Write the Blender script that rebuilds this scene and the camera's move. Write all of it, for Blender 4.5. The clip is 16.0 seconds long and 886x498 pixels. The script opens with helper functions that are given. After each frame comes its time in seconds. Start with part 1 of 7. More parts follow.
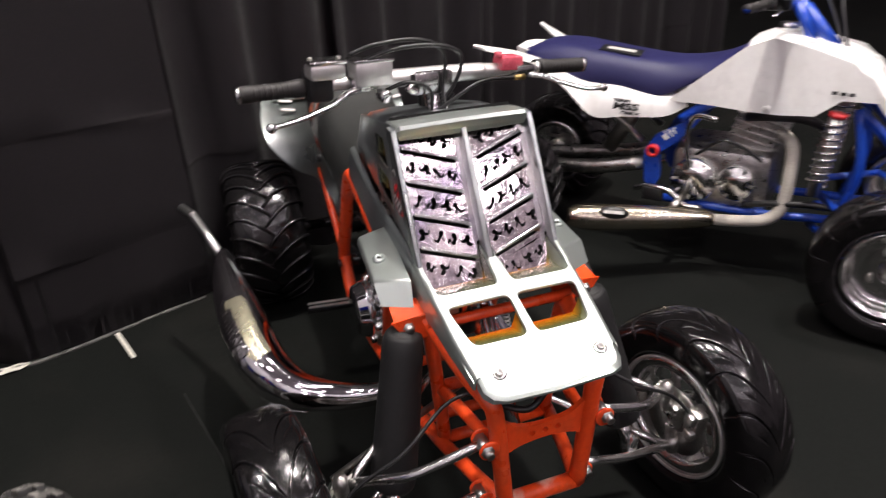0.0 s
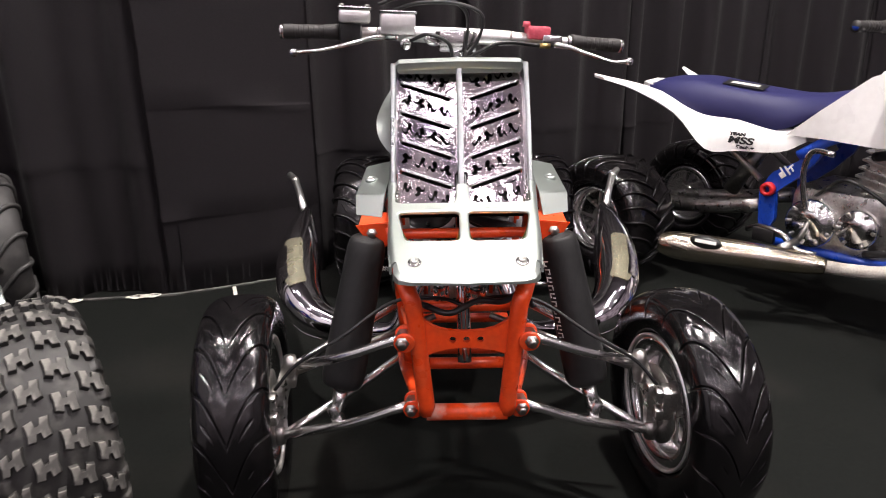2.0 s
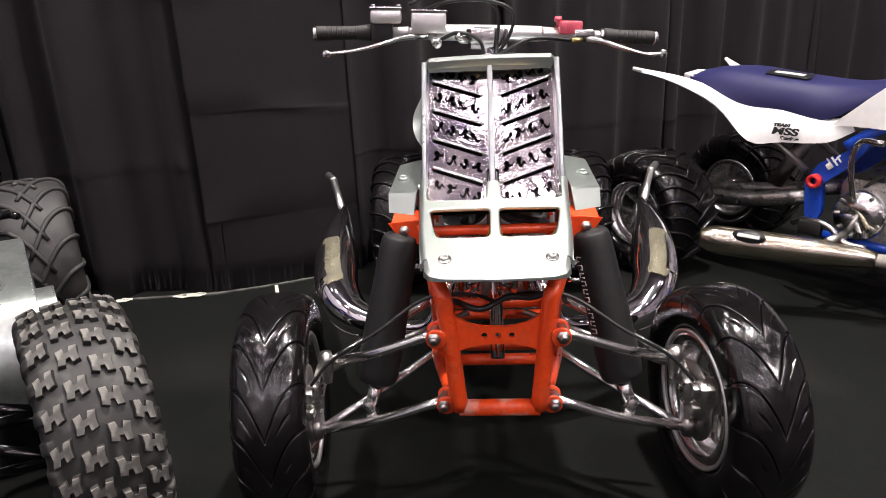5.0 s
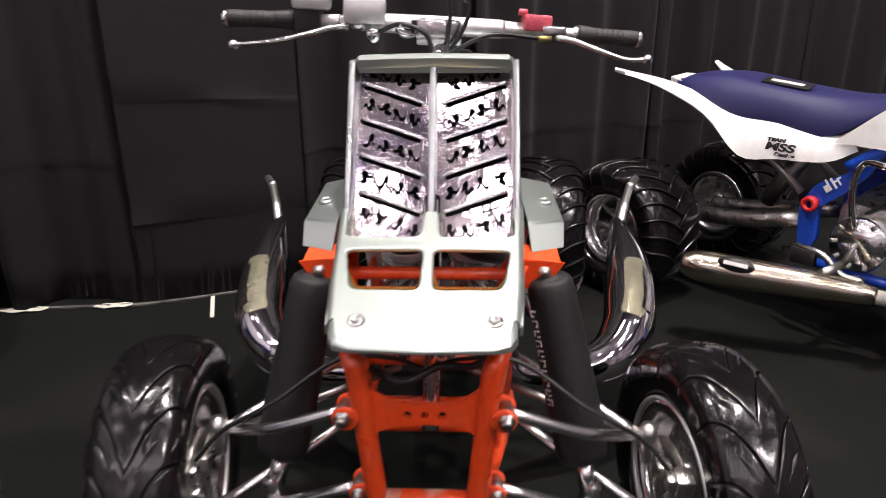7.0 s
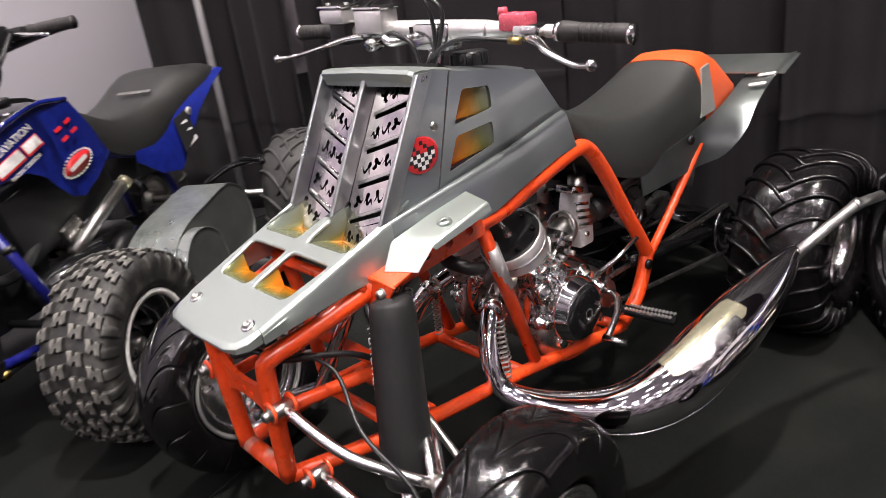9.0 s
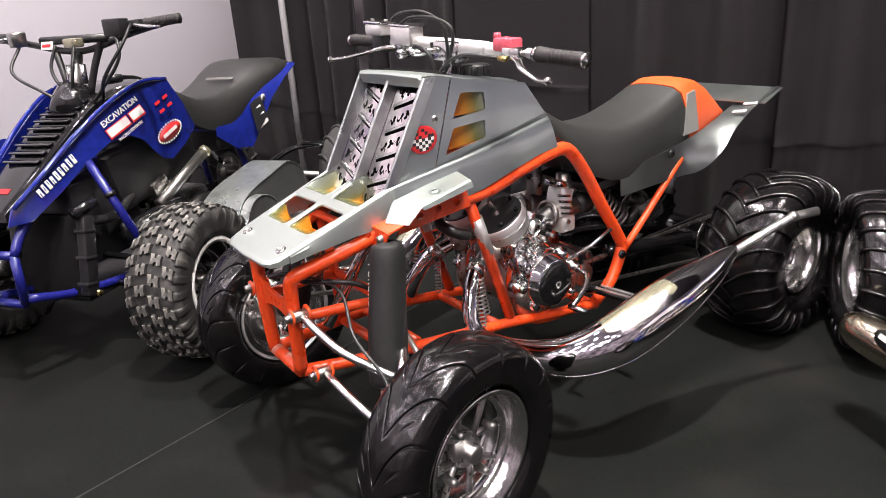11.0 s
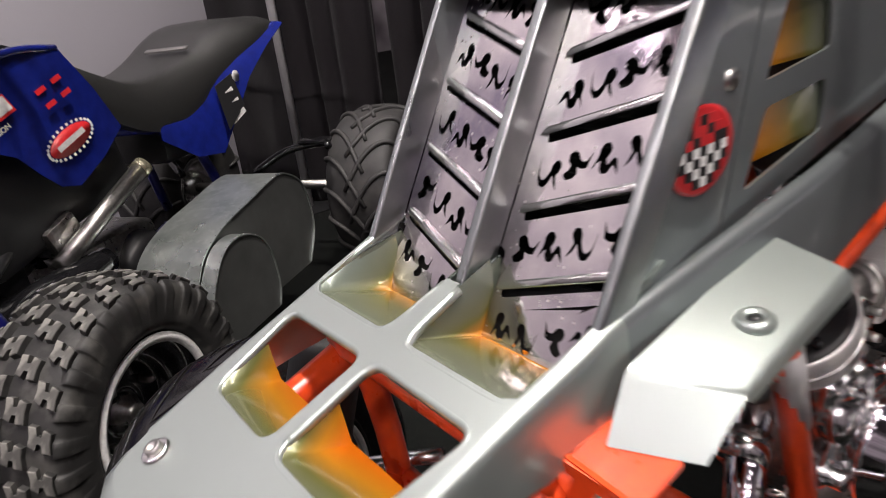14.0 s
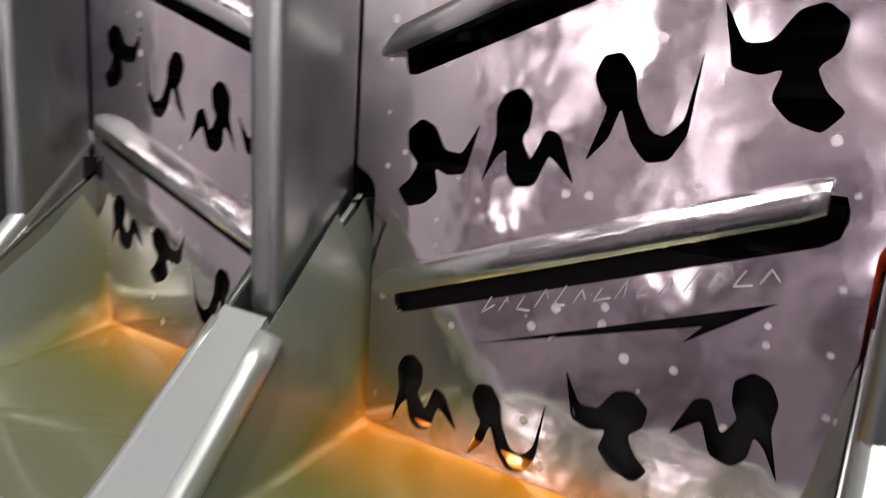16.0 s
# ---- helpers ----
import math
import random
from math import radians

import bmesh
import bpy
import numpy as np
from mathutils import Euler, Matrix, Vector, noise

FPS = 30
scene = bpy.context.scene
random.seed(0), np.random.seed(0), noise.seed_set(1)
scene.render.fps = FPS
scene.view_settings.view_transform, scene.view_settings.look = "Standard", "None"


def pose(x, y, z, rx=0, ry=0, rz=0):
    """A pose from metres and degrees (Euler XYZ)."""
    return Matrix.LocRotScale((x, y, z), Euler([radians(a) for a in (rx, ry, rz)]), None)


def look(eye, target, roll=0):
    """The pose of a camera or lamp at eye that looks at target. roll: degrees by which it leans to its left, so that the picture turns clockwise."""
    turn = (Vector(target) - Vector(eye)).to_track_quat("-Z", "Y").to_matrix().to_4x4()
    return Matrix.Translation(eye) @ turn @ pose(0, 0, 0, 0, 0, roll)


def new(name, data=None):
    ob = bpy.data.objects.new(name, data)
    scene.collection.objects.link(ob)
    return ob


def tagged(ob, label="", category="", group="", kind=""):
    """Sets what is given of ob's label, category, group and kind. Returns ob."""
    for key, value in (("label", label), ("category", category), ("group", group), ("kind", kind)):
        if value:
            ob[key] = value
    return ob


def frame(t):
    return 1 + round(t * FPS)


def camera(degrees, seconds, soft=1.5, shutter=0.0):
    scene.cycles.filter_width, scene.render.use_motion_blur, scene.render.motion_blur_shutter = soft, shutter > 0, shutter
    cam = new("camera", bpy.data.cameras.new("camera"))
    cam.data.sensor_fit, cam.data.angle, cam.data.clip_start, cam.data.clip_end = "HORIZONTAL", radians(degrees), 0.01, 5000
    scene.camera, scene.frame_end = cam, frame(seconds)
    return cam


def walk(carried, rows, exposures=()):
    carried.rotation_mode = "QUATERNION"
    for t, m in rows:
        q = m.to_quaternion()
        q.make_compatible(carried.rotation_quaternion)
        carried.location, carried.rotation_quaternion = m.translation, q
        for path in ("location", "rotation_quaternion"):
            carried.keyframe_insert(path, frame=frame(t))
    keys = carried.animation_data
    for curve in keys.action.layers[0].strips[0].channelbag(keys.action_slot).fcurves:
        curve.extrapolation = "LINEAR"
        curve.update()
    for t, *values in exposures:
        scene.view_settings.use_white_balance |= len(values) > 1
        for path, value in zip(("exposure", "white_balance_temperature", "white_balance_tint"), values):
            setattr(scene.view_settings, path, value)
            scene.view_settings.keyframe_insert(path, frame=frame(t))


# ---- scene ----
cam = camera(66.2, 16.0, 0.8, 0.5)
PATH = [
    (0, (-0.462, -0.92, 1.29), (0.115, 0.775, 0.398), -2.7),
    (0.5, (-0.298, -1.008, 1.214), (-0.109, 0.791, 0.36), -3.5),
    (1, (-0.131, -1.186, 1.152), (-0.24, 0.679, 0.439), -2.9),
    (1.5, (-0.054, -1.271, 1.046), (-0.18, 0.615, 0.391), -1.2),
    (2, (-0.047, -1.211, 1.005), (-0.049, 0.689, 0.38), -0.9),
    (2.5, (-0.054, -1.146, 0.979), (-0.102, 0.749, 0.341), -3.8),
    (3, (-0.053, -1.13, 0.987), (-0.108, 0.753, 0.316), -5.3),
    (3.5, (-0.043, -1.179, 0.995), (-0.129, 0.719, 0.372), -5.9),
    (6, (-0.009, -1.222, 1.005), (-0.124, 0.671, 0.37), -0.4),
    (6.5, (0.007, -1.125, 1.005), (-0.078, 0.765, 0.354), -0.2),
    (7, (0.053, -0.929, 1.009), (-0.023, 0.956, 0.347), -0.4),
    (7.5, (0.221, -0.827, 1.03), (-0.295, 0.991, 0.374), -6.3),
    (8, (0.517, -0.745, 1.018), (-0.515, 0.853, 0.401), -9.4),
    (8.5, (0.765, -0.595, 1.03), (-0.435, 0.835, 0.313), -8.1),
    (9, (1.004, -0.478, 1.062), (-0.414, 0.734, 0.34), -7.7),
    (9.5, (1.207, -0.453, 1.078), (-0.339, 0.604, 0.376), -6.6),
    (9.7, (1.268, -0.48, 1.092), (-0.283, 0.59, 0.42), -5.0),
    (11.8, (1.396, -0.61, 1.058), (-0.145, 0.469, 0.379), -3.5),
    (12, (1.349, -0.584, 1.044), (-0.207, 0.49, 0.392), -2.9),
    (12.5, (1.145, -0.424, 1.052), (-0.482, 0.558, 0.428), -3.0),
    (13, (0.887, -0.319, 1.0), (-0.861, 0.455, 0.412), -2.6),
    (13.5, (0.616, -0.243, 0.962), (-0.941, 0.814, 0.285), -3.9),
    (14, (0.396, -0.159, 0.925), (-1.132, 0.903, 0.193), -7.0),
    (14.5, (0.262, -0.082, 0.866), (-1.213, 0.991, 0.046), -8.0),
    (15, (0.189, -0.026, 0.826), (-1.101, 1.145, -0.157), -7.9),
    (15.5, (0.15, 0.013, 0.808), (-1.053, 1.228, -0.229), -10.7),
    (16, (0.127, 0.055, 0.801), (-0.969, 1.302, -0.314), -15.2),
]
walk(cam, [(t, look(eye, target, roll)) for t, eye, target, roll in PATH],
     [(0.0, -0.32), (0.5, -0.38), (1.0, -0.3), (1.5, -0.08), (2.0, 0.05), (3.5, 0.1), (6.0, 0.08), (6.5, 0.05), (7.0, -0.1), (8.0, -0.3), (8.5, -0.06), (9.0, 0.2), (9.5, 0.35), (10.5, 0.5), (11.8, 0.78), (12.5, 0.48), (13.0, 0.25), (13.5, -0.04), (14.0, -0.33), (14.5, -0.5), (15.0, -0.7), (16.0, -0.75)])

# ---- light ----
world = bpy.data.worlds.new("hall_air")
scene.world = world
world.use_nodes = True
world.node_tree.nodes["Background"].inputs[0].default_value = (0.62, 0.55, 0.66, 1)
world.node_tree.nodes["Background"].inputs[1].default_value = 0.02


def hall_lamp(x, y, z, size, watts, target, colour=(1.0, 0.925, 0.875)):
    data = bpy.data.lights.new("hall_lamp", "AREA")
    data.shape, data.size, data.energy, data.color = "DISK", size, watts, colour
    ob = new("hall_lamp", data)
    ob.matrix_world = look((x, y, z), target)
    return ob


LAMPS = [
    (0.68, 0.30, 5.2, 0.20, 300), (-1.75, 0.45, 5.2, 0.25, 110), (2.4, 0.2, 5.2, 0.25, 130), (0.3, 1.7, 5.4, 0.4, 30),
]
for lx, ly, lz, ls, lw in LAMPS:
    hall_lamp(lx, ly, lz, ls, lw, (lx, ly, 0))
hall_lamp(3.4, -2.4, 4.2, 0.14, 75, (-1.6, 0.0, 0.9))


# ---- materials ----
def material(name, colour, rough=0.5, metal=0.0, colour2=None, scale=30.0, mix=0.5, bump=0.0, bump_scale=200.0,
             rough_var=0.1, coat=0.0, stretch=(1, 1, 1), detail=6.0, spec=0.5, stain=None, stain_scale=5.0, stain_amt=0.5, stain_at=(0.5, 0.72), sheen=0.0):
    m = bpy.data.materials.new(name)
    m.use_nodes = True
    nt = m.node_tree
    b = nt.nodes["Principled BSDF"]
    b.inputs["Metallic"].default_value = metal
    b.inputs["Coat Weight"].default_value = coat
    b.inputs["Coat Roughness"].default_value = 0.06
    b.inputs["Specular IOR Level"].default_value = spec
    b.inputs["Sheen Weight"].default_value = sheen
    tc = nt.nodes.new("ShaderNodeTexCoord")
    mp = nt.nodes.new("ShaderNodeMapping")
    mp.inputs["Scale"].default_value = stretch
    nt.links.new(tc.outputs["Object"], mp.inputs[0])
    n1 = nt.nodes.new("ShaderNodeTexNoise")
    n1.inputs["Scale"].default_value, n1.inputs["Detail"].default_value = scale, detail
    nt.links.new(mp.outputs[0], n1.inputs[0])
    c2 = colour2 or tuple(c * 0.75 for c in colour)
    ramp = nt.nodes.new("ShaderNodeValToRGB")
    ramp.color_ramp.elements[0].position, ramp.color_ramp.elements[1].position = 0.5 - mix * 0.4, 0.5 + mix * 0.4
    ramp.color_ramp.elements[0].color, ramp.color_ramp.elements[1].color = (*c2, 1), (*colour, 1)
    nt.links.new(n1.outputs["Fac"], ramp.inputs[0])
    last = ramp.outputs[0]
    if stain:
        n3 = nt.nodes.new("ShaderNodeTexNoise")
        n3.inputs["Scale"].default_value, n3.inputs["Detail"].default_value = stain_scale, 8
        nt.links.new(tc.outputs["Object"], n3.inputs[0])
        r3 = nt.nodes.new("ShaderNodeValToRGB")
        r3.color_ramp.elements[0].position, r3.color_ramp.elements[1].position = stain_at
        r3.color_ramp.elements[0].color, r3.color_ramp.elements[1].color = (0, 0, 0, 1), (stain_amt,) * 3 + (1,)
        nt.links.new(n3.outputs["Fac"], r3.inputs[0])
        mx = nt.nodes.new("ShaderNodeMix")
        mx.data_type = "RGBA"
        nt.links.new(r3.outputs[0], mx.inputs[0])
        nt.links.new(last, mx.inputs[6])
        mx.inputs[7].default_value = (*stain, 1)
        last = mx.outputs[2]
    nt.links.new(last, b.inputs["Base Color"])
    mr = nt.nodes.new("ShaderNodeMapRange")
    mr.inputs[3].default_value, mr.inputs[4].default_value = max(0.02, rough - rough_var), min(1, rough + rough_var)
    n2 = nt.nodes.new("ShaderNodeTexNoise")
    n2.inputs["Scale"].default_value, n2.inputs["Detail"].default_value = scale * 0.35, 5
    nt.links.new(mp.outputs[0], n2.inputs[0])
    nt.links.new(n2.outputs["Fac"], mr.inputs[0])
    nt.links.new(mr.outputs[0], b.inputs["Roughness"])
    if bump:
        nb = nt.nodes.new("ShaderNodeTexNoise")
        nb.inputs["Scale"].default_value, nb.inputs["Detail"].default_value = bump_scale, 4
        nt.links.new(mp.outputs[0], nb.inputs[0])
        bp = nt.nodes.new("ShaderNodeBump")
        bp.inputs["Strength"].default_value, bp.inputs["Distance"].default_value = bump, 0.002
        nt.links.new(nb.outputs["Fac"], bp.inputs["Height"])
        nt.links.new(bp.outputs[0], b.inputs["Normal"])
    return m


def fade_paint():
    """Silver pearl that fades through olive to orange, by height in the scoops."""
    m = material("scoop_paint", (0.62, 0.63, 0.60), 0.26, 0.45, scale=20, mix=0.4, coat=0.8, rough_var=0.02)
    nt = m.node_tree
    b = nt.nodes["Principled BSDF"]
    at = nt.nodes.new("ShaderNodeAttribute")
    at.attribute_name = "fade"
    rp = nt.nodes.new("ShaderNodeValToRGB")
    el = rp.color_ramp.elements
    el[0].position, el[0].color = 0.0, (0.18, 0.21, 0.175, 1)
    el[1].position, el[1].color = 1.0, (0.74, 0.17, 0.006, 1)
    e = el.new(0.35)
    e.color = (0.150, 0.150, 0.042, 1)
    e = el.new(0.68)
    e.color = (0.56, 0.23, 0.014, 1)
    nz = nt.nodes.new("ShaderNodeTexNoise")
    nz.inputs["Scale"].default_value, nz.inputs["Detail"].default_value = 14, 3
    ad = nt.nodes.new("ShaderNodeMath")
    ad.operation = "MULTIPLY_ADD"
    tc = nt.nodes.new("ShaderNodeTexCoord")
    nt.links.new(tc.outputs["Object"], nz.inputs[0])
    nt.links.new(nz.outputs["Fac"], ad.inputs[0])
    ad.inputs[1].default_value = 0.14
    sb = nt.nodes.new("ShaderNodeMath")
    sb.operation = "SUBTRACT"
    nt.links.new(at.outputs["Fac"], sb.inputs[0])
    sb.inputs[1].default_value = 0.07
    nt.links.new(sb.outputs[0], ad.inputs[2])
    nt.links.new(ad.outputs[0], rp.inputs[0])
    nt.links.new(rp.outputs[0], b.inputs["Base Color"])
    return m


def spotted_plate():
    """Polished plate with water spots, faint waves and dark reflected patches painted in."""
    # colour2: purple blotches standing in for a dark mirrored hall
    m = material("etched_plate", (0.88, 0.80, 0.80), 0.11, 1.0, colour2=(0.33, 0.29, 0.36), scale=12, mix=0.38, rough_var=0.07, bump=1.0, bump_scale=14, stain=(0.62, 0.56, 0.58), stain_scale=60, stain_amt=0.5)
    nt = m.node_tree
    b = nt.nodes["Principled BSDF"]
    tc = nt.nodes.new("ShaderNodeTexCoord")
    vo = nt.nodes.new("ShaderNodeTexVoronoi")
    vo.inputs["Scale"].default_value = 170
    nt.links.new(tc.outputs["Object"], vo.inputs["Vector"])
    sz = nt.nodes.new("ShaderNodeSeparateColor")
    nt.links.new(vo.outputs["Color"], sz.inputs[0])
    lim = nt.nodes.new("ShaderNodeMath")
    lim.operation = "MULTIPLY_ADD"
    lim.inputs[1].default_value, lim.inputs[2].default_value = 0.50, -0.19
    nt.links.new(sz.outputs[0], lim.inputs[0])
    sub = nt.nodes.new("ShaderNodeMath")
    sub.operation = "SUBTRACT"
    nt.links.new(lim.outputs[0], sub.inputs[0])
    nt.links.new(vo.outputs["Distance"], sub.inputs[1])
    spot = nt.nodes.new("ShaderNodeMath")
    spot.operation, spot.use_clamp = "MULTIPLY", True
    spot.inputs[1].default_value = 7.0
    nt.links.new(sub.outputs[0], spot.inputs[0])
    mx = nt.nodes.new("ShaderNodeMix")
    mx.data_type = "RGBA"
    old = b.inputs["Base Color"].links[0].from_socket
    nt.links.new(spot.outputs[0], mx.inputs[0])
    nt.links.new(old, mx.inputs[6])
    mx.inputs[7].default_value = (0.84, 0.80, 0.80, 1)
    nt.links.new(mx.outputs[2], b.inputs["Base Color"])
    ra = nt.nodes.new("ShaderNodeMath")
    ra.operation = "MULTIPLY_ADD"
    ra.inputs[1].default_value = 0.35
    nt.links.new(spot.outputs[0], ra.inputs[0])
    nt.links.new(b.inputs["Roughness"].links[0].from_socket, ra.inputs[2])
    nt.links.new(ra.outputs[0], b.inputs["Roughness"])
    return m


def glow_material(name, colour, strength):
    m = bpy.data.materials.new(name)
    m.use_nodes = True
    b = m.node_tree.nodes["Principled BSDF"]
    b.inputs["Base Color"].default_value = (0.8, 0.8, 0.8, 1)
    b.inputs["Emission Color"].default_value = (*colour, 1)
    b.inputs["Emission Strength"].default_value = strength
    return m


def tyre_rubber(name, base, dust, dust_amt, rough, dust_scale=14, dust_at=(0.5, 0.72), bump=0.10, bump_scale=700):
    m = material(name, base, rough, scale=60, mix=0.6, bump=bump, bump_scale=bump_scale, stain=dust, stain_scale=dust_scale, stain_at=dust_at, stain_amt=dust_amt, rough_var=0.06)
    return m


M = dict(
    floor=material("floor_mat", (0.0062, 0.0070, 0.0062), 0.75, spec=0.12, scale=220, mix=0.8, colour2=(0.0030, 0.0038, 0.0034), bump=0.35, bump_scale=900, stain=(0.0125, 0.0120, 0.0108), stain_scale=2.6, stain_amt=0.7),
    curtain=material("curtain_cloth", (0.0150, 0.0103, 0.0142), 0.85, scale=500, mix=0.9, colour2=(0.009, 0.0075, 0.010), bump=0.4, bump_scale=1400, stain=(0.018, 0.016, 0.020), stain_scale=3, stain_amt=0.4, sheen=0.08),
    seam=material("seam_rubber", (0.011, 0.012, 0.011), 0.6, scale=150, mix=0.8, bump=0.2, stain=(0.006, 0.007, 0.007), stain_scale=9, stain_amt=1.0),
    dimpled=material("stamped_badge", (0.80, 0.78, 0.78), 0.10, 1.0, colour2=(0.55, 0.53, 0.52), scale=90, bump=0.9, bump_scale=90),
    bar_alu=material("satin_aluminium", (0.80, 0.79, 0.78), 0.36, 0.85, colour2=(0.72, 0.71, 0.70), scale=60),
    decal_blue=material("decal_blue", (0.03, 0.06, 0.30), 0.4, scale=100),
    fender_alu=material("fender_aluminium", (0.50, 0.54, 0.53), 0.30, 1.0, colour2=(0.36, 0.40, 0.39), scale=9, rough_var=0.08, bump=0.06, bump_scale=40),
    rib_alu=material("bare_rib_aluminium", (0.50, 0.53, 0.525), 0.29, 1.0, colour2=(0.38, 0.41, 0.405), scale=25, rough_var=0.05, bump=0.03, bump_scale=120),
    pole=material("pole_aluminium", (0.66, 0.65, 0.66), 0.4, 0.35, colour2=(0.58, 0.57, 0.58), scale=30),
    panel=material("panel_cloth", (0.50, 0.48, 0.53), 0.9, scale=300, mix=0.6, colour2=(0.46, 0.44, 0.49), bump=0.2, bump_scale=900),
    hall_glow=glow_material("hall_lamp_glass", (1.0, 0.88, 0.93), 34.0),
    # unseen walls: light and dark patches give the metal uneven reflections
    hall_wall=material("hall_wall_tone", (0.50, 0.46, 0.49), 0.9, scale=0.8, mix=0.35, colour2=(0.08, 0.07, 0.08), detail=3),
    hall=material("hall_grey", (0.09, 0.08, 0.09), 0.9, scale=2, mix=0.8),
    silver=material("silver_paint", (0.46, 0.510, 0.485), 0.33, 0.82, colour2=(0.43, 0.485, 0.455), scale=5, mix=0.9, coat=0.15, rough_var=0.03, detail=2),
    graphite=material("graphite_paint", (0.35, 0.385, 0.39), 0.30, 0.82, colour2=(0.29, 0.32, 0.325), scale=4, mix=0.7, coat=0.5, rough_var=0.03, detail=2),
    scoop=fade_paint(),
    orange=material("orange_powder_coat", (0.80, 0.075, 0.012), 0.30, scale=90, mix=0.5, colour2=(0.70, 0.055, 0.010), coat=0.4, bump=0.08, bump_scale=160, stain=(0.35, 0.12, 0.06), stain_scale=18, stain_amt=0.25),
    orange_chipped=material("orange_chipped", (0.80, 0.075, 0.012), 0.38, scale=90, mix=0.5, stain=(0.62, 0.50, 0.42), stain_scale=22, stain_amt=1.0),
    chrome=material("chrome", (0.78, 0.76, 0.78), 0.06, 1.0, colour2=(0.70, 0.68, 0.70), scale=40, rough_var=0.03),
    alu=material("polished_aluminium", (0.80, 0.79, 0.78), 0.17, 1.0, colour2=(0.66, 0.65, 0.64), scale=60, rough_var=0.09, bump=0.05, bump_scale=300),
    arm_alu=material("polished_arm_alloy", (0.86, 0.85, 0.85), 0.23, 1.0, colour2=(0.74, 0.73, 0.72), scale=60, rough_var=0.07),
    turned_alu=material("turned_aluminium", (0.86, 0.85, 0.84), 0.36, 0.70, colour2=(0.78, 0.77, 0.76), scale=50, rough_var=0.05, stretch=(1, 1, 8)),
    brushed=material("brushed_aluminium", (0.66, 0.66, 0.65), 0.34, 1.0, colour2=(0.55, 0.55, 0.54), scale=80, stretch=(1, 12, 1), rough_var=0.12),
    cast=material("cast_aluminium", (0.66, 0.65, 0.63), 0.30, 1.0, colour2=(0.46, 0.45, 0.44), scale=120, bump=0.25, bump_scale=400, rough_var=0.12, stain=(0.16, 0.13, 0.10), stain_scale=25, stain_amt=0.6),
    sheet=material("galvanised_sheet", (0.52, 0.56, 0.54), 0.32, 0.84, colour2=(0.30, 0.335, 0.32), scale=14, mix=0.6, rough_var=0.14, bump=0.10, bump_scale=60, stain=(0.62, 0.65, 0.63), stain_scale=45, stain_amt=0.5),
    sheet_dark=material("galvanised_end", (0.30, 0.31, 0.30), 0.45, 0.9, colour2=(0.24, 0.25, 0.24), scale=14, rough_var=0.1),
    grille=spotted_plate(),
    steel=material("zinc_steel", (0.50, 0.49, 0.47), 0.35, 1.0, scale=120),
    black=material("black_plastic", (0.012, 0.012, 0.013), 0.4, scale=200, bump=0.1, bump_scale=600),
    gunmetal=material("gunmetal_fin", (0.06, 0.06, 0.062), 0.35, 0.6, scale=90),
    gloss_black=material("gloss_black", (0.008, 0.008, 0.009), 0.15, scale=100, coat=0.5),
    rubber=tyre_rubber("wet_tyre_rubber", (0.0050, 0.0046, 0.0050), (0.016, 0.014, 0.014), 0.35, 0.13, bump=0.10, bump_scale=240),
    rubber_dry=tyre_rubber("dry_tyre_rubber", (0.030, 0.029, 0.029), (0.07, 0.066, 0.062), 0.6, 0.6),
    rubber_dust=tyre_rubber("dusty_tyre_rubber", (0.018, 0.0175, 0.017), (0.085, 0.082, 0.075), 0.8, 0.6, 24, (0.50, 0.74)),
    knob_top=tyre_rubber("worn_knob_rubber", (0.085, 0.082, 0.076), (0.27, 0.26, 0.235), 0.95, 0.75, 30, (0.44, 0.66)),
    cover=material("shock_cover_cloth", (0.008, 0.008, 0.0086), 0.62, scale=300, bump=1.0, bump_scale=26, spec=0.4, stretch=(1, 1, 0.6)),
    grip=material("grip_rubber", (0.018, 0.016, 0.016), 0.6, scale=300, bump=0.3, bump_scale=500),
    seat=material("seat_vinyl", (0.022, 0.023, 0.022), 0.48, scale=500, mix=0.6, bump=0.25, bump_scale=900, colour2=(0.017, 0.018, 0.017)),
    seat_dark=material("worn_black_vinyl", (0.017, 0.017, 0.016), 0.42, scale=500, mix=0.6, bump=0.25, bump_scale=900, colour2=(0.013, 0.013, 0.013)),
    seat_orange=material("seat_orange_vinyl", (0.72, 0.10, 0.02), 0.45, scale=500, bump=0.2, bump_scale=900),
    seat_grey=material("seat_grey_vinyl", (0.20, 0.20, 0.19), 0.5, scale=500, bump=0.2, bump_scale=900),
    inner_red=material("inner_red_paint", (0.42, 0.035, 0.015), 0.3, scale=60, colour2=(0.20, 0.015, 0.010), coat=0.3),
    red=material("red_switch", (0.62, 0.10, 0.14), 0.25, scale=200),
    blue=material("blue_plastic", (0.008, 0.017, 0.19), 0.13, scale=30, colour2=(0.006, 0.011, 0.12), coat=1.0, rough_var=0.06, bump=0.05, bump_scale=25),
    blue_frame=material("blue_powder_coat", (0.010, 0.06, 0.45), 0.3, scale=80, coat=0.3),
    dark_blue=material("dark_blue_tube", (0.010, 0.012, 0.16), 0.3, scale=80, coat=0.3),
    blue_seat=material("navy_seat_vinyl", (0.016, 0.016, 0.085), 0.5, scale=500, bump=0.2, bump_scale=900),
    white=material("white_plastic", (0.85, 0.845, 0.83), 0.3, scale=40, colour2=(0.80, 0.79, 0.78), coat=0.2, stain=(0.55, 0.52, 0.48), stain_scale=8, stain_amt=0.3),
    decal_white=material("decal_white", (0.80, 0.79, 0.78), 0.4, scale=100),
    decal_red=material("decal_red", (0.60, 0.02, 0.025), 0.4, scale=100),
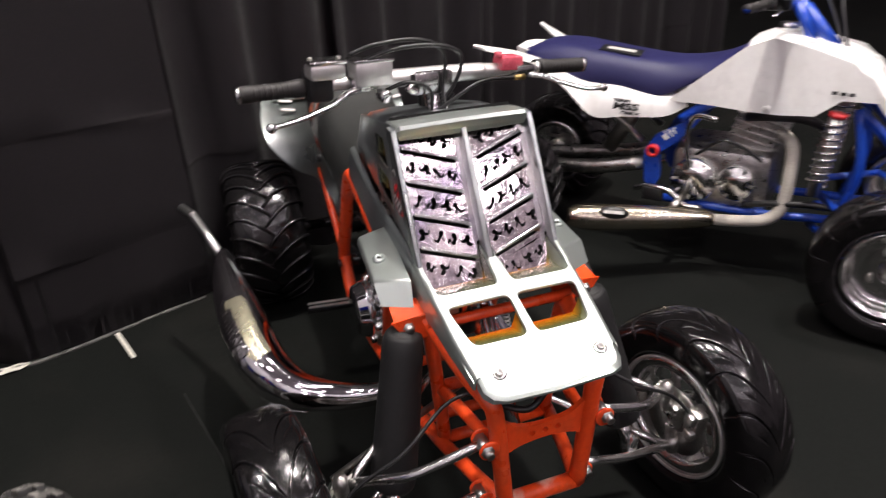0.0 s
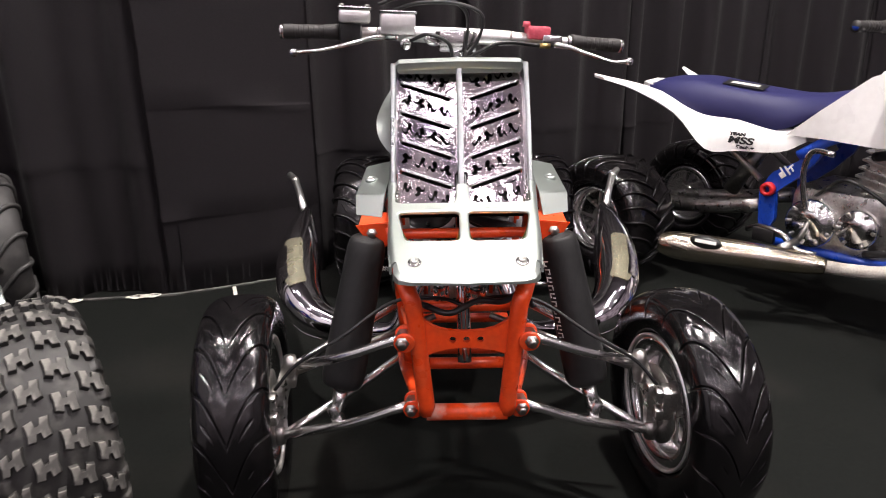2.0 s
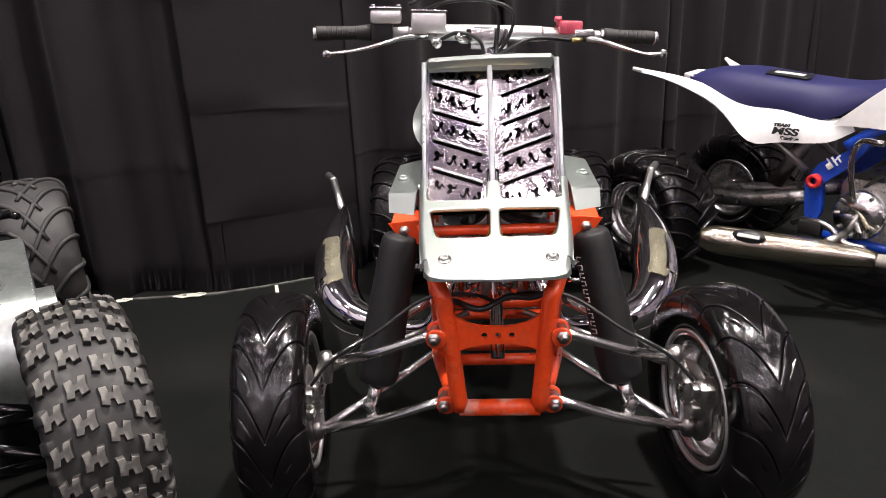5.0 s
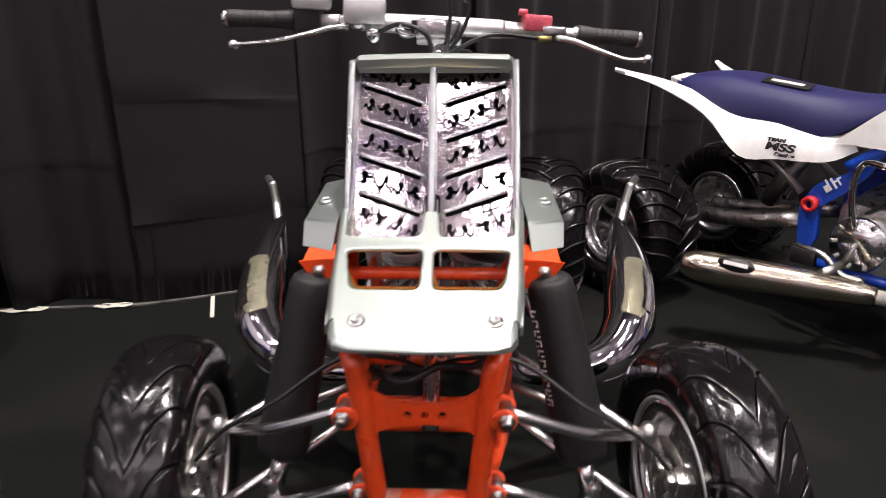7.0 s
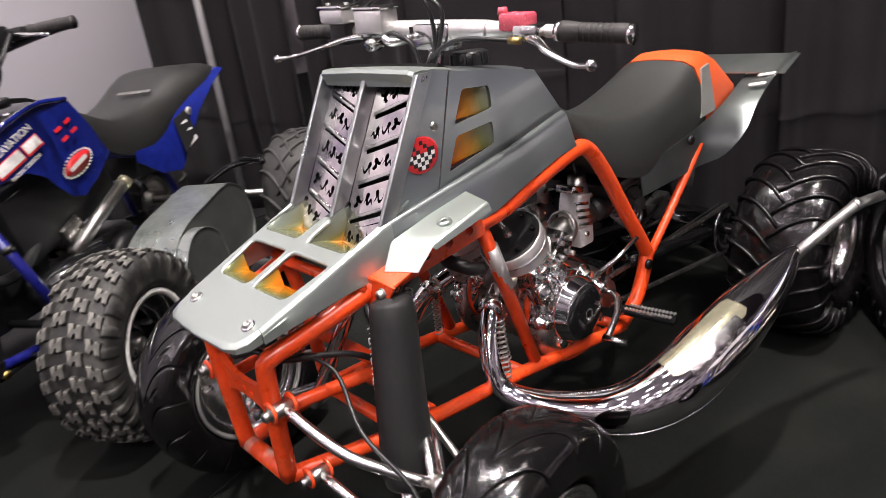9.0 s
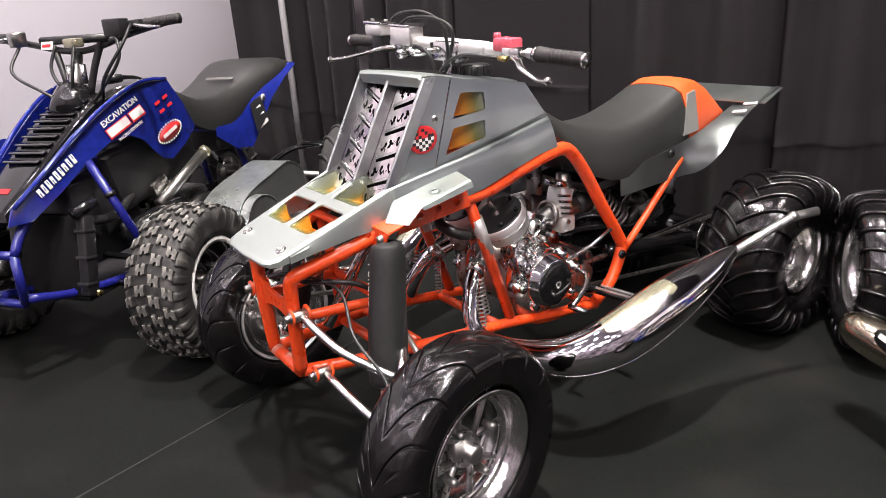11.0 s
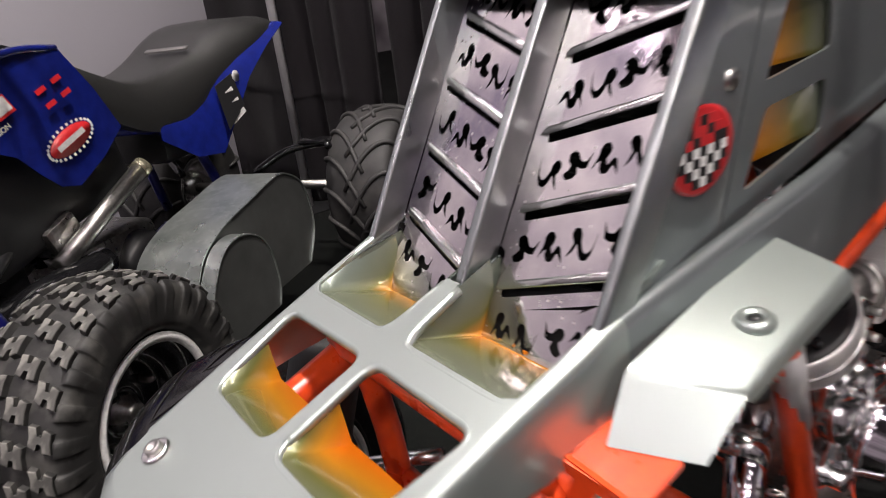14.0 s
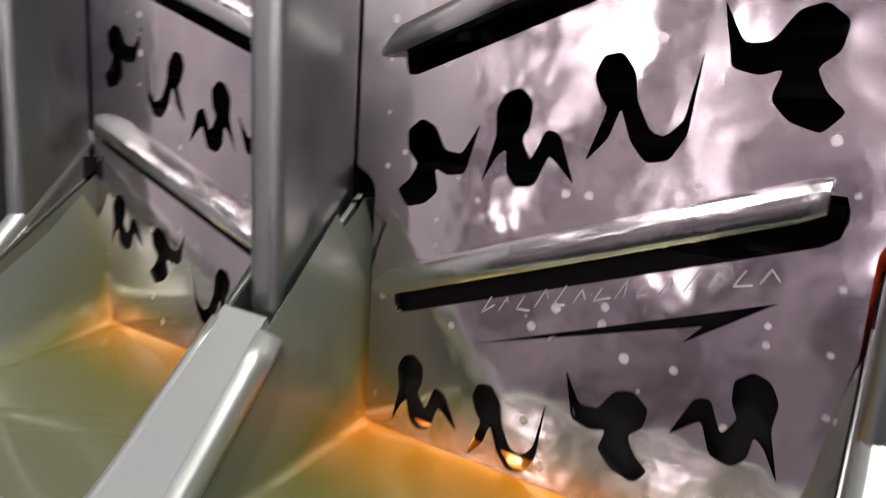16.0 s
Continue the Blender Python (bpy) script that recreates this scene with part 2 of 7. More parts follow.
    decal_black=material("decal_black", (0.012, 0.012, 0.013), 0.4, scale=100),
    decal_silver=material("decal_silver", (0.55, 0.54, 0.52), 0.35, scale=100),
    gold=material("heat_tinted_steel", (0.55, 0.46, 0.32), 0.22, 1.0, colour2=(0.62, 0.58, 0.50), scale=12),
    wrap=material("exhaust_wrap", (0.50, 0.47, 0.42), 0.9, scale=200, bump=0.6, bump_scale=250),
    cream=material("pipe_badge", (0.50, 0.47, 0.33), 0.24, 0.75, scale=40, colour2=(0.34, 0.32, 0.24)),
    fin=material("radiator_black", (0.005, 0.005, 0.005), 0.75, scale=100, spec=0.15),
    hem=material("hem_strip", (0.10, 0.097, 0.092), 0.6, scale=22, mix=0.5, colour2=(0.018, 0.018, 0.018)),
    tape=material("white_tape", (0.70, 0.68, 0.60), 0.6, scale=100),
    brass=material("brass", (0.60, 0.45, 0.18), 0.3, 1.0, scale=100),
)


# ---- mesh helpers ----
def part(name, bm, mat, parent=None, label="", sharp=0.6):
    """Links a bmesh as one mesh object, smooth but for its sharp edges."""
    for f in bm.faces:
        f.smooth = True
    for e in bm.edges:
        if len(e.link_faces) == 2 and e.calc_face_angle(0) > sharp:
            e.smooth = False
    me = bpy.data.meshes.new(name)
    bm.to_mesh(me)
    bm.free()
    me.materials.append(M[mat] if isinstance(mat, str) else mat)
    ob = new(name, me)
    if parent:
        ob.parent = parent
    if label:
        tagged(ob, label)
    return ob


def thing(name, m, label, category, group="", kind=""):
    ob = new(name)
    ob.empty_display_size = 0.1
    ob.matrix_world = m
    return tagged(ob, label, category, group, kind)


def spline(pts, n=8):
    """Catmull-Rom through rows of numbers."""
    p = np.array(pts, float)
    if len(p) < 3:
        return p
    q = np.vstack([2 * p[0] - p[1], p, 2 * p[-1] - p[-2]])
    out = []
    for i in range(1, len(q) - 2):
        a, b, c, d = q[i - 1], q[i], q[i + 1], q[i + 2]
        for k in range(n):
            t = k / n
            out.append(0.5 * (2 * b + (c - a) * t + (2 * a - 5 * b + 4 * c - d) * t * t + (3 * b - a - 3 * c + d) * t ** 3))
    out.append(p[-1])
    return np.array(out)


def sweep(bm, pts, r, seg=12, smooth=0, closed_ends=True, squash=1.0):
    """A tube along points; r is one radius or one for each point; smooth > 0 rounds the path."""
    rr = np.full(len(pts), r, float) if np.isscalar(r) else np.array(r, float)
    rows = np.column_stack([np.array(pts, float), rr])
    if smooth:
        rows = spline(rows, smooth)
    p, rr = rows[:, :3], rows[:, 3]
    tan = np.gradient(p, axis=0)
    tan /= np.linalg.norm(tan, axis=1)[:, None] + 1e-12
    up = np.array([0, 0, 1.0]) if abs(tan[0][2]) < 0.9 else np.array([1.0, 0, 0])
    u = np.cross(tan[0], up)
    u /= np.linalg.norm(u)
    rings = []
    for i in range(len(p)):
        u = u - tan[i] * (u @ tan[i])
        u /= np.linalg.norm(u)
        v = np.cross(tan[i], u)
        rings.append([bm.verts.new(p[i] + rr[i] * (math.cos(a) * u + squash * math.sin(a) * v)) for a in np.linspace(0, 2 * math.pi, seg, endpoint=False)])
    for a, b in zip(rings, rings[1:]):
        for k in range(seg):
            bm.faces.new((a[k], a[(k + 1) % seg], b[(k + 1) % seg], b[k]))
    if closed_ends:
        bm.faces.new(rings[0][::-1])
        bm.faces.new(rings[-1])
    return bm


def tube(pts, r, seg=12, smooth=0, **k):
    return sweep(bmesh.new(), pts, r, seg, smooth, **k)


def add_box(bm, size, m, bevel=0.0):
    r = bmesh.ops.create_cube(bm, size=1.0, matrix=m @ Matrix.Diagonal((*size, 1)))
    if bevel:
        es = list({e for v in r["verts"] for e in v.link_edges})
        bmesh.ops.bevel(bm, geom=es, offset=bevel, segments=2, affect="EDGES", profile=0.5)
    return bm


def box(size, m, bevel=0.0):
    return add_box(bmesh.new(), size, m, bevel)


def add_lathe(bm, prof, m, seg=32, close=False):
    """Turns a profile of (radius, x) round the local x axis, then moves it by m."""
    rings = []
    for rad, x in prof:
        rings.append([bm.verts.new(m @ Vector((x, rad * math.cos(a), rad * math.sin(a)))) for a in np.linspace(0, 2 * math.pi, seg, endpoint=False)])
    pairs = list(zip(rings, rings[1:])) + ([(rings[-1], rings[0])] if close else [])
    for a, b in pairs:
        for k in range(seg):
            bm.faces.new((a[k], a[(k + 1) % seg], b[(k + 1) % seg], b[k]))
    if not close:
        bm.faces.new(rings[0][::-1])
        bm.faces.new(rings[-1])
    return bm


def lathe(prof, m, seg=32, close=False):
    return add_lathe(bmesh.new(), prof, m, seg, close)


def axis_to(a, b):
    """A frame at a whose x axis points at b."""
    d = (Vector(b) - Vector(a)).normalized()
    return Matrix.Translation(a) @ d.to_track_quat("X", "Z").to_matrix().to_4x4()


def rod(a, b, r, seg=12):
    return tube([a, b], r, seg)


def rounded(poly, r, n=4):
    """A 2D polygon with rounded corners."""
    out = []
    k = len(poly)
    for i in range(k):
        p, a, b = (Vector((*poly[j % k], 0)) for j in (i, i - 1, i + 1))
        da, db = a - p, b - p
        rr = min(r, da.length * 0.45, db.length * 0.45)
        s, e = p + da.normalized() * rr, p + db.normalized() * rr
        for q in range(n + 1):
            t = q / n
            v = s * (1 - t) ** 2 + p * 2 * t * (1 - t) + e * t * t
            out.append((v.x, v.y))
    return out


def sheet(outer, holes, to3d, thick, rim=0.0):
    """A plate with holes: 2D loops, filled, laid into space by to3d(u, v, w) and given a thickness along w."""
    bm = bmesh.new()
    edges = []
    for loop in [outer] + holes:
        vs = [bm.verts.new((u, v, 0)) for u, v in loop]
        edges += [bm.edges.new((vs[i], vs[(i + 1) % len(vs)])) for i in range(len(vs))]
    bmesh.ops.triangle_fill(bm, edges=edges, use_beauty=True, use_dissolve=False, normal=(0, 0, 1))
    for f in bm.faces:
        if f.normal.z < 0:
            f.normal_flip()
    top = bm.faces[:]
    ext = bmesh.ops.extrude_face_region(bm, geom=top)
    low = [g for g in ext["geom"] if isinstance(g, bmesh.types.BMVert)]
    for v in low:
        v.co.z = -thick
    bmesh.ops.recalc_face_normals(bm, faces=bm.faces)
    for v in bm.verts:
        v.co = Vector(to3d(v.co.x, v.co.y, v.co.z))
    return bm


def loft(sections, closed=True, caps=True):
    """Skins rings of points, all of one length."""
    bm = bmesh.new()
    rings = [[bm.verts.new(p) for p in s] for s in sections]
    n = len(rings[0])
    for a, b in zip(rings, rings[1:]):
        for k in range(n if closed else n - 1):
            bm.faces.new((a[k], a[(k + 1) % n], b[(k + 1) % n], b[k]))
    if caps and closed:
        bm.faces.new(rings[0][::-1])
        bm.faces.new(rings[-1])
    bmesh.ops.recalc_face_normals(bm, faces=bm.faces)
    return bm


def spring(a, b, r, wire, turns, seg=6):
    m = axis_to(a, b)
    length = (Vector(b) - Vector(a)).length
    pts = [m @ Vector((length * t, r * math.cos(2 * math.pi * turns * t), r * math.sin(2 * math.pi * turns * t))) for t in np.linspace(0, 1, int(turns * 12))]
    return tube(pts, wire, seg)


def text_mesh(s, size, m, mat, parent, name="lettering", bold=0.0, label="", shear=0.0):
    cu = bpy.data.curves.new(name, "FONT")
    cu.body, cu.size, cu.extrude, cu.offset, cu.shear = s, size, 0.0004, bold, shear
    cu.align_x, cu.align_y = "CENTER", "CENTER"
    tmp = bpy.data.objects.new(name, cu)
    scene.collection.objects.link(tmp)
    bpy.context.view_layer.update()
    me = bpy.data.meshes.new_from_object(tmp)
    bpy.data.objects.remove(tmp)
    me.materials.clear()
    me.materials.append(M[mat])
    ob = new(name, me)
    ob.parent = parent
    ob.matrix_local = m
    if label:
        tagged(ob, label)
    return ob


# ---- tyres and wheels ----
def tyre_section(radius, width, rim, crown, ns=57):
    """Bead to bead: the angle round the section, the offset across and the radius."""
    ang = np.linspace(-2.45, 2.45, ns)
    half, mid, tall = width / 2, (radius + rim) / 2, (radius - rim) / 2
    cx = np.sign(np.sin(ang)) * np.abs(np.sin(ang)) ** 0.72 * half
    cz = mid + np.sign(np.cos(ang)) * np.abs(np.cos(ang)) ** crown * tall
    return ang, cx, cz


def ramp01(v, a, b):
    return np.clip((v - a) / (b - a), 0, 1)


# each tread: pitches round the tyre, sample phases in one pitch, sweep in pitches, height(phase, q, w)
def road_height(ph, q, w, side):
    d = np.abs(ph - 0.5)
    long_one = ramp01(-d, -0.042, -0.024) * min(1, max(0, (q - 0.05) * 14))
    e = np.abs(ph - 0.97)
    short_one = ramp01(-e, -0.036, -0.020) * max(0, 1 - ((q - 0.52) / 0.10) ** 2)
    return (-0.0055 * long_one - 0.003 * short_one) * min(1, w * 4)


def smooth_height(ph, q, w, side):
    return 0.0 * ph


def knob_height(ph, q, w, side):
    lug = ramp01(ph, 0.18, 0.24) * (1 - ramp01(ph, 0.66, 0.72))
    return 0.006 * lug * (1.0 if 0.86 < q and w > 0.10 else 0.0)


TREADS = dict(
    road=(16, [0, 0.07, 0.16, 0.26, 0.36, 0.44, 0.459, 0.467, 0.476, 0.488, 0.512, 0.524, 0.533, 0.541, 0.56, 0.65, 0.75, 0.85, 0.925, 0.938, 0.95, 0.99], 1.15, road_height),
    smooth=(48, [0.0, 0.5], 0.0, smooth_height),
    knob=(28, [0, 0.1, 0.17, 0.19, 0.22, 0.25, 0.4, 0.55, 0.65, 0.67, 0.70, 0.73, 0.85], 0.25, knob_height),
)


def tyre_mesh(name, radius, width, rim, tread, mat, crown, sense):
    """A tyre round the x axis whose grid runs along its swept grooves."""
    pitches, phases, sweep_by, height = TREADS[tread]
    ang, cx, cz = tyre_section(radius, width, rim, crown)
    ph = np.tile(np.array(phases), pitches)
    th = (np.repeat(np.arange(pitches), len(phases)) + ph) * 2 * np.pi / pitches
    nt, ns = len(th), len(ang)
    wide = np.clip(1.30 - np.abs(ang) / 1.25, 0, 1)
    q = np.minimum(np.abs(cx) / (width / 2), 1.0)
    verts = np.zeros((nt, ns, 3))
    for j in range(ns):
        h = height(ph, q[j], wide[j], cx[j])
        aa = sense * (th - sweep_by * (1 - (1 - min(q[j], 0.95)) ** 2.0) * 2 * np.pi / pitches)
        rr = cz[j] + max(math.cos(ang[j]), 0.0) * h + (h * 0.25 if abs(ang[j]) < 1.9 else 0)
        verts[:, j, 0] = cx[j] + math.sin(ang[j]) * h * 0.6
        verts[:, j, 1], verts[:, j, 2] = rr * np.cos(aa), rr * np.sin(aa)
    idx = np.arange(nt * ns).reshape(nt, ns)
    nxt = np.roll(idx, -1, 0)
    quad = [idx[:, :-1], idx[:, 1:], nxt[:, 1:], nxt[:, :-1]]
    faces = np.stack(quad if sense > 0 else quad[::-1], -1).reshape(-1, 4)
    me = bpy.data.meshes.new(name)
    me.from_pydata(verts.reshape(-1, 3).tolist(), [], faces.tolist())
    me.polygons.foreach_set("use_smooth", [True] * len(me.polygons))
    me.materials.append(M[mat])
    me.update()
    return me


def block_mesh(wide, long, skew):
    """An H-shaped rubber block, its worn top paler than its sides."""
    w, g = wide / 2, long / 2
    ring = [(-w, -g * 0.9), (-w * 0.32, -g), (-w * 0.20, -g * 0.32), (w * 0.20, -g * 0.36), (w * 0.34, -g), (w, -g * 0.85), (w * 0.90, 0.0),
            (w, g * 0.9), (w * 0.32, g), (w * 0.20, g * 0.32), (-w * 0.20, g * 0.36), (-w * 0.34, g), (-w, g * 0.85), (-w * 0.90, 0.0)]
    n = len(ring)
    verts = [(x * 1.08, -0.006, (z + skew * x) * 1.08) for x, z in ring] + [(x, 0.0085, z + skew * x) for x, z in ring] + [(x * 0.93, 0.0100, (z + skew * x) * 0.93) for x, z in ring]
    faces = [(k + r * n, k + (r + 1) * n, (k + 1) % n + (r + 1) * n, (k + 1) % n + r * n) for r in (0, 1) for k in range(n)]
    faces.append(tuple(range(2 * n, 3 * n))[::-1])
    me = bpy.data.meshes.new("tread_block")
    me.from_pydata(verts, [], faces)
    me.materials.append(M["rubber_dust"])
    me.materials.append(M["knob_top"])
    me.polygons.foreach_set("material_index", [0] * n + [1] * (n + 1))
    me.update()
    return me


def tread_blocks(parent, radius, width, rim, crown, sense):
    ang, cx, cz = tyre_section(radius, width, rim, crown)
    shapes = [block_mesh(0.037, 0.036, 0.18), block_mesh(0.037, 0.036, -0.18), block_mesh(0.034, 0.034, 0.35), block_mesh(0.034, 0.034, -0.35)]
    for lane, x in enumerate((width * 0.125, -width * 0.125, width * 0.355, -width * 0.355)):
        mid = slice(len(ang) // 4, 3 * len(ang) // 4 + 1)
        r = float(np.interp(x, cx[mid], cz[mid]))
        tilt = (0.08, -0.08, 0.32, -0.32)[lane]
        for k in range(25):
            th = (k + (0.0, 0.5, 0.62, 0.12)[lane]) * 2 * math.pi / 25
            ob = new("tread_block", shapes[lane])
            ob.parent = parent
            ob.matrix_local = Matrix.Rotation(th, 4, "X") @ Matrix.Translation((x, r, 0)) @ Matrix.Rotation(-tilt, 4, "Z")


def tread_bars(parent, radius, width, rim, crown, sense, count, reach, thick, mat):
    """Thin curved rubber bars from each shoulder to a little past the middle, staggered side by side."""
    ang, cx, cz = tyre_section(radius, width, rim, crown, 201)
    for side in (1, -1):
        pts, rr = [], []
        for t in np.linspace(1.62, -reach, 15):
            x, r = float(np.interp(side * t, ang, cx)), float(np.interp(side * t, ang, cz))
            q = min(1.0, abs(x) / (width / 2))
            f = 1 - (1 - q) ** 2 if t > 0 else -2 * q
            th = -sense * 1.0 * f * 2 * math.pi / count
            lift = thick * 0.45
            x, r = x + math.sin(side * t) * lift, r + math.cos(t) * lift
            pts.append((x, r * math.cos(th), r * math.sin(th)))
            rr.append(thick * (0.55 + 0.45 * min(1, (1.75 - t) * 2) * min(1, (t + reach + 0.12) * 4)))
        me = bpy.data.meshes.new("tread_bar")
        bm = tube(pts, rr, 8)
        for f in bm.faces:
            f.smooth = True
        bm.to_mesh(me)
        bm.free()
        me.materials.append(M[mat])
        for k in range(count):
            ob = new("tread_bar", me)
            ob.parent = parent
            ob.matrix_local = Matrix.Rotation((k + (0.5 if side > 0 else 0.0)) * 2 * math.pi / count, 4, "X")


def wheel(parent, x, y, z, radius, width, rim, tread, mat, side, rim_mat="alu", turn=0.0, dish=0.05, hub="star", crown=0.30, camber=0.0):
    """A wheel as a part: the rim with its tyre, hub and nuts below it. side is +1 where its face looks to +x."""
    m = pose(x, y, z, 0, camber, turn) @ (pose(0, 0, 0, 0, 0, 0) if side > 0 else pose(0, 0, 0, 0, 0, 180))
    h = width * 0.40
    r = rim
    prof = [(r * 0.86, -h), (r * 1.03, -h), (r * 1.05, -h + 0.006), (r * 0.97, -h + 0.014), (r * 0.90, -h * 0.5), (r * 0.90, h * 0.5),
            (r * 0.98, h - 0.014), (r * 1.05, h - 0.005), (r * 1.04, h + 0.002), (r * 0.97, h), (r * 0.91, h - 0.02), (r * 0.87, h - 0.028), (r * 0.86, h * 0.4), (r * 0.83, h - dish - 0.004)]
    if hub == "star":
        prof += [(r * 0.80, h - dish), (r * 0.80, h - dish - 0.006), (r * 0.84, h - dish - 0.012), (r * 0.86, -h * 0.6)]
    else:
        prof += [(r * 0.62, h - dish), (r * 0.36, h - dish + 0.004), (r * 0.30, h - dish + 0.004), (r * 0.30, h - dish - 0.004), (r * 0.62, h - dish - 0.006), (r * 0.82, h - dish - 0.012), (r * 0.84, -h * 0.6)]
    rim_ob = part("wheel", lathe(prof, Matrix(), 48, close=True), rim_mat, parent)
    rim_ob.matrix_local = m
    ty = new("tyre", tyre_mesh("tyre", radius, width, rim * 1.02, "smooth" if tread in ("paddle", "scale") else tread, mat, crown, side))
    ty.parent = rim_ob
    if tread == "paddle":
        tread_bars(rim_ob, radius, width, rim * 1.02, crown, side, 24, 0.05, 0.0062, mat)
    if tread == "scale":
        tread_bars(rim_ob, radius, width, rim * 1.02, crown, side, 15, 0.16, 0.0085, mat)
    if tread == "knob":
        tread_blocks(rim_ob, radius, width, rim * 1.02, crown, side)
    bm = lathe([(0.0, h - dish + 0.034), (0.016, h - dish + 0.034), (0.02, h - dish + 0.03), (0.022, h - dish + 0.012), (0.036, h - dish + 0.008), (0.04, h - dish - 0.02), (0.04, -h * 0.8), (0.0, -h * 0.8)], Matrix(), 24)
    part("hub", bm, "cast", rim_ob)
    if hub == "star":
        for k in range(4):
            a = k * math.pi / 2 + 0.5
            bm = bmesh.new()
            for da in (-0.42, 0.42):
                sweep(bm, [(h - dish - 0.004, 0.032 * math.cos(a), 0.032 * math.sin(a)), (h - dish - 0.004, r * 0.82 * math.cos(a + da), r * 0.82 * math.sin(a + da))], 0.007, 8)
            part("spoke", bm, "cast", rim_ob)
    for k in range(4):
        a = k * math.pi / 2 + 0.5
        c = (h - dish, r * 0.50 * math.cos(a), r * 0.50 * math.sin(a))
        bm = lathe([(0.0, 0.030), (0.006, 0.030), (0.009, 0.022), (0.009, 0.0), (0.0, 0.0)], Matrix.Translation(c), 6)
        part("lug_nut", bm, "steel", rim_ob)
    return rim_ob


# ---- the hall: floor, drapes, panel ----
bm = bmesh.new()
bmesh.ops.create_grid(bm, x_segments=2, y_segments=2, size=9.0)
tagged(part("floor", bm, "floor"), "black-green rubber mat floor of the show hall", "floor", kind="structure")
bm = box((2.6, 0.005, 0.002), pose(-0.348, -0.323, 0.001, 0, 0, 105.2), 0.001)
tagged(part("mat_seam", bm, "seam"), "raised joint between two floor mats", "seam", kind="structure")
# ceiling and walls out of view, added to shape fill and reflections
bm = box((18, 18, 0.1), pose(0, 0, 7.0))
tagged(part("ceiling", bm, "hall"), "unseen dark ceiling high above, added for reflections", "ceiling", kind="structure")
for nm, sx, sy, px, py in (("wall_south", 18, 0.1, 0, -9.0), ("wall_north", 18, 0.1, 0, 9.0), ("wall_east", 0.1, 18, 9.0, 0), ("wall_west", 0.1, 18, -9.0, 0)):
    tagged(part(nm, box((sx, sy, 7.0), pose(px, py, 3.5)), "hall_wall"), "unseen grey far wall, added for reflections and fill", "wall", kind="structure")


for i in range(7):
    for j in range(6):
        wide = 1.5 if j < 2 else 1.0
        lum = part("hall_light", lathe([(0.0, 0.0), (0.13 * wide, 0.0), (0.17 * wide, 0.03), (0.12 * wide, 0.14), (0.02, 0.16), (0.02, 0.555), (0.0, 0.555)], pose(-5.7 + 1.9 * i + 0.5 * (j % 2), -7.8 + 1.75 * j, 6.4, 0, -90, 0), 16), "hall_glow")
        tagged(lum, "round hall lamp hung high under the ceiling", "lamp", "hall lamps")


# unseen lamps, added to put bright patches on the grille plates
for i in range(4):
    lum = part("glare_lamp", lathe([(0.0, 0.0), (0.11, 0.0), (0.13, 0.03), (0.10, 0.12), (0.012, 0.14), (0.012, 4.0), (0.0, 4.0)], pose(-4.2 + 2.3 * i, -7.4 + 0.5 * (i % 2), 3.5 - 0.5 * (i % 2), 0, -90, 0), 20), "hall_glow")
    tagged(lum, "unseen round lamp hung low, added for glare on the grille plates", "lamp", "stand lamps")


def drape(a, b, seed, height=3.1, amp=0.028, pleats=7, lean=0.0, creases=()):
    """A hanging cloth from a to b in plan, in soft uneven pleats, with storage creases across it."""
    rnd = random.Random(seed)
    a, b = Vector((*a, 0)), Vector((*b, 0))
    d = b - a
    length = d.length
    d.normalize()
    n = Vector((d.y, -d.x, 0))
    cols = int(length * 80)
    ks = [(rnd.uniform(0.6, 1.4) * pleats, rnd.uniform(0, 6.28), rnd.uniform(0.4, 1.0)) for _ in range(4)]
    zs = list(np.linspace(0.004, height, 24))
    for c in creases:
        zs += [c - 0.03, c - 0.008, c - 0.003, c, c + 0.004, c + 0.012]
    zs.sort()
    bm = bmesh.new()
    grid = []
    for i in range(cols + 1):
        s = i / cols
        w = sum(q * math.sin(2 * math.pi * k * s + p) for k, p, q in ks) / 2.2
        w = math.copysign(abs(w) ** 0.8, w)
        col = []
        for j, z in enumerate(zs):
            h = z / height
            depth = amp * w * (0.75 + 0.45 * (1 - h)) + 0.008 * math.sin(9 * h + 3 * s + seed)
            for k, c in enumerate(creases):
                away = z - c - 0.02 * math.sin(2.2 * s + 1.7 * k)
                depth += 0.006 * math.exp(-(away / 0.010) ** 2) + 0.0025 * math.sin(23 * s + 5 * k) * math.exp(-(away / 0.05) ** 2)
            p = a + d * (s * length + lean * (1 - h) * (1 - s)) + n * depth
            col.append(bm.verts.new((p.x, p.y, z + (0.002 * math.sin(14 * s + seed) if j == 0 else 0))))
        grid.append(col)
    for i in range(cols):
        for j in range(len(zs) - 1):
            bm.faces.new((grid[i][j], grid[i + 1][j], grid[i + 1][j + 1], grid[i][j + 1]))
    bmesh.ops.solidify(bm, geom=bm.faces[:], thickness=0.004)
    return part("curtain", bm, "curtain", sharp=2.0)


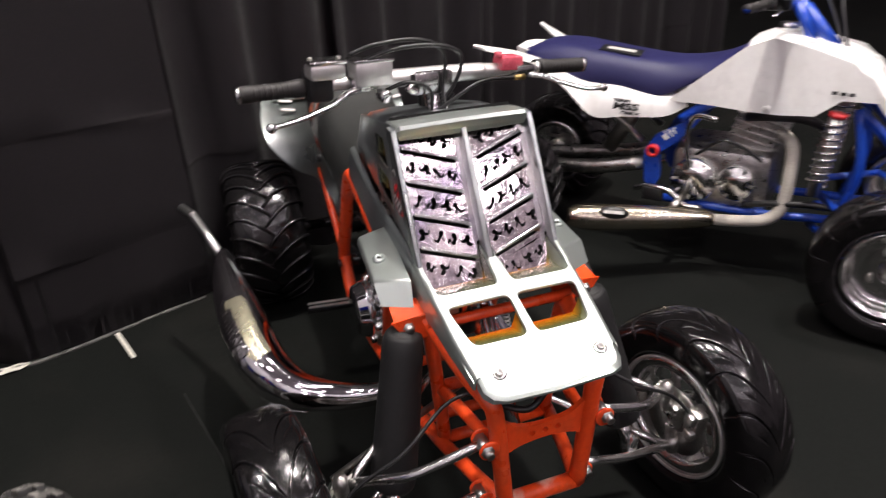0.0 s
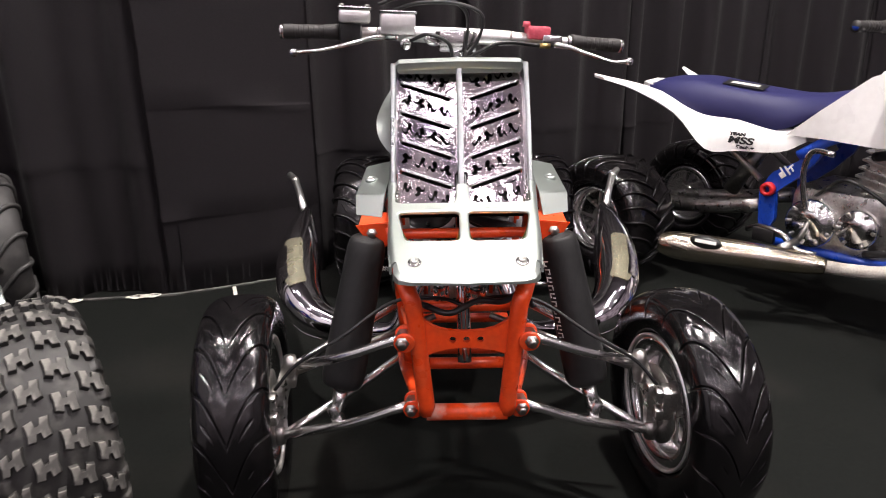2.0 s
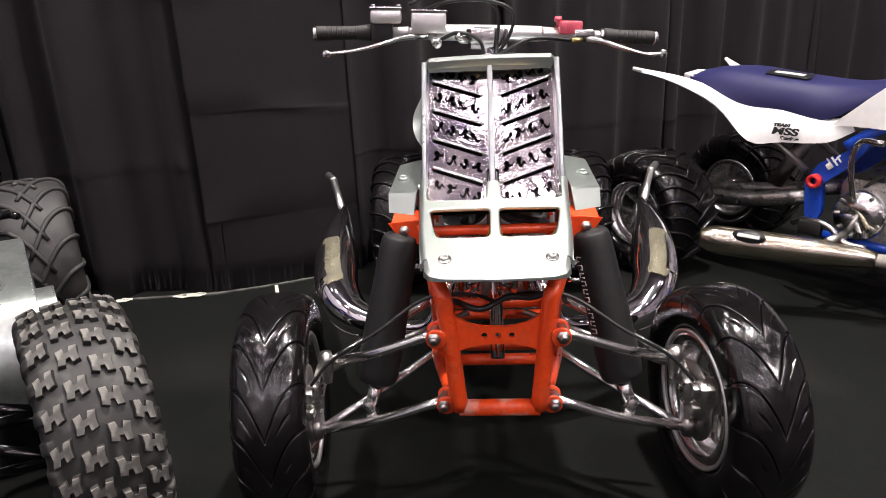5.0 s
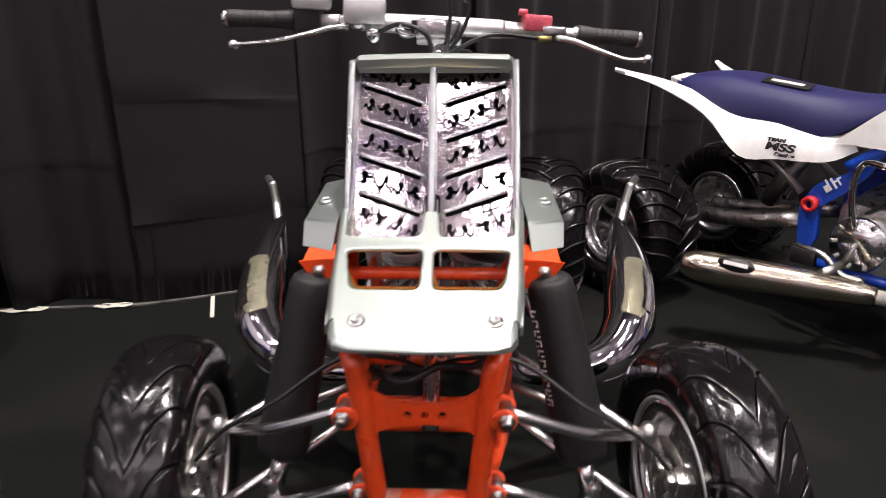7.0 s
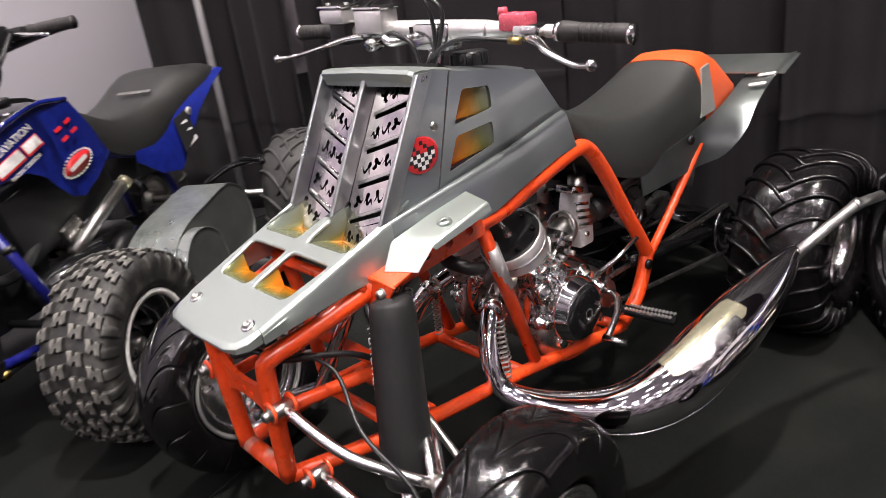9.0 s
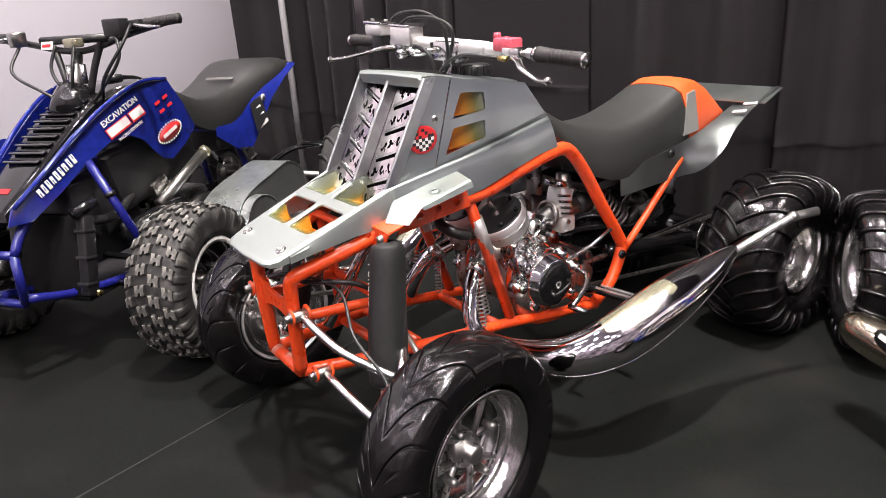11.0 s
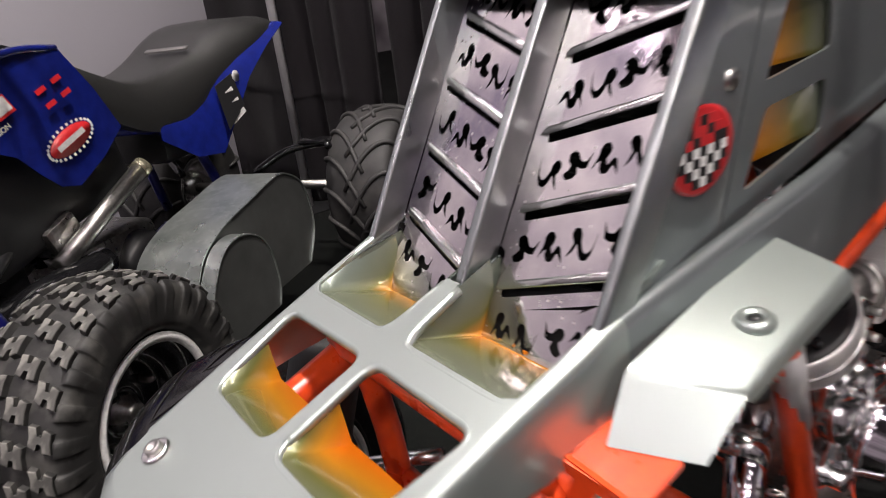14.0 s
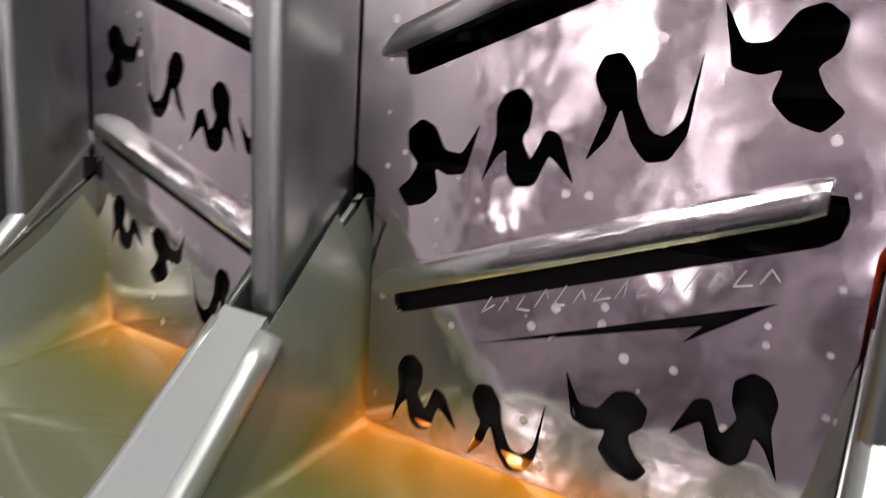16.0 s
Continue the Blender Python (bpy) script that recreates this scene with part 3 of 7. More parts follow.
# plan line, fold depth and number of pleats of each cloth; one is stretched flat and hangs in front of its neighbours
CLOTHS = [((-3.50, 1.22), (-2.62, 1.20), 0.030, 2), ((-2.65, 1.20), (-1.85, 1.25), 0.055, 2.6), ((-1.88, 1.27), (-1.08, 1.36), 0.060, 3),
          ((-1.14, 1.318), (-0.56, 1.560), 0.010, 1.0), ((-0.62, 1.59), (0.10, 1.91), 0.055, 3.2), ((0.06, 1.88), (0.90, 2.29), 0.050, 3.2), ((0.86, 2.29), (1.75, 2.71), 0.055, 3.2),
          ((1.70, 2.67), (2.6, 3.11), 0.050, 3.2), ((2.55, 3.10), (3.5, 3.55), 0.050, 3.2)]
for i, (a, b, deep, folds) in enumerate(CLOTHS):
    flat = deep < 0.02
    ob = drape(a, b, i + 3, amp=deep, pleats=folds, lean=-0.5 if i == 0 else 0.0, creases=(0.30, 0.72, 1.15, 1.58) if flat else (0.5, 1.2))
    tagged(ob, "black cloth panel hanging flat with storage creases" if flat else "black pleated cloth drape hanging to the floor", "curtain", "drapes behind the vehicles", "structure")

# grey cloth partition beside the blue machine
pa, pb = Vector((-3.30, 1.10, 0)), Vector((-1.30, -1.75, 0))
ang = math.degrees(math.atan2(pb.y - pa.y, pb.x - pa.x))
mid = (pa + pb) / 2
bm = box(((pb - pa).length, 0.03, 2.6), pose(mid.x, mid.y, 1.3, 0, 0, ang), 0.004)
tagged(part("partition", bm, "panel"), "pale grey cloth-covered partition wall", "partition", kind="structure")

stand = thing("drape_stand", pose(-2.50, 1.12, 0), "aluminium upright pole of the drape stand", "pole")
part("pole", rod((0, 0, 0.006), (0.0, 0, 3.1), 0.019, 16), "pole", stand)
part("base_plate", box((0.28, 0.28, 0.006), pose(0, 0, 0.004), 0.001), "black", stand)

bm = box((0.014, 0.20, 0.001), pose(-0.875, 1.295, 0.003, 0, 0, 19))
tagged(part("floor_tape", bm, "tape"), "short strip of white tape on the floor", "tape")


# thin grey edge strip along the drape hem; pale pieces imitate light under it
hem = spline([(-1.66, 1.235, 0.004), (-1.45, 1.262, 0.005), (-1.26, 1.288, 0.004), (-1.12, 1.305, 0.006), (-0.92, 1.388, 0.004), (-0.78, 1.452, 0.005), (-0.60, 1.520, 0.004)], 8)
bm = loft([[(x + 0.003 * math.sin(k), y - 0.006, z + 0.001), (x, y + 0.001, z + 0.004 + 0.002 * math.sin(1.7 * k)), (x, y + 0.008, z + 0.003), (x, y + 0.008, 0.001), (x, y - 0.006, 0.001)] for k, (x, y, z) in enumerate(hem)])
tagged(part("hem_strip", bm, "hem"), "thin grey edging strip along the drape hem", "strip", kind="structure")
rnds = random.Random(4)
for pts in ([(-1.62, 1.225), (-1.53, 1.240), (-1.46, 1.255)], [(-1.30, 1.272), (-1.23, 1.285), (-1.17, 1.296)]):
    line = spline([(x, y, 0.0) for x, y in pts], 6)
    rows = []
    for k, (x, y, _) in enumerate(line):
        half_w = 0.016 * math.sin(math.pi * (k + 0.7) / (len(line) + 0.6)) + 0.004
        rows.append([(x - 0.25 * t, y + t, 0.004 + 0.006 * (1 + math.sin(5 * t / half_w + k)) * 0.5 + rnds.uniform(0, 0.002)) for t in np.linspace(-half_w, half_w, 6)])
    bm = loft(rows, closed=False)
    bmesh.ops.solidify(bm, geom=bm.faces[:], thickness=0.001)
    tagged(part("hem_light_strip", bm, "tape"), "crumpled pale strip imitating light under the drape hem", "plastic", "strips under the drape")


# ---- the silver and orange machine ----
X0 = -0.008
atv = thing("silver_atv", pose(X0, 0, 0), "silver drag quad with orange tube frame and etched grille", "quad bike")


def zdeck(y):
    return 0.616 + 0.37 * (y + 0.104)


def curve(pts):
    xs, ys = zip(*pts)
    return lambda v: float(np.interp(v, xs, ys))


half = curve([(-0.145, 0.127), (-0.02, 0.140), (0.06, 0.144), (0.14, 0.150), (0.4, 0.158), (0.66, 0.150), (0.72, 0.145)])
belt = lambda y: zdeck(y) if y < 0.14 else float(np.interp(y, [0.14, 0.64, 0.72], [0.706, 0.790, 0.800]))
low = curve([(-0.145, 0.586), (-0.05, 0.604), (0.05, 0.619), (0.12, 0.624), (0.2, 0.632), (0.3, 0.638), (0.4, 0.655), (0.5, 0.682), (0.6, 0.706), (0.69, 0.716)])


def fade_mesh(name, rows, fades, parent, mat="scoop"):
    """A grid of points that carries the paint's fade."""
    n, k = len(rows), len(rows[0])
    me = bpy.data.meshes.new(name)
    me.from_pydata([tuple(p) for r in rows for p in r], [], [(i * k + j, i * k + j + 1, (i + 1) * k + j + 1, (i + 1) * k + j) for i in range(n - 1) for j in range(k - 1)])
    at = me.attributes.new("fade", "FLOAT", "POINT")
    at.data.foreach_set("value", [float(f) for r in fades for f in r])
    me.polygons.foreach_set("use_smooth", [True] * len(me.polygons))
    me.materials.append(M[mat])
    ob = new(name, me)
    ob.parent = parent
    return ob


def smooth01(t):
    t = min(1, max(0, t))
    return t * t * (3 - 2 * t)


# deck with two openings and two recesses in front of the grille
EDGE = 0.010
outer = [(-half(y) + EDGE, y) for y in np.linspace(0.205, -0.10, 14)]
outer += [(-0.116, -0.122), (-0.108, -0.134), (-0.09, -0.139), (0.0, -0.142), (0.09, -0.139), (0.108, -0.134), (0.116, -0.122)]
outer += [(half(y) - EDGE, y) for y in np.linspace(-0.10, 0.205, 14)]
outer += [(0.1375, 0.205), (0.1365, 0.085), (0.133, 0.072), (0.122, 0.066), (0.022, 0.066), (0.012, 0.071), (0.0095, 0.085), (0.0080, 0.128), (-0.0085, 0.128), (-0.0095, 0.085), (-0.012, 0.071), (-0.022, 0.066), (-0.122, 0.066), (-0.133, 0.072), (-0.1365, 0.085), (-0.1375, 0.205)]
HOLE = [(0.0075, -0.047), (0.111, -0.046), (0.128, 0.042), (0.0055, 0.044)]
holes = []
for s in (1, -1):
    holes.append([(s * u, v) for u, v in rounded(HOLE, 0.016, 5)])
bm = sheet(outer, holes, lambda u, v, w: (u, v, zdeck(v) + w), 0.004)
hood = part("hood", bm, "silver", atv, "silver painted nose with four scoops")

# rolled edge and side wall of the shell, from the nose to the tank
for s in (1, -1):
    secs = []
    for y in list(np.linspace(-0.10, 0.155, 18)) + list(np.linspace(0.155, 0.66, 30)):
        h, zb, zl = half(y), belt(y), low(y)
        sec = [(h - EDGE - 0.003, zb - 0.0005), (h - EDGE, zb)]
        sec += [(h - EDGE + EDGE * math.sin(a), zb - EDGE + EDGE * math.cos(a)) for a in (0.4, 0.8, 1.2, 1.57)]
        sec += [(h + 0.002, zb * 0.6 + zl * 0.4), (h + 0.003, zl), (h - 0.001, zl - 0.001), (h - 0.003, zb * 0.5 + zl * 0.5), (h - EDGE - 0.003, zb - 0.004)]
        rake = 0.34 * min(1.0, max(0.0, (y - 0.48) / 0.16))
        secs.append([(s * x, y - rake * max(0.0, z - zl), z) for x, z in sec])
    part("side_wall", loft(secs[:18]), "silver", atv)
    part("lower_panel", loft(secs[18:]), "graphite", atv, "grey painted lower side panel")
secs = []
front = [(-0.127, -0.10), (-0.126, -0.122), (-0.116, -0.140), (-0.095, -0.149), (0.0, -0.153), (0.095, -0.149), (0.116, -0.140), (0.126, -0.122), (0.127, -0.10)]
inner = [(-0.117, -0.10), (-0.116, -0.122), (-0.108, -0.134), (-0.09, -0.139), (0.0, -0.142), (0.09, -0.139), (0.108, -0.134), (0.116, -0.122), (0.117, -0.10)]
for (fx, fy), (ix, iy) in zip(front, inner):
    zi = zdeck(iy)
    drop = float(np.interp(abs(fx), [0.0, 0.095, 0.116, 0.126, 0.127], [0.010, 0.0115, 0.0145, 0.018, 0.0225]))
    secs.append([(ix, iy, zi), (ix * 0.4 + fx * 0.6, iy * 0.4 + fy * 0.6, zi - 0.0025), (fx, fy, zi - 0.0065), (fx * 1.01, fy, zi - drop), (ix, iy, zi - drop + 0.001)])
part("nose_lip", loft(secs), "silver", atv)
for s, wx in ((1, 0.0965), (-1, -0.0900)):
    c = (wx, -0.1035, zdeck(-0.1035))
    m = Matrix.Translation(c) @ Matrix.Rotation(math.atan(0.37), 4, "X")
    washer = part("washer", lathe([(0.0, 0.002), (0.007, 0.002), (0.009, 0.0035), (0.0115, 0.0025), (0.0125, 0.0), (0.0125, -0.004), (0.0, -0.004)], m @ pose(0, 0, 0, 0, -90, 0), 24), "alu", atv)
    part("screw", lathe([(0.0, 0.004), (0.003, 0.004), (0.004, 0.007), (0.007, 0.007), (0.007, 0.0), (0.0, 0.0)], m @ pose(0, 0, 0, 0, -90, 0), 12), "steel", washer)

# rounded lips round the openings and the recesses
for s in (1, -1):
    loop = [(s * u, v, zdeck(v) - 0.0045) for u, v in rounded([(0.0060, -0.0485), (0.1120, -0.0475), (0.1295, 0.0435), (0.0040, 0.0455)], 0.018, 6)]
    part("opening_lip", tube(loop + loop[:2], 0.0046, 8), "silver", hood)
    rim_line = spline([(0.0085, 0.126), (0.0098, 0.10), (0.0106, 0.084), (0.0145, 0.071), (0.025, 0.0645), (0.075, 0.0640), (0.118, 0.0645), (0.132, 0.070), (0.1375, 0.084), (0.1382, 0.14), (0.1385, 0.19)], 3)
    part("recess_lip", tube([(s * u, v, zdeck(v) - 0.0040) for u, v in rim_line], 0.0042, 8), "silver", hood)

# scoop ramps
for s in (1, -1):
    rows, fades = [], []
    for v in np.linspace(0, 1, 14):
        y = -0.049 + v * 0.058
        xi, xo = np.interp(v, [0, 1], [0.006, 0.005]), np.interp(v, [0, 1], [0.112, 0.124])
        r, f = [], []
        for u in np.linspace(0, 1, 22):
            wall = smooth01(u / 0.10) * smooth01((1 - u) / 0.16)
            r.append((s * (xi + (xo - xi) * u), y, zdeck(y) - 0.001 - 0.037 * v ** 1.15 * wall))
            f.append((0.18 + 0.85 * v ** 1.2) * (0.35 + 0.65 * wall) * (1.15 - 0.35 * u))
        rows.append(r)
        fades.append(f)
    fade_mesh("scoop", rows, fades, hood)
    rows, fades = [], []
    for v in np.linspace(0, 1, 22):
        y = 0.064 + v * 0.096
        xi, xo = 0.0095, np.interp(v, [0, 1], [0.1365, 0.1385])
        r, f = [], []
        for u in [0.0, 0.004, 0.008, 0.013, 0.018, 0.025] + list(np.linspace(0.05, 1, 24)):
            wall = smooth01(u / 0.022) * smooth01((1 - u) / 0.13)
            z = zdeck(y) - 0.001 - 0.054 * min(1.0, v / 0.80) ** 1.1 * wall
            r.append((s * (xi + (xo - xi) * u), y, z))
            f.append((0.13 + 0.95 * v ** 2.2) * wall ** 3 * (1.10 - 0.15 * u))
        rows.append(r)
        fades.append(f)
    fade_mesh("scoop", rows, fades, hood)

# grille plates with slots and zigzag cut-outs
GY, GZ = 0.484, 0.875


def on_grille(u, v, w=0.0):
    return (u, 0.1358 + v * GY - w * GZ, 0.645 + v * GZ + w * GY)


# three bent zigzag outlines, in millimetres
ZIG = np.array([(-12.5, -11), (-9, 0), (-9.5, 6), (-7, 10), (-3, 11), (0.5, 8), (0, 3), (-2, 0), (1, -4.5), (4.5, 2.5), (8, 1.5), (12.5, -9), (7.5, -4.5), (5.5, -3), (2.5, -10), (-2.5, -11), (-5.5, -8), (-6, -2.5), (-8.5, -4.5)]) * 0.001
ZAG = np.array([(-12.5, 10.5), (-9, -3), (-5, -6), (-2, -4.5), (1, 1.5), (1.5, 7), (4.5, 11), (9, 10.5), (11, 6.5), (9.5, 2.5), (7.5, 0), (12.5, -11), (7, -6), (4.5, 0), (2, -7), (-1.5, -11), (-6.5, -10.5), (-10, -5.5)]) * 0.001
ZED = np.array([(-12.5, 11), (-7.5, 3.5), (-2.5, 4), (1, 9.5), (5.5, 11), (10, 8), (9.5, 3), (6, 0), (8.5, -4), (12.5, -7), (9, -11), (3, -9.5), (-1, -6), (0.5, -0.5), (-3.5, -2), (-9, -1)]) * 0.001
SLOT_V, SLOT_RISE, PITCH = 0.0475, 0.347, 0.0643
rndg = random.Random(8)
for s in (1, -1):
    holes = []
    slots = []
    for k in range(4):
        va, vb = SLOT_V + PITCH * k, SLOT_V + SLOT_RISE * 0.1055 + PITCH * k
        holes.append([(s * u, v) for u, v in rounded([(0.0215, va - 0.0045), (0.1270, vb - 0.0045), (0.1270, vb + 0.0055), (0.0215, va + 0.0055)], 0.004, 2)])
        slots.append((va, vb))
    for k in range(5):
        for q in range(4):
            u = 0.0330 + 0.0262 * q
            v = 0.0170 + PITCH * k + SLOT_RISE * (u - 0.0215) + rndg.uniform(-0.001, 0.001)
            if k == 0:
                v -= 0.009 if s > 0 and q else -0.002
            if k == 4 and q == 3:
                v -= 0.004
            shape = (ZIG, ZAG, ZED)[(q + 2 * k) % 3]
            flip = -1 if (q + k) % 2 else 1
            a = rndg.uniform(-0.10, 0.10)
            size = 0.92 if k == 0 else 1.0
            pts = [(x * flip * math.cos(a) - y * math.sin(a), x * flip * math.sin(a) + y * math.cos(a)) for x, y in shape * size]
            holes.append([(s * (u + x), v + y * 1.08) for x, y in rounded(pts, 0.0011, 2)])
    plate_out = rounded([(s * 0.0128, 0.0), (s * 0.1325, 0.0), (s * 0.1325, 0.080), (s * 0.1380, 0.084), (s * 0.1350, 0.325), (s * 0.0040, 0.325), (s * 0.0040, 0.084), (s * 0.0128, 0.080)], 0.012, 4)
    if s > 0:
        holes.append([(0.0475, 0.0405), (0.104, 0.0582), (0.100, 0.0535), (0.1175, 0.0660), (0.103, 0.0606)])
    gp = part("grille_plate", sheet(plate_out, holes, on_grille, 0.002), "grille", atv, "polished plate with slots and zigzag cut-outs")
    for va, vb in slots:
        secs = []
        for t, tall, out in ((0.0, 0.0008, 0.0008), (0.07, 0.0034, 0.0052), (0.5, 0.0036, 0.0062), (0.96, 0.0036, 0.0062), (1.0, 0.0030, 0.0050)):
            u, v = 0.0135 + 0.1100 * t, va + 0.0050 + (vb - va) * (0.1100 * t - 0.008) / 0.1055
            secs.append([on_grille(s * u, v + dv, w) for dv, w in ((-tall, 0.0002), (-tall, out * 0.85), (-tall * 0.6, out), (tall * 0.5, out), (tall, out * 0.8), (tall * 1.25, 0.0002))])
        part("louvre", loft(secs), "alu", gp)
    if s > 0:
        # faint engraved lettering, kept as slanted strokes
        for k in range(14):
            u, base = 0.050 + 0.0049 * k, 0.0488 + 0.31 * (0.0025 + 0.0049 * k)
            tall = rndg.uniform(0.0032, 0.0056)
            a, b = Vector(on_grille(u, base, 0.0)), Vector(on_grille(u + tall * 0.55, base + tall, 0.0))
            c = Vector(on_grille(u + rndg.uniform(0.0015, 0.0042), base + rndg.uniform(0.0, 0.003), 0.0))
            part("engraved_stroke", rod(a, b, 0.00022, 5), "decal_silver", gp)
            part("engraved_stroke", rod(b if k % 2 else a, c, 0.00022, 5), "decal_silver", gp)
bm = bmesh.new()
add_box(bm, (0.25, 0.03, 0.32), pose(0, 0.262, 0.79, -29, 0, 0))
radiator = part("radiator", bm, "fin", atv, "black radiator core behind the plates")
part("backing", box((0.252, 0.003, 0.085), pose(0, *on_grille(0, 0.030, -0.006)[1:], -29, 0, 0)), "fin", radiator)
for k in range(26):
    part("fin", box((0.25, 0.004, 0.0025), pose(0, *on_grille(0, 0.012 + 0.012 * k, -0.016)[1:], -29, 0, 0)), "fin", radiator)

# ribs and gussets
def rib(x, wide):
    sec = []
    for v, dep in ((0.030, 0.012), (0.036, 0.020), (0.043, 0.0265), (0.051, 0.0305), (0.062, 0.0325), (0.16, 0.034), (0.325, 0.034)):
        y, z = on_grille(0, v)[1:]
        r = min(0.0035, wide * 0.7)
        ring = [(x - wide, y - 0.001, z)]
        for a in np.linspace(0, math.pi / 2, 5):
            ring.append((x - wide + r - r * math.cos(a), y - dep + r - r * math.sin(a), z))
        for a in np.linspace(math.pi / 2, 0, 5):
            ring.append((x + wide - r + r * math.cos(a), y - dep + r - r * math.sin(a), z))
        ring.append((x + wide, y - 0.001, z))
        sec.append(ring)
    return loft(sec)


part("center_rib", rib(-0.0010, 0.0060), "rib_alu", atv)
for s in (1, -1):
    part("side_rib", rib(s * 0.1395, 0.0050), "rib_alu", atv)


def gusset_line(t, side):
    """Top edge of a gusset from the deck up to its tip at the plate."""
    tip = (0.1715, 0.7115) if side == 0 else (0.1700, 0.7050)
    y0 = 0.078 if side == 0 else 0.118
    z0 = zdeck(y0) - 0.0035
    y = y0 + (tip[0] - y0) * t
    return y, z0 + (tip[1] - z0) * t + (0.0022 * math.sin(math.pi * t) if side == 0 else 0.0)


for x, side, face in ((-0.0098, 0, -1), (0.0080, 0, 1), (-0.1345, 1, 1), (0.1345, 1, -1)):
    crest_line = [gusset_line(t, side) for t in np.linspace(0, 1, 9)]
    foot = [on_grille(0, v, 0.0035)[1:] for v in (0.055, 0.030, 0.006)] + [(0.10, 0.655)]
    bm = sheet(crest_line + foot, [], lambda u, v, w, x=x: (x + w + 0.0009, u, v), 0.0018)
    gus = part("gusset", bm, "rib_alu", atv)
    # unlit gap behind the plate edge, drawn as a black strip
    back = [on_grille(0, v, w)[1:] for v, w in ((0.074, 0.0036), (0.006, 0.0036), (0.006, -0.010), (0.074, -0.010))]
    part("shadow_gap", sheet(back, [], lambda u, v, w, x=x: (x + w + 0.0009, u, v), 0.0018), "fin", gus, "black strip painting in the unlit gap between gusset and plate")
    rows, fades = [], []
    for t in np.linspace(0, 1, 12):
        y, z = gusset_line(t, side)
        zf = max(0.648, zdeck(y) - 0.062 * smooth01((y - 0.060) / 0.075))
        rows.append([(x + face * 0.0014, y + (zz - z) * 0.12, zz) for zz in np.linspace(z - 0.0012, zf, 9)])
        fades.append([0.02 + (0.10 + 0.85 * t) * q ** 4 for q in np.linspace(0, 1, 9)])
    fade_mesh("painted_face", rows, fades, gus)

# cap over the grille and the tank top
secs = []
for y, z, h in ((0.252, 0.921, 0.131), (0.250, 0.932, 0.133), (0.254, 0.9385, 0.133), (0.275, 0.939, 0.132), (0.335, 0.930, 0.131), (0.345, 0.927, 0.130)):
    secs.append([(-h, y + 0.008, z - 0.006), (-h + 0.006, y + 0.002, z - 0.001), (-h * 0.5, y - 0.001, z + 0.001), (0, y - 0.002, z + 0.002), (h * 0.5, y - 0.001, z + 0.001), (h - 0.006, y + 0.002, z - 0.001), (h, y + 0.008, z - 0.006), (h - 0.004, y + 0.008, z - 0.012), (0, y + 0.004, z - 0.012), (-h + 0.004, y + 0.008, z - 0.012)])
part("cap_panel", loft(secs), "silver", atv)
secs = []
for y, z, h in ((0.346, 0.924, 0.130), (0.40, 0.916, 0.129), (0.50, 0.902, 0.125), (0.560, 0.892, 0.120), (0.575, 0.882, 0.118)):
    secs.append([(-h, y, z - 0.020), (-h + 0.003, y, z - 0.010), (-h + 0.012, y, z - 0.001), (-h * 0.5, y, z + 0.003), (h * 0.5, y, z + 0.003), (h - 0.012, y, z - 0.001), (h - 0.003, y, z - 0.010), (h, y, z - 0.020), (h - 0.005, y, z - 0.022), (-h + 0.005, y, z - 0.022)])
part("tank_top", loft(secs), "graphite", atv)
cap = part("fuel_cap", lathe([(0.0, 0.034), (0.032, 0.034), (0.036, 0.030), (0.037, 0.006), (0.030, 0.0), (0.0, 0.0)], pose(0.028, 0.497, 0.900, 0, -90, 0), 32), "black", atv, "black plastic fuel cap")
for k in range(12):
    a = k * math.pi / 6
    part("lug", box((0.006, 0.008, 0.024), pose(0.028 + 0.037 * math.cos(a), 0.497 + 0.037 * math.sin(a), 0.919, 0, 0, math.degrees(a)), 0.001), "black", cap)

# upper side panels
def upper_x(y, z):
    return float(np.interp(y, [0.12, 0.35, 0.69], [0.1425, 0.134, 0.126])) - 0.03 * max(0, z - 0.80) * float(np.interp(y, [0.12, 0.35, 0.6], [0.15, 0.3, 0.8]))


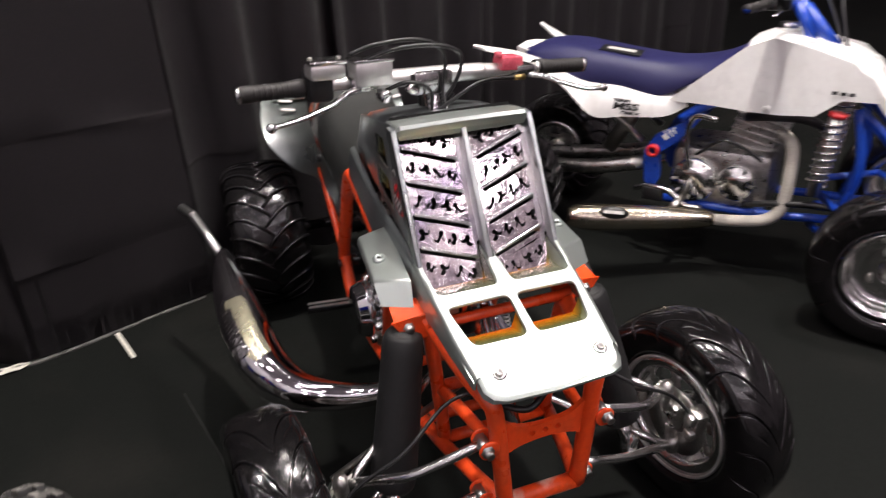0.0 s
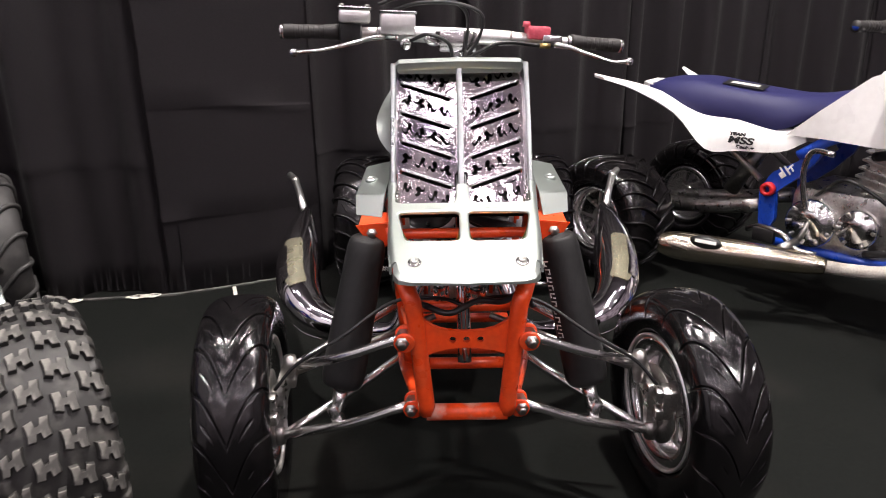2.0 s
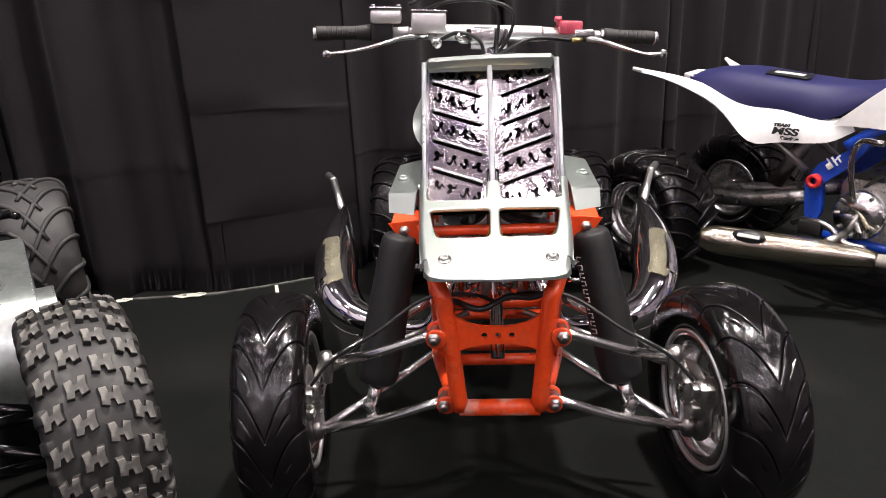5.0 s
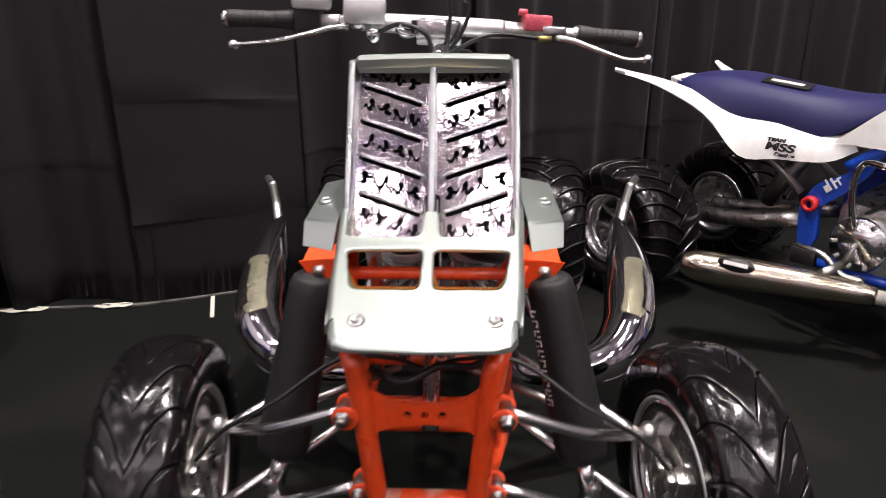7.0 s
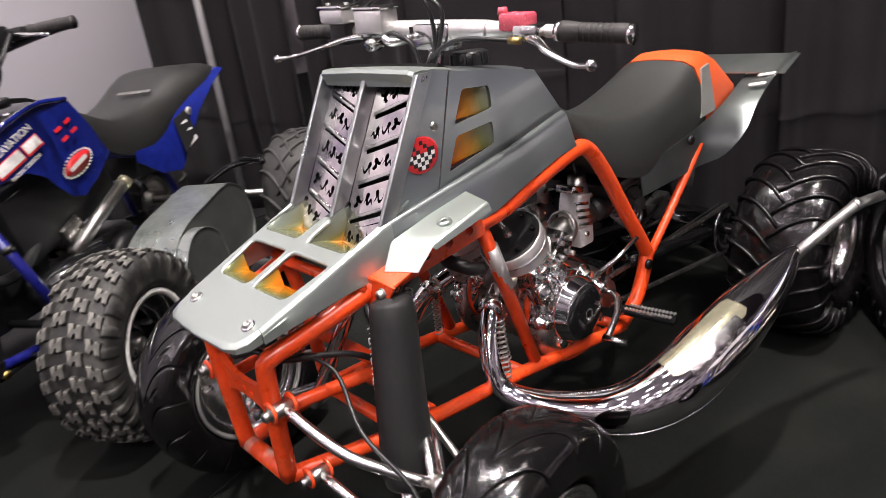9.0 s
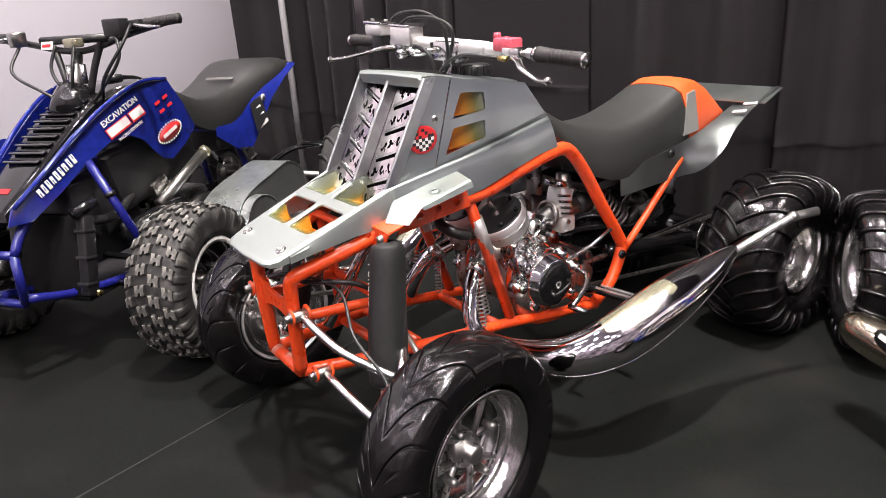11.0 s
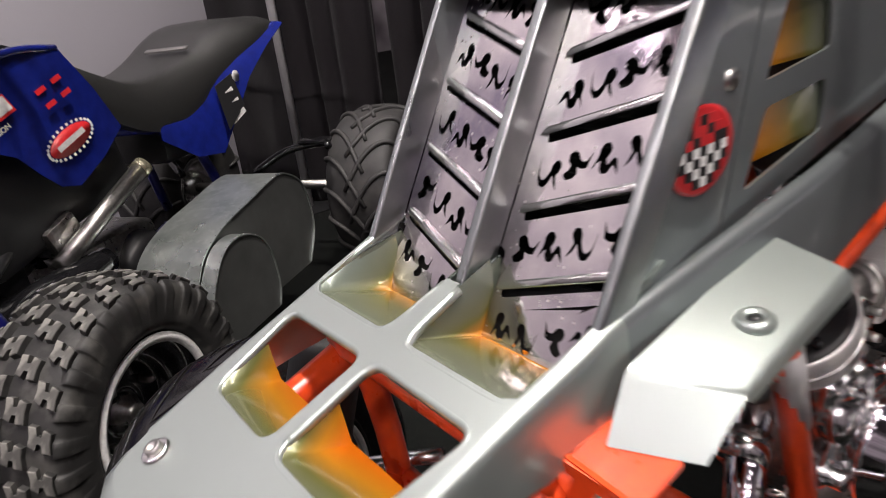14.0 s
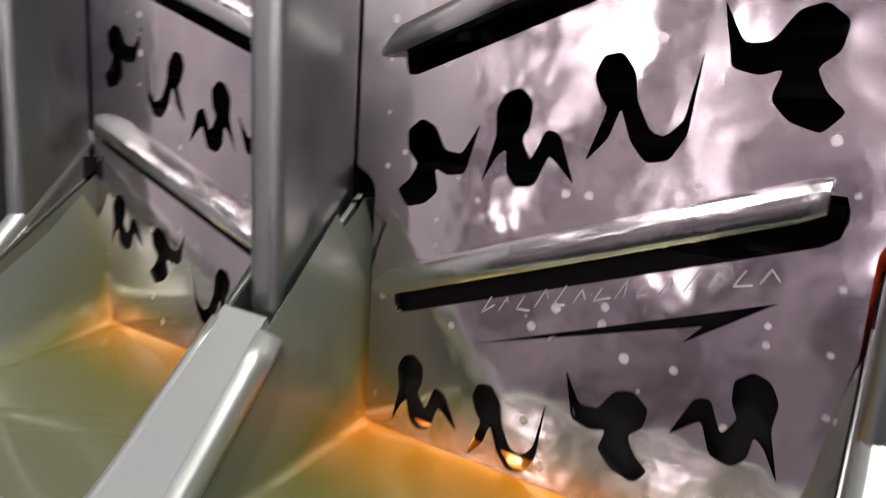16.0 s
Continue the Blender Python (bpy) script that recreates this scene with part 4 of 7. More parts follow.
for s in (1, -1):
    lay = lambda u, v, w, s=s: (s * (upper_x(u, v) + w), u, v)
    pts = [(0.110, 0.685), (0.1255, 0.686), (0.2605, 0.930), (0.300, 0.932), (0.3385, 0.924), (0.277, 0.722), (0.2, 0.705)]
    shroud = part("front_shroud", sheet(pts, [], lay, 0.003), "graphite", atv)
    part("screw", lathe([(0.0, 0.004), (0.006, 0.004), (0.008, 0.001), (0.008, -0.002), (0.0, -0.002)], pose(s * upper_x(0.296, 0.833), 0.287, 0.838, 0, 0, 0 if s > 0 else 180), 12), "steel", shroud)
    pts = [(0.2805, 0.722), (0.342, 0.922), (0.40, 0.912), (0.50, 0.899), (0.572, 0.885), (0.652, 0.787), (0.60, 0.778), (0.45, 0.752)]
    vents = [rounded([(0.366, 0.886), (0.436, 0.880), (0.440, 0.838), (0.337, 0.828)], 0.006, 2), rounded([(0.339, 0.808), (0.436, 0.814), (0.436, 0.771), (0.311, 0.749)], 0.006, 2)]
    tank_side = part("tank_side", sheet(pts, vents, lay, 0.003), "graphite", atv)
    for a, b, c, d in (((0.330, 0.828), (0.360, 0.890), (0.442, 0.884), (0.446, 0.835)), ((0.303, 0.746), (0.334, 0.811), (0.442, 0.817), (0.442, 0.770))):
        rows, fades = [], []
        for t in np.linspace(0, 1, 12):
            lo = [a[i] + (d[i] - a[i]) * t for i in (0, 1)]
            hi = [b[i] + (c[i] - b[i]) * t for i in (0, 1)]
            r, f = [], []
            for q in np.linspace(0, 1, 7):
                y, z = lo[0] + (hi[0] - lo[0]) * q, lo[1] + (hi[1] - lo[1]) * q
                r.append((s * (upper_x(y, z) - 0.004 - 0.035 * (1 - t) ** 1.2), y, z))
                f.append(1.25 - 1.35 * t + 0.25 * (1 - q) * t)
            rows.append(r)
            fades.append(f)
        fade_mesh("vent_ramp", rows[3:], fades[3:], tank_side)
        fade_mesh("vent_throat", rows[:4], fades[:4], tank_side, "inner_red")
    if s < 0:
        crest = [(-0.014, 0.030), (-0.010, 0.024), (-0.004, 0.027), (0.0, 0.033), (0.004, 0.027), (0.010, 0.024), (0.014, 0.030), (0.015, 0.0), (0.010, -0.020), (0.0, -0.030), (-0.010, -0.020), (-0.015, 0.0)]
        cr = part("crest_decal", sheet([(0.272 + 0.20 * v + u * 0.9, 0.868 + v * 0.95) for u, v in crest], [], lambda u, v, w: (-(upper_x(u, v) + 0.0012 + w), u, v), 0.0008), "decal_white", atv, "blue and white crest sticker")
        part("crest_field", sheet([(0.272 + 0.20 * v * 0.85 + u * 0.75, 0.868 + v * 0.82) for u, v in crest], [], lambda u, v, w: (-(upper_x(u, v) + 0.0020 + w), u, v), 0.0006), "decal_blue", cr)
    # oval club badge on the shroud
    m = Matrix.Translation((s * (upper_x(0.2475, 0.797) + 0.0025), 0.2475, 0.797)) @ pose(0, 0, 0, 0, 0, s * 2)
    bad = part("badge", lathe([(0.0, 0.0012), (0.030, 0.0012), (0.033, 0.0006), (0.033, -0.001), (0.0, -0.001)], m @ Matrix.Diagonal((s, 1.20, 0.95, 1)) @ pose(0, 0, 0), 40), "decal_red", atv, "red oval badge with black and white chequers")
    for i in range(-4, 5):
        for j in range(-4, 4):
            y, z = i * 0.0075, j * 0.0075
            yy, zz = y * 1.14, z * 0.95
            if ((abs(y) + 0.003) / 0.0335) ** 2 + ((abs(z) + 0.003) / 0.0315) ** 2 < 0.9:
                if j > 0 and abs(i) < 3:
                    col = "decal_red" if (i + j) % 3 else "decal_black"
                else:
                    col = "decal_white" if (i + j) % 2 else "decal_black"
                part("chequer", box((0.0006, 0.0085, 0.0071), m @ pose(s * 0.0016, yy, zz, 0, 0, 0)), col, bad)

# winged tabs and orange brackets
for s in (1, -1):
    top = [(0.150, 0.325, 0.714), (0.213, 0.322, 0.701), (0.2200, 0.180, 0.675), (0.158, 0.143, 0.680)]
    frt = [(0.2200, 0.180, 0.675), (0.158, 0.143, 0.680), (0.164, 0.115, 0.638), (0.2180, 0.142, 0.638)]
    side = [(0.213, 0.322, 0.701), (0.2200, 0.180, 0.675), (0.2215, 0.184, 0.663), (0.2150, 0.327, 0.684)]
    bm = bmesh.new()
    for quad in (top, frt, side):
        bm.faces.new([bm.verts.new((s * x, y, z)) for x, y, z in quad])
    bmesh.ops.remove_doubles(bm, verts=bm.verts, dist=0.0005)
    bmesh.ops.recalc_face_normals(bm, faces=bm.faces)
    es = [e for e in bm.edges if len(e.link_faces) == 2]
    bmesh.ops.bevel(bm, geom=es, offset=0.006, segments=3, affect="EDGES", profile=0.5)
    bmesh.ops.solidify(bm, geom=bm.faces[:], thickness=0.0025)
    tab = part("wing_tab", bm, "silver", atv)
    m = pose(s * 0.193, 0.2327, 0.6905, 10, 0, 0)
    ws = part("washer", lathe([(0.0, 0.002), (0.005, 0.002), (0.007, 0.0045), (0.011, 0.0040), (0.0135, 0.001), (0.0135, -0.004), (0.0, -0.004)], m @ pose(0, 0, 0, 0, -90, 0), 24), "silver", tab)
    part("screw", lathe([(0.0, 0.0015), (0.005, 0.0015), (0.005, -0.002), (0.0, -0.002)], m @ pose(0, 0, 0.0015, 0, -90, 0), 12), "black", ws)
    br = sheet([(0.150, 0.090), (0.208, 0.094), (0.206, 0.136), (0.150, 0.140)], [], lambda u, v, w, s=s: (s * u, v, 0.634 + (v - 0.094) * 0.22 - (u - 0.146) * 0.10 + w), 0.004)
    fr = sheet([(0.140, 0.590), (0.165, 0.580), (0.190, 0.592), (0.214, 0.628), (0.146, 0.635)], [], lambda u, v, w, s=s: (s * u, 0.096 + w * 1.0 + (0.63 - v) * -0.05, v), 0.004)
    me_tmp = bpy.data.meshes.new("tmp")
    fr.to_mesh(me_tmp)
    fr.free()
    br.from_mesh(me_tmp)
    bpy.data.meshes.remove(me_tmp)
    bmesh.ops.recalc_face_normals(br, faces=br.faces)
    bk = part("shock_bracket", br, "orange", atv)
    part("bolt", lathe([(0.0, 0.010), (0.008, 0.010), (0.009, 0.007), (0.009, 0.0), (0.012, 0.0), (0.012, -0.003), (0.0, -0.003)], pose(s * 0.182, 0.091, 0.611, 0, 0, -90), 6), "steel", bk)

# frame
R1 = 0.018
frame_ob = part("frame", tube([(-0.076, -0.088, 0.312), (0.076, -0.088, 0.312)], 0.016, 16), "orange_chipped", atv, "orange powder-coated tube frame")
def ft(pts, r=R1, smooth=5, mat="orange", name="frame_tube"):
    return part(name, tube(pts, r, 14, smooth), mat, frame_ob)


for s in (1, -1):
    ft([(s * 0.074, -0.09, 0.312), (s * 0.084, -0.093, 0.42), (s * 0.094, -0.094, 0.525), (s * 0.103, -0.085, 0.552), (s * 0.118, -0.03, 0.570), (s * 0.132, 0.06, 0.594), (s * 0.146, 0.2, 0.634)], 0.0160)
    ft([(s * 0.146, 0.2, 0.640), (s * 0.144, 0.40, 0.640), (s * 0.142, 0.55, 0.676), (s * 0.140, 0.665, 0.700), (s * 0.140, 0.715, 0.690), (s * 0.140, 0.775, 0.620), (s * 0.140, 0.85, 0.505), (s * 0.140, 0.930, 0.385), (s * 0.140, 0.935, 0.345), (s * 0.140, 0.895, 0.265), (s * 0.138, 0.83, 0.215)], R1)
    ft([(s * 0.142, 0.365, 0.630), (s * 0.138, 0.40, 0.540), (s * 0.135, 0.492, 0.275)], 0.0145, 0)
    part("coupling", tube([(s * 0.140, 0.387, 0.580), (s * 0.136, 0.425, 0.478)], 0.0165, 14), "bar_alu", frame_ob)
    ft([(s * 0.076, -0.085, 0.312), (s * 0.110, 0.05, 0.305), (s * 0.135, 0.20, 0.295), (s * 0.138, 0.45, 0.265), (s * 0.138, 0.65, 0.232), (s * 0.138, 0.83, 0.205)], 0.0145)
    ft([(s * 0.09, -0.09, 0.45), (s * 0.11, 0.04, 0.446), (s * 0.122, 0.12, 0.44)], 0.012, 3)
    ft([(s * 0.146, 0.10, 0.625), (s * 0.13, 0.115, 0.50), (s * 0.115, 0.12, 0.305)], 0.014, 3)
    ft([(s * 0.138, 0.945, 0.34), (s * 0.138, 1.05, 0.43), (s * 0.140, 1.17, 0.545), (s * 0.135, 1.24, 0.60)], 0.011, 2)
    for y, z in ((-0.09, 0.467), (-0.05, 0.307)):
        xx = 0.098 if z > 0.4 else 0.088
        for dy in (-0.020, 0.018):
            part("pivot_lug", lathe([(0.0, 0.003), (0.017, 0.003), (0.019, 0.0015), (0.019, -0.0015), (0.017, -0.003), (0.0, -0.003)], pose(s * (xx + 0.014), y + dy, z, 0, 0, 90), 20), "orange", frame_ob)
        part("pivot_bolt", lathe([(0.0, 0.012), (0.008, 0.012), (0.009, 0.008), (0.009, 0.0), (0.013, 0.0), (0.013, -0.045), (0.0, -0.045)], pose(s * (xx + 0.018), y - 0.024, z, 0, 0, -90), 6), "steel", frame_ob)
    part("swingarm_bolt", lathe([(0.0, 0.008), (0.012, 0.008), (0.014, 0.004), (0.014, 0.0), (0.0, 0.0)], pose(s * 0.157, 0.918, 0.345, 0, 0, 0 if s > 0 else 180), 8), "gloss_black", frame_ob)
    fp = sheet([(0.135, 0.606), (0.345, 0.628), (0.335, 0.672), (0.17, 0.655)], [[(0.20 + k * 0.052 + 0.010 * math.cos(a), 0.637 + 0.005 * k + 0.009 * math.sin(a)) for a in np.linspace(0, 2 * math.pi, 10, endpoint=False)] for k in range(3)], lambda u, v, w, s=s: (s * (0.176 + w), u, v), 0.003)
    part("frame_gusset", fp, "orange", frame_ob)
for y, z, x in ((0.12, 0.305, 0.115), (0.20, 0.300, 0.12), (0.45, 0.265, 0.138), (0.82, 0.207, 0.138), (0.12, 0.44, 0.12), (0.30, 0.633, 0.14)):
    ft([(-x, y, z), (x, y, z)], 0.013, 0)
ft([(-0.146, 0.085, 0.618), (-0.12, 0.083, 0.6125), (0.12, 0.083, 0.6125), (0.146, 0.085, 0.618)], 0.0105, 0)
pl = spline([(-0.094, 0.540), (-0.080, 0.510), (-0.048, 0.488), (0.0, 0.482), (0.048, 0.488), (0.080, 0.510), (0.094, 0.540)], 3).tolist() + spline([(0.088, 0.425), (0.060, 0.441), (0.030, 0.448), (0.0, 0.450), (-0.030, 0.448), (-0.060, 0.441), (-0.088, 0.425)], 3).tolist()
hl = [[(0.025 * k + 0.006 * math.cos(a), 0.466 + 0.006 * math.sin(a)) for a in np.linspace(0, 2 * math.pi, 14, endpoint=False)] for k in (-1, 0, 1)]
part("cross_plate", sheet(pl, hl, lambda u, v, w: (u, -0.098 - w, v), 0.010), "orange", frame_ob)

# suspension
for s in (1, -1):
    up = part("upper_arm", tube([(s * 0.118, -0.088, 0.467), (s * 0.180, -0.078, 0.441), (s * 0.240, -0.060, 0.414), (s * 0.285, -0.025, 0.388), (s * 0.335, 0.018, 0.360)], 0.0090, 12, 3), "arm_alu", atv)
    part("arm_tube", tube([(s * 0.118, 0.17, 0.44), (s * 0.22, 0.10, 0.405), (s * 0.335, 0.020, 0.362)], 0.0090, 12, 3), "arm_alu", up)
    part("ball_joint", lathe([(0.0, 0.02), (0.012, 0.018), (0.016, 0.0), (0.014, -0.02), (0.008, -0.05), (0.0, -0.05)], pose(s * 0.352, 0.02, 0.36, 0, -90, 0), 16), "steel", up)
    lo = part("lower_arm", tube([(s * 0.106, -0.05, 0.307), (s * 0.235, -0.018, 0.245), (s * 0.375, 0.02, 0.197)], 0.0100, 12, 3), "arm_alu", atv)
    part("arm_tube", tube([(s * 0.118, 0.20, 0.300), (s * 0.24, 0.11, 0.25), (s * 0.375, 0.022, 0.197)], 0.0100, 12, 3), "arm_alu", lo)
    part("shock_mount", box((0.026, 0.034, 0.052), pose(s * 0.264, 0.010, 0.250, 0, s * 20, 0), 0.010), "arm_alu", lo)
    part("ball_joint", lathe([(0.0, 0.02), (0.012, 0.018), (0.015, 0.0), (0.012, -0.02), (0.0, -0.02)], pose(s * 0.388, 0.022, 0.196, 0, -90, 0), 16), "steel", lo)
    part("tie_rod", tube([(s * 0.06, 0.16, 0.40), (s * 0.36, 0.10, 0.30)], 0.007, 10), "steel", atv)
    sh = part("shock_cover", tube([(s * 0.190, 0.100, 0.606), (s * 0.193, 0.098, 0.590), (s * 0.209, 0.080, 0.515), (s * 0.229, 0.058, 0.42), (s * 0.247, 0.040, 0.335), (s * 0.252, 0.034, 0.308), (s * 0.254, 0.032, 0.300)], [0.020, 0.037, 0.040, 0.043, 0.044, 0.040, 0.026], 20, 4), "cover", atv, "black cloth sleeve over the shock absorber")
    part("shock_end", tube([(s * 0.253, 0.032, 0.305), (s * 0.262, 0.012, 0.258)], 0.015, 14), "arm_alu", sh)
    kn = bmesh.new()
    sweep(kn, [(s * 0.352, 0.03, 0.36), (s * 0.385, 0.04, 0.27), (s * 0.388, 0.03, 0.20)], 0.016, 10, 3)
    add_box(kn, (0.030, 0.036, 0.060), pose(s * 0.382, 0.020, 0.280), 0.010)
    knu = part("knuckle", kn, "cast", atv)
    cal = bmesh.new()
    add_box(cal, (0.032, 0.040, 0.070), pose(s * 0.400, -0.026, 0.290, 10, 0, 0), 0.009)
    add_box(cal, (0.018, 0.026, 0.030), pose(s * 0.380, -0.032, 0.308, 10, 0, 0), 0.006)
    add_box(cal, (0.018, 0.026, 0.026), pose(s * 0.380, -0.034, 0.270, 10, 0, 0), 0.006)
    part("brake_caliper", cal, "cast", knu)
    part("brake_disc", lathe([(0.03, 0.002), (0.082, 0.002), (0.082, -0.002), (0.03, -0.002)], pose(s * 0.40, 0.035, 0.25, 0, 0, 8), 40, close=True), "steel", knu)
    part("brake_hose", tube([(s * 0.375, -0.03, 0.33), (s * 0.33, -0.02, 0.38), (s * 0.24, -0.03, 0.44), (s * 0.14, 0.0, 0.50), (s * 0.05, -0.03, 0.52), (s * 0.0, -0.06, 0.515)], 0.0036, 8, 6), "black", atv)
    front = wheel(atv, s * 0.463, 0.07, 0.238, 0.238, 0.142, 0.137, "road", "rubber", s, turn=9.5 if s > 0 else 7.0, crown=0.62, dish=0.05)
    part("rim_lip", lathe([(0.140, 0.0), (0.144, -0.003), (0.147, 0.0), (0.147, 0.006), (0.140, 0.008)], pose(-0.0600, 0, 0), 56, close=True), "bar_alu", front, "bright thin rim lip")
    wheel(atv, s * 0.330, 1.465, 0.249, 0.258, 0.250, 0.108, "paddle", "rubber", s, hub="dish", dish=0.075, crown=0.60)

# seat
def seat_ring(y, zt, zb, ht, hb, lean=0.0):
    k = zt - zb
    pts = [(-hb, zb), (-hb - 0.004, zb + k * 0.25), (-hb * 0.5 - ht * 0.5 - 0.004, zb + k * 0.62), (-ht, zb + k * 0.88), (-ht * 0.75, zb + k * 0.975), (-ht * 0.4, zt), (0, zt + 0.002)]
    pts = pts + [(-x, z) for x, z in pts[-2::-1]]
    return [(x, y + lean * (1 - (z - zb) / max(k, 1e-3)), z) for x, z in pts]


prof = spline([(0.585, 0.880, 0.800, 0.050, 0.085), (0.63, 0.850, 0.745, 0.070, 0.115), (0.69, 0.800, 0.685, 0.085, 0.128), (0.77, 0.755, 0.612, 0.096, 0.134), (0.87, 0.728, 0.572, 0.105, 0.136),
               (0.96, 0.722, 0.570, 0.112, 0.135), (1.06, 0.733, 0.598, 0.116, 0.132), (1.16, 0.763, 0.616, 0.114, 0.132), (1.23, 0.795, 0.628, 0.108, 0.130)], 4)
part("seat", loft([seat_ring(y, a, b, c, d, 0.03) for y, a, b, c, d in prof]), "seat", atv, "worn black vinyl seat", sharp=1.2)
prof2 = spline([(1.235, 0.797, 0.629, 0.109, 0.131), (1.29, 0.812, 0.640, 0.100, 0.128), (1.36, 0.800, 0.655, 0.090, 0.120), (1.42, 0.762, 0.668, 0.082, 0.112), (1.455, 0.715, 0.680, 0.075, 0.100), (1.462, 0.698, 0.684, 0.06, 0.09)], 4)
hump = part("seat_hump", loft([seat_ring(y, a, b, c, d, 0.03) for y, a, b, c, d in prof2]), "seat_orange", atv, "orange vinyl hump at the back of the seat", sharp=1.2)
for s in (1, -1):
    pts = [(1.222, 0.648), (1.258, 0.770), (1.296, 0.778), (1.300, 0.655)]
    part("seat_patch", sheet(pts, [], lambda u, v, w, s=s: (s * (float(np.interp(v, [0.64, 0.70, 0.775], [0.139, 0.136, 0.119])) + w), u, v), 0.006), "seat_grey", hump)
part("frame_cover", box((0.24, 0.62, 0.03), pose(0, 1.14, 0.585, 6, 0, 0), 0.008), "black", atv)

# rear fender sheet with three slots a side
fender = None
for s in (1, -1):
    inner = [(0.132, 0.935, 0.578), (0.136, 1.05, 0.602), (0.138, 1.17, 0.622), (0.136, 1.28, 0.643), (0.130, 1.38, 0.668), (0.120, 1.47, 0.692), (0.110, 1.56, 0.715), (0.10, 1.60, 0.725)]
    outer_e = [(0.140, 0.932, 0.517), (0.146, 1.06, 0.522), (0.150, 1.19, 0.526), (0.178, 1.272, 0.538), (0.208, 1.325, 0.590), (0.212, 1.385, 0.655), (0.214, 1.47, 0.706), (0.230, 1.590, 0.762)]
    if s < 0:
        outer_e = outer_e[:3] + [(0.205, 1.275, 0.535), (0.272, 1.35, 0.598), (0.288, 1.42, 0.660), (0.270, 1.51, 0.716), (0.242, 1.590, 0.762)]
    ii, oo = spline(inner, 4), spline(outer_e, 4)
    secs = []
    for a, b in zip(ii, oo):
        row = []
        for t in np.linspace(0, 1, 9):
            p = a + (b - a) * t
            bulge = 0.018 * math.sin(math.pi * t) * float(np.interp(a[1], [0.93, 1.2, 1.3, 1.6], [0, 0, 1, 0.2]))
            row.append((s * (p[0] + bulge), p[1], p[2] + bulge * 0.6))
        secs.append(row)
    bm = loft(secs, closed=False)
    bmesh.ops.solidify(bm, geom=bm.faces[:], thickness=0.0025)
    fen = part("rear_fender", bm, "fender_alu", atv, "bent aluminium rear fender")
    for k in range(3):
        y = 1.435 + 0.058 * k
        z = float(np.interp(y, [1.42, 1.6], [0.690, 0.742])) + 0.004
        part("slot", box((0.045, 0.014, 0.004), pose(s * 0.19, y, z, 17, s * -8, 0), 0.001), "decal_white", fen)
    part("grommet", lathe([(0.0, 0.004), (0.011, 0.004), (0.013, 0.0), (0.013, -0.004), (0.0, -0.004)], pose(s * 0.147, 1.154, 0.605, 0, 0, 0 if s > 0 else 180), 16), "decal_black", fen)
bm = sheet([(-0.235, 1.50), (0.235, 1.50), (0.240, 1.592), (-0.240, 1.592)], [], lambda u, v, w: (u, v, 0.706 + (v - 1.50) * 0.42 + 0.012 * (abs(u) / 0.24) ** 2 + w), 0.0025)
part("rear_tray", bm, "fender_alu", atv)
part("rear_bracket", tube([(-0.13, 1.24, 0.60), (-0.10, 1.40, 0.64), (0.10, 1.40, 0.64), (0.13, 1.24, 0.60)], 0.010, 10, 3), "orange", atv)

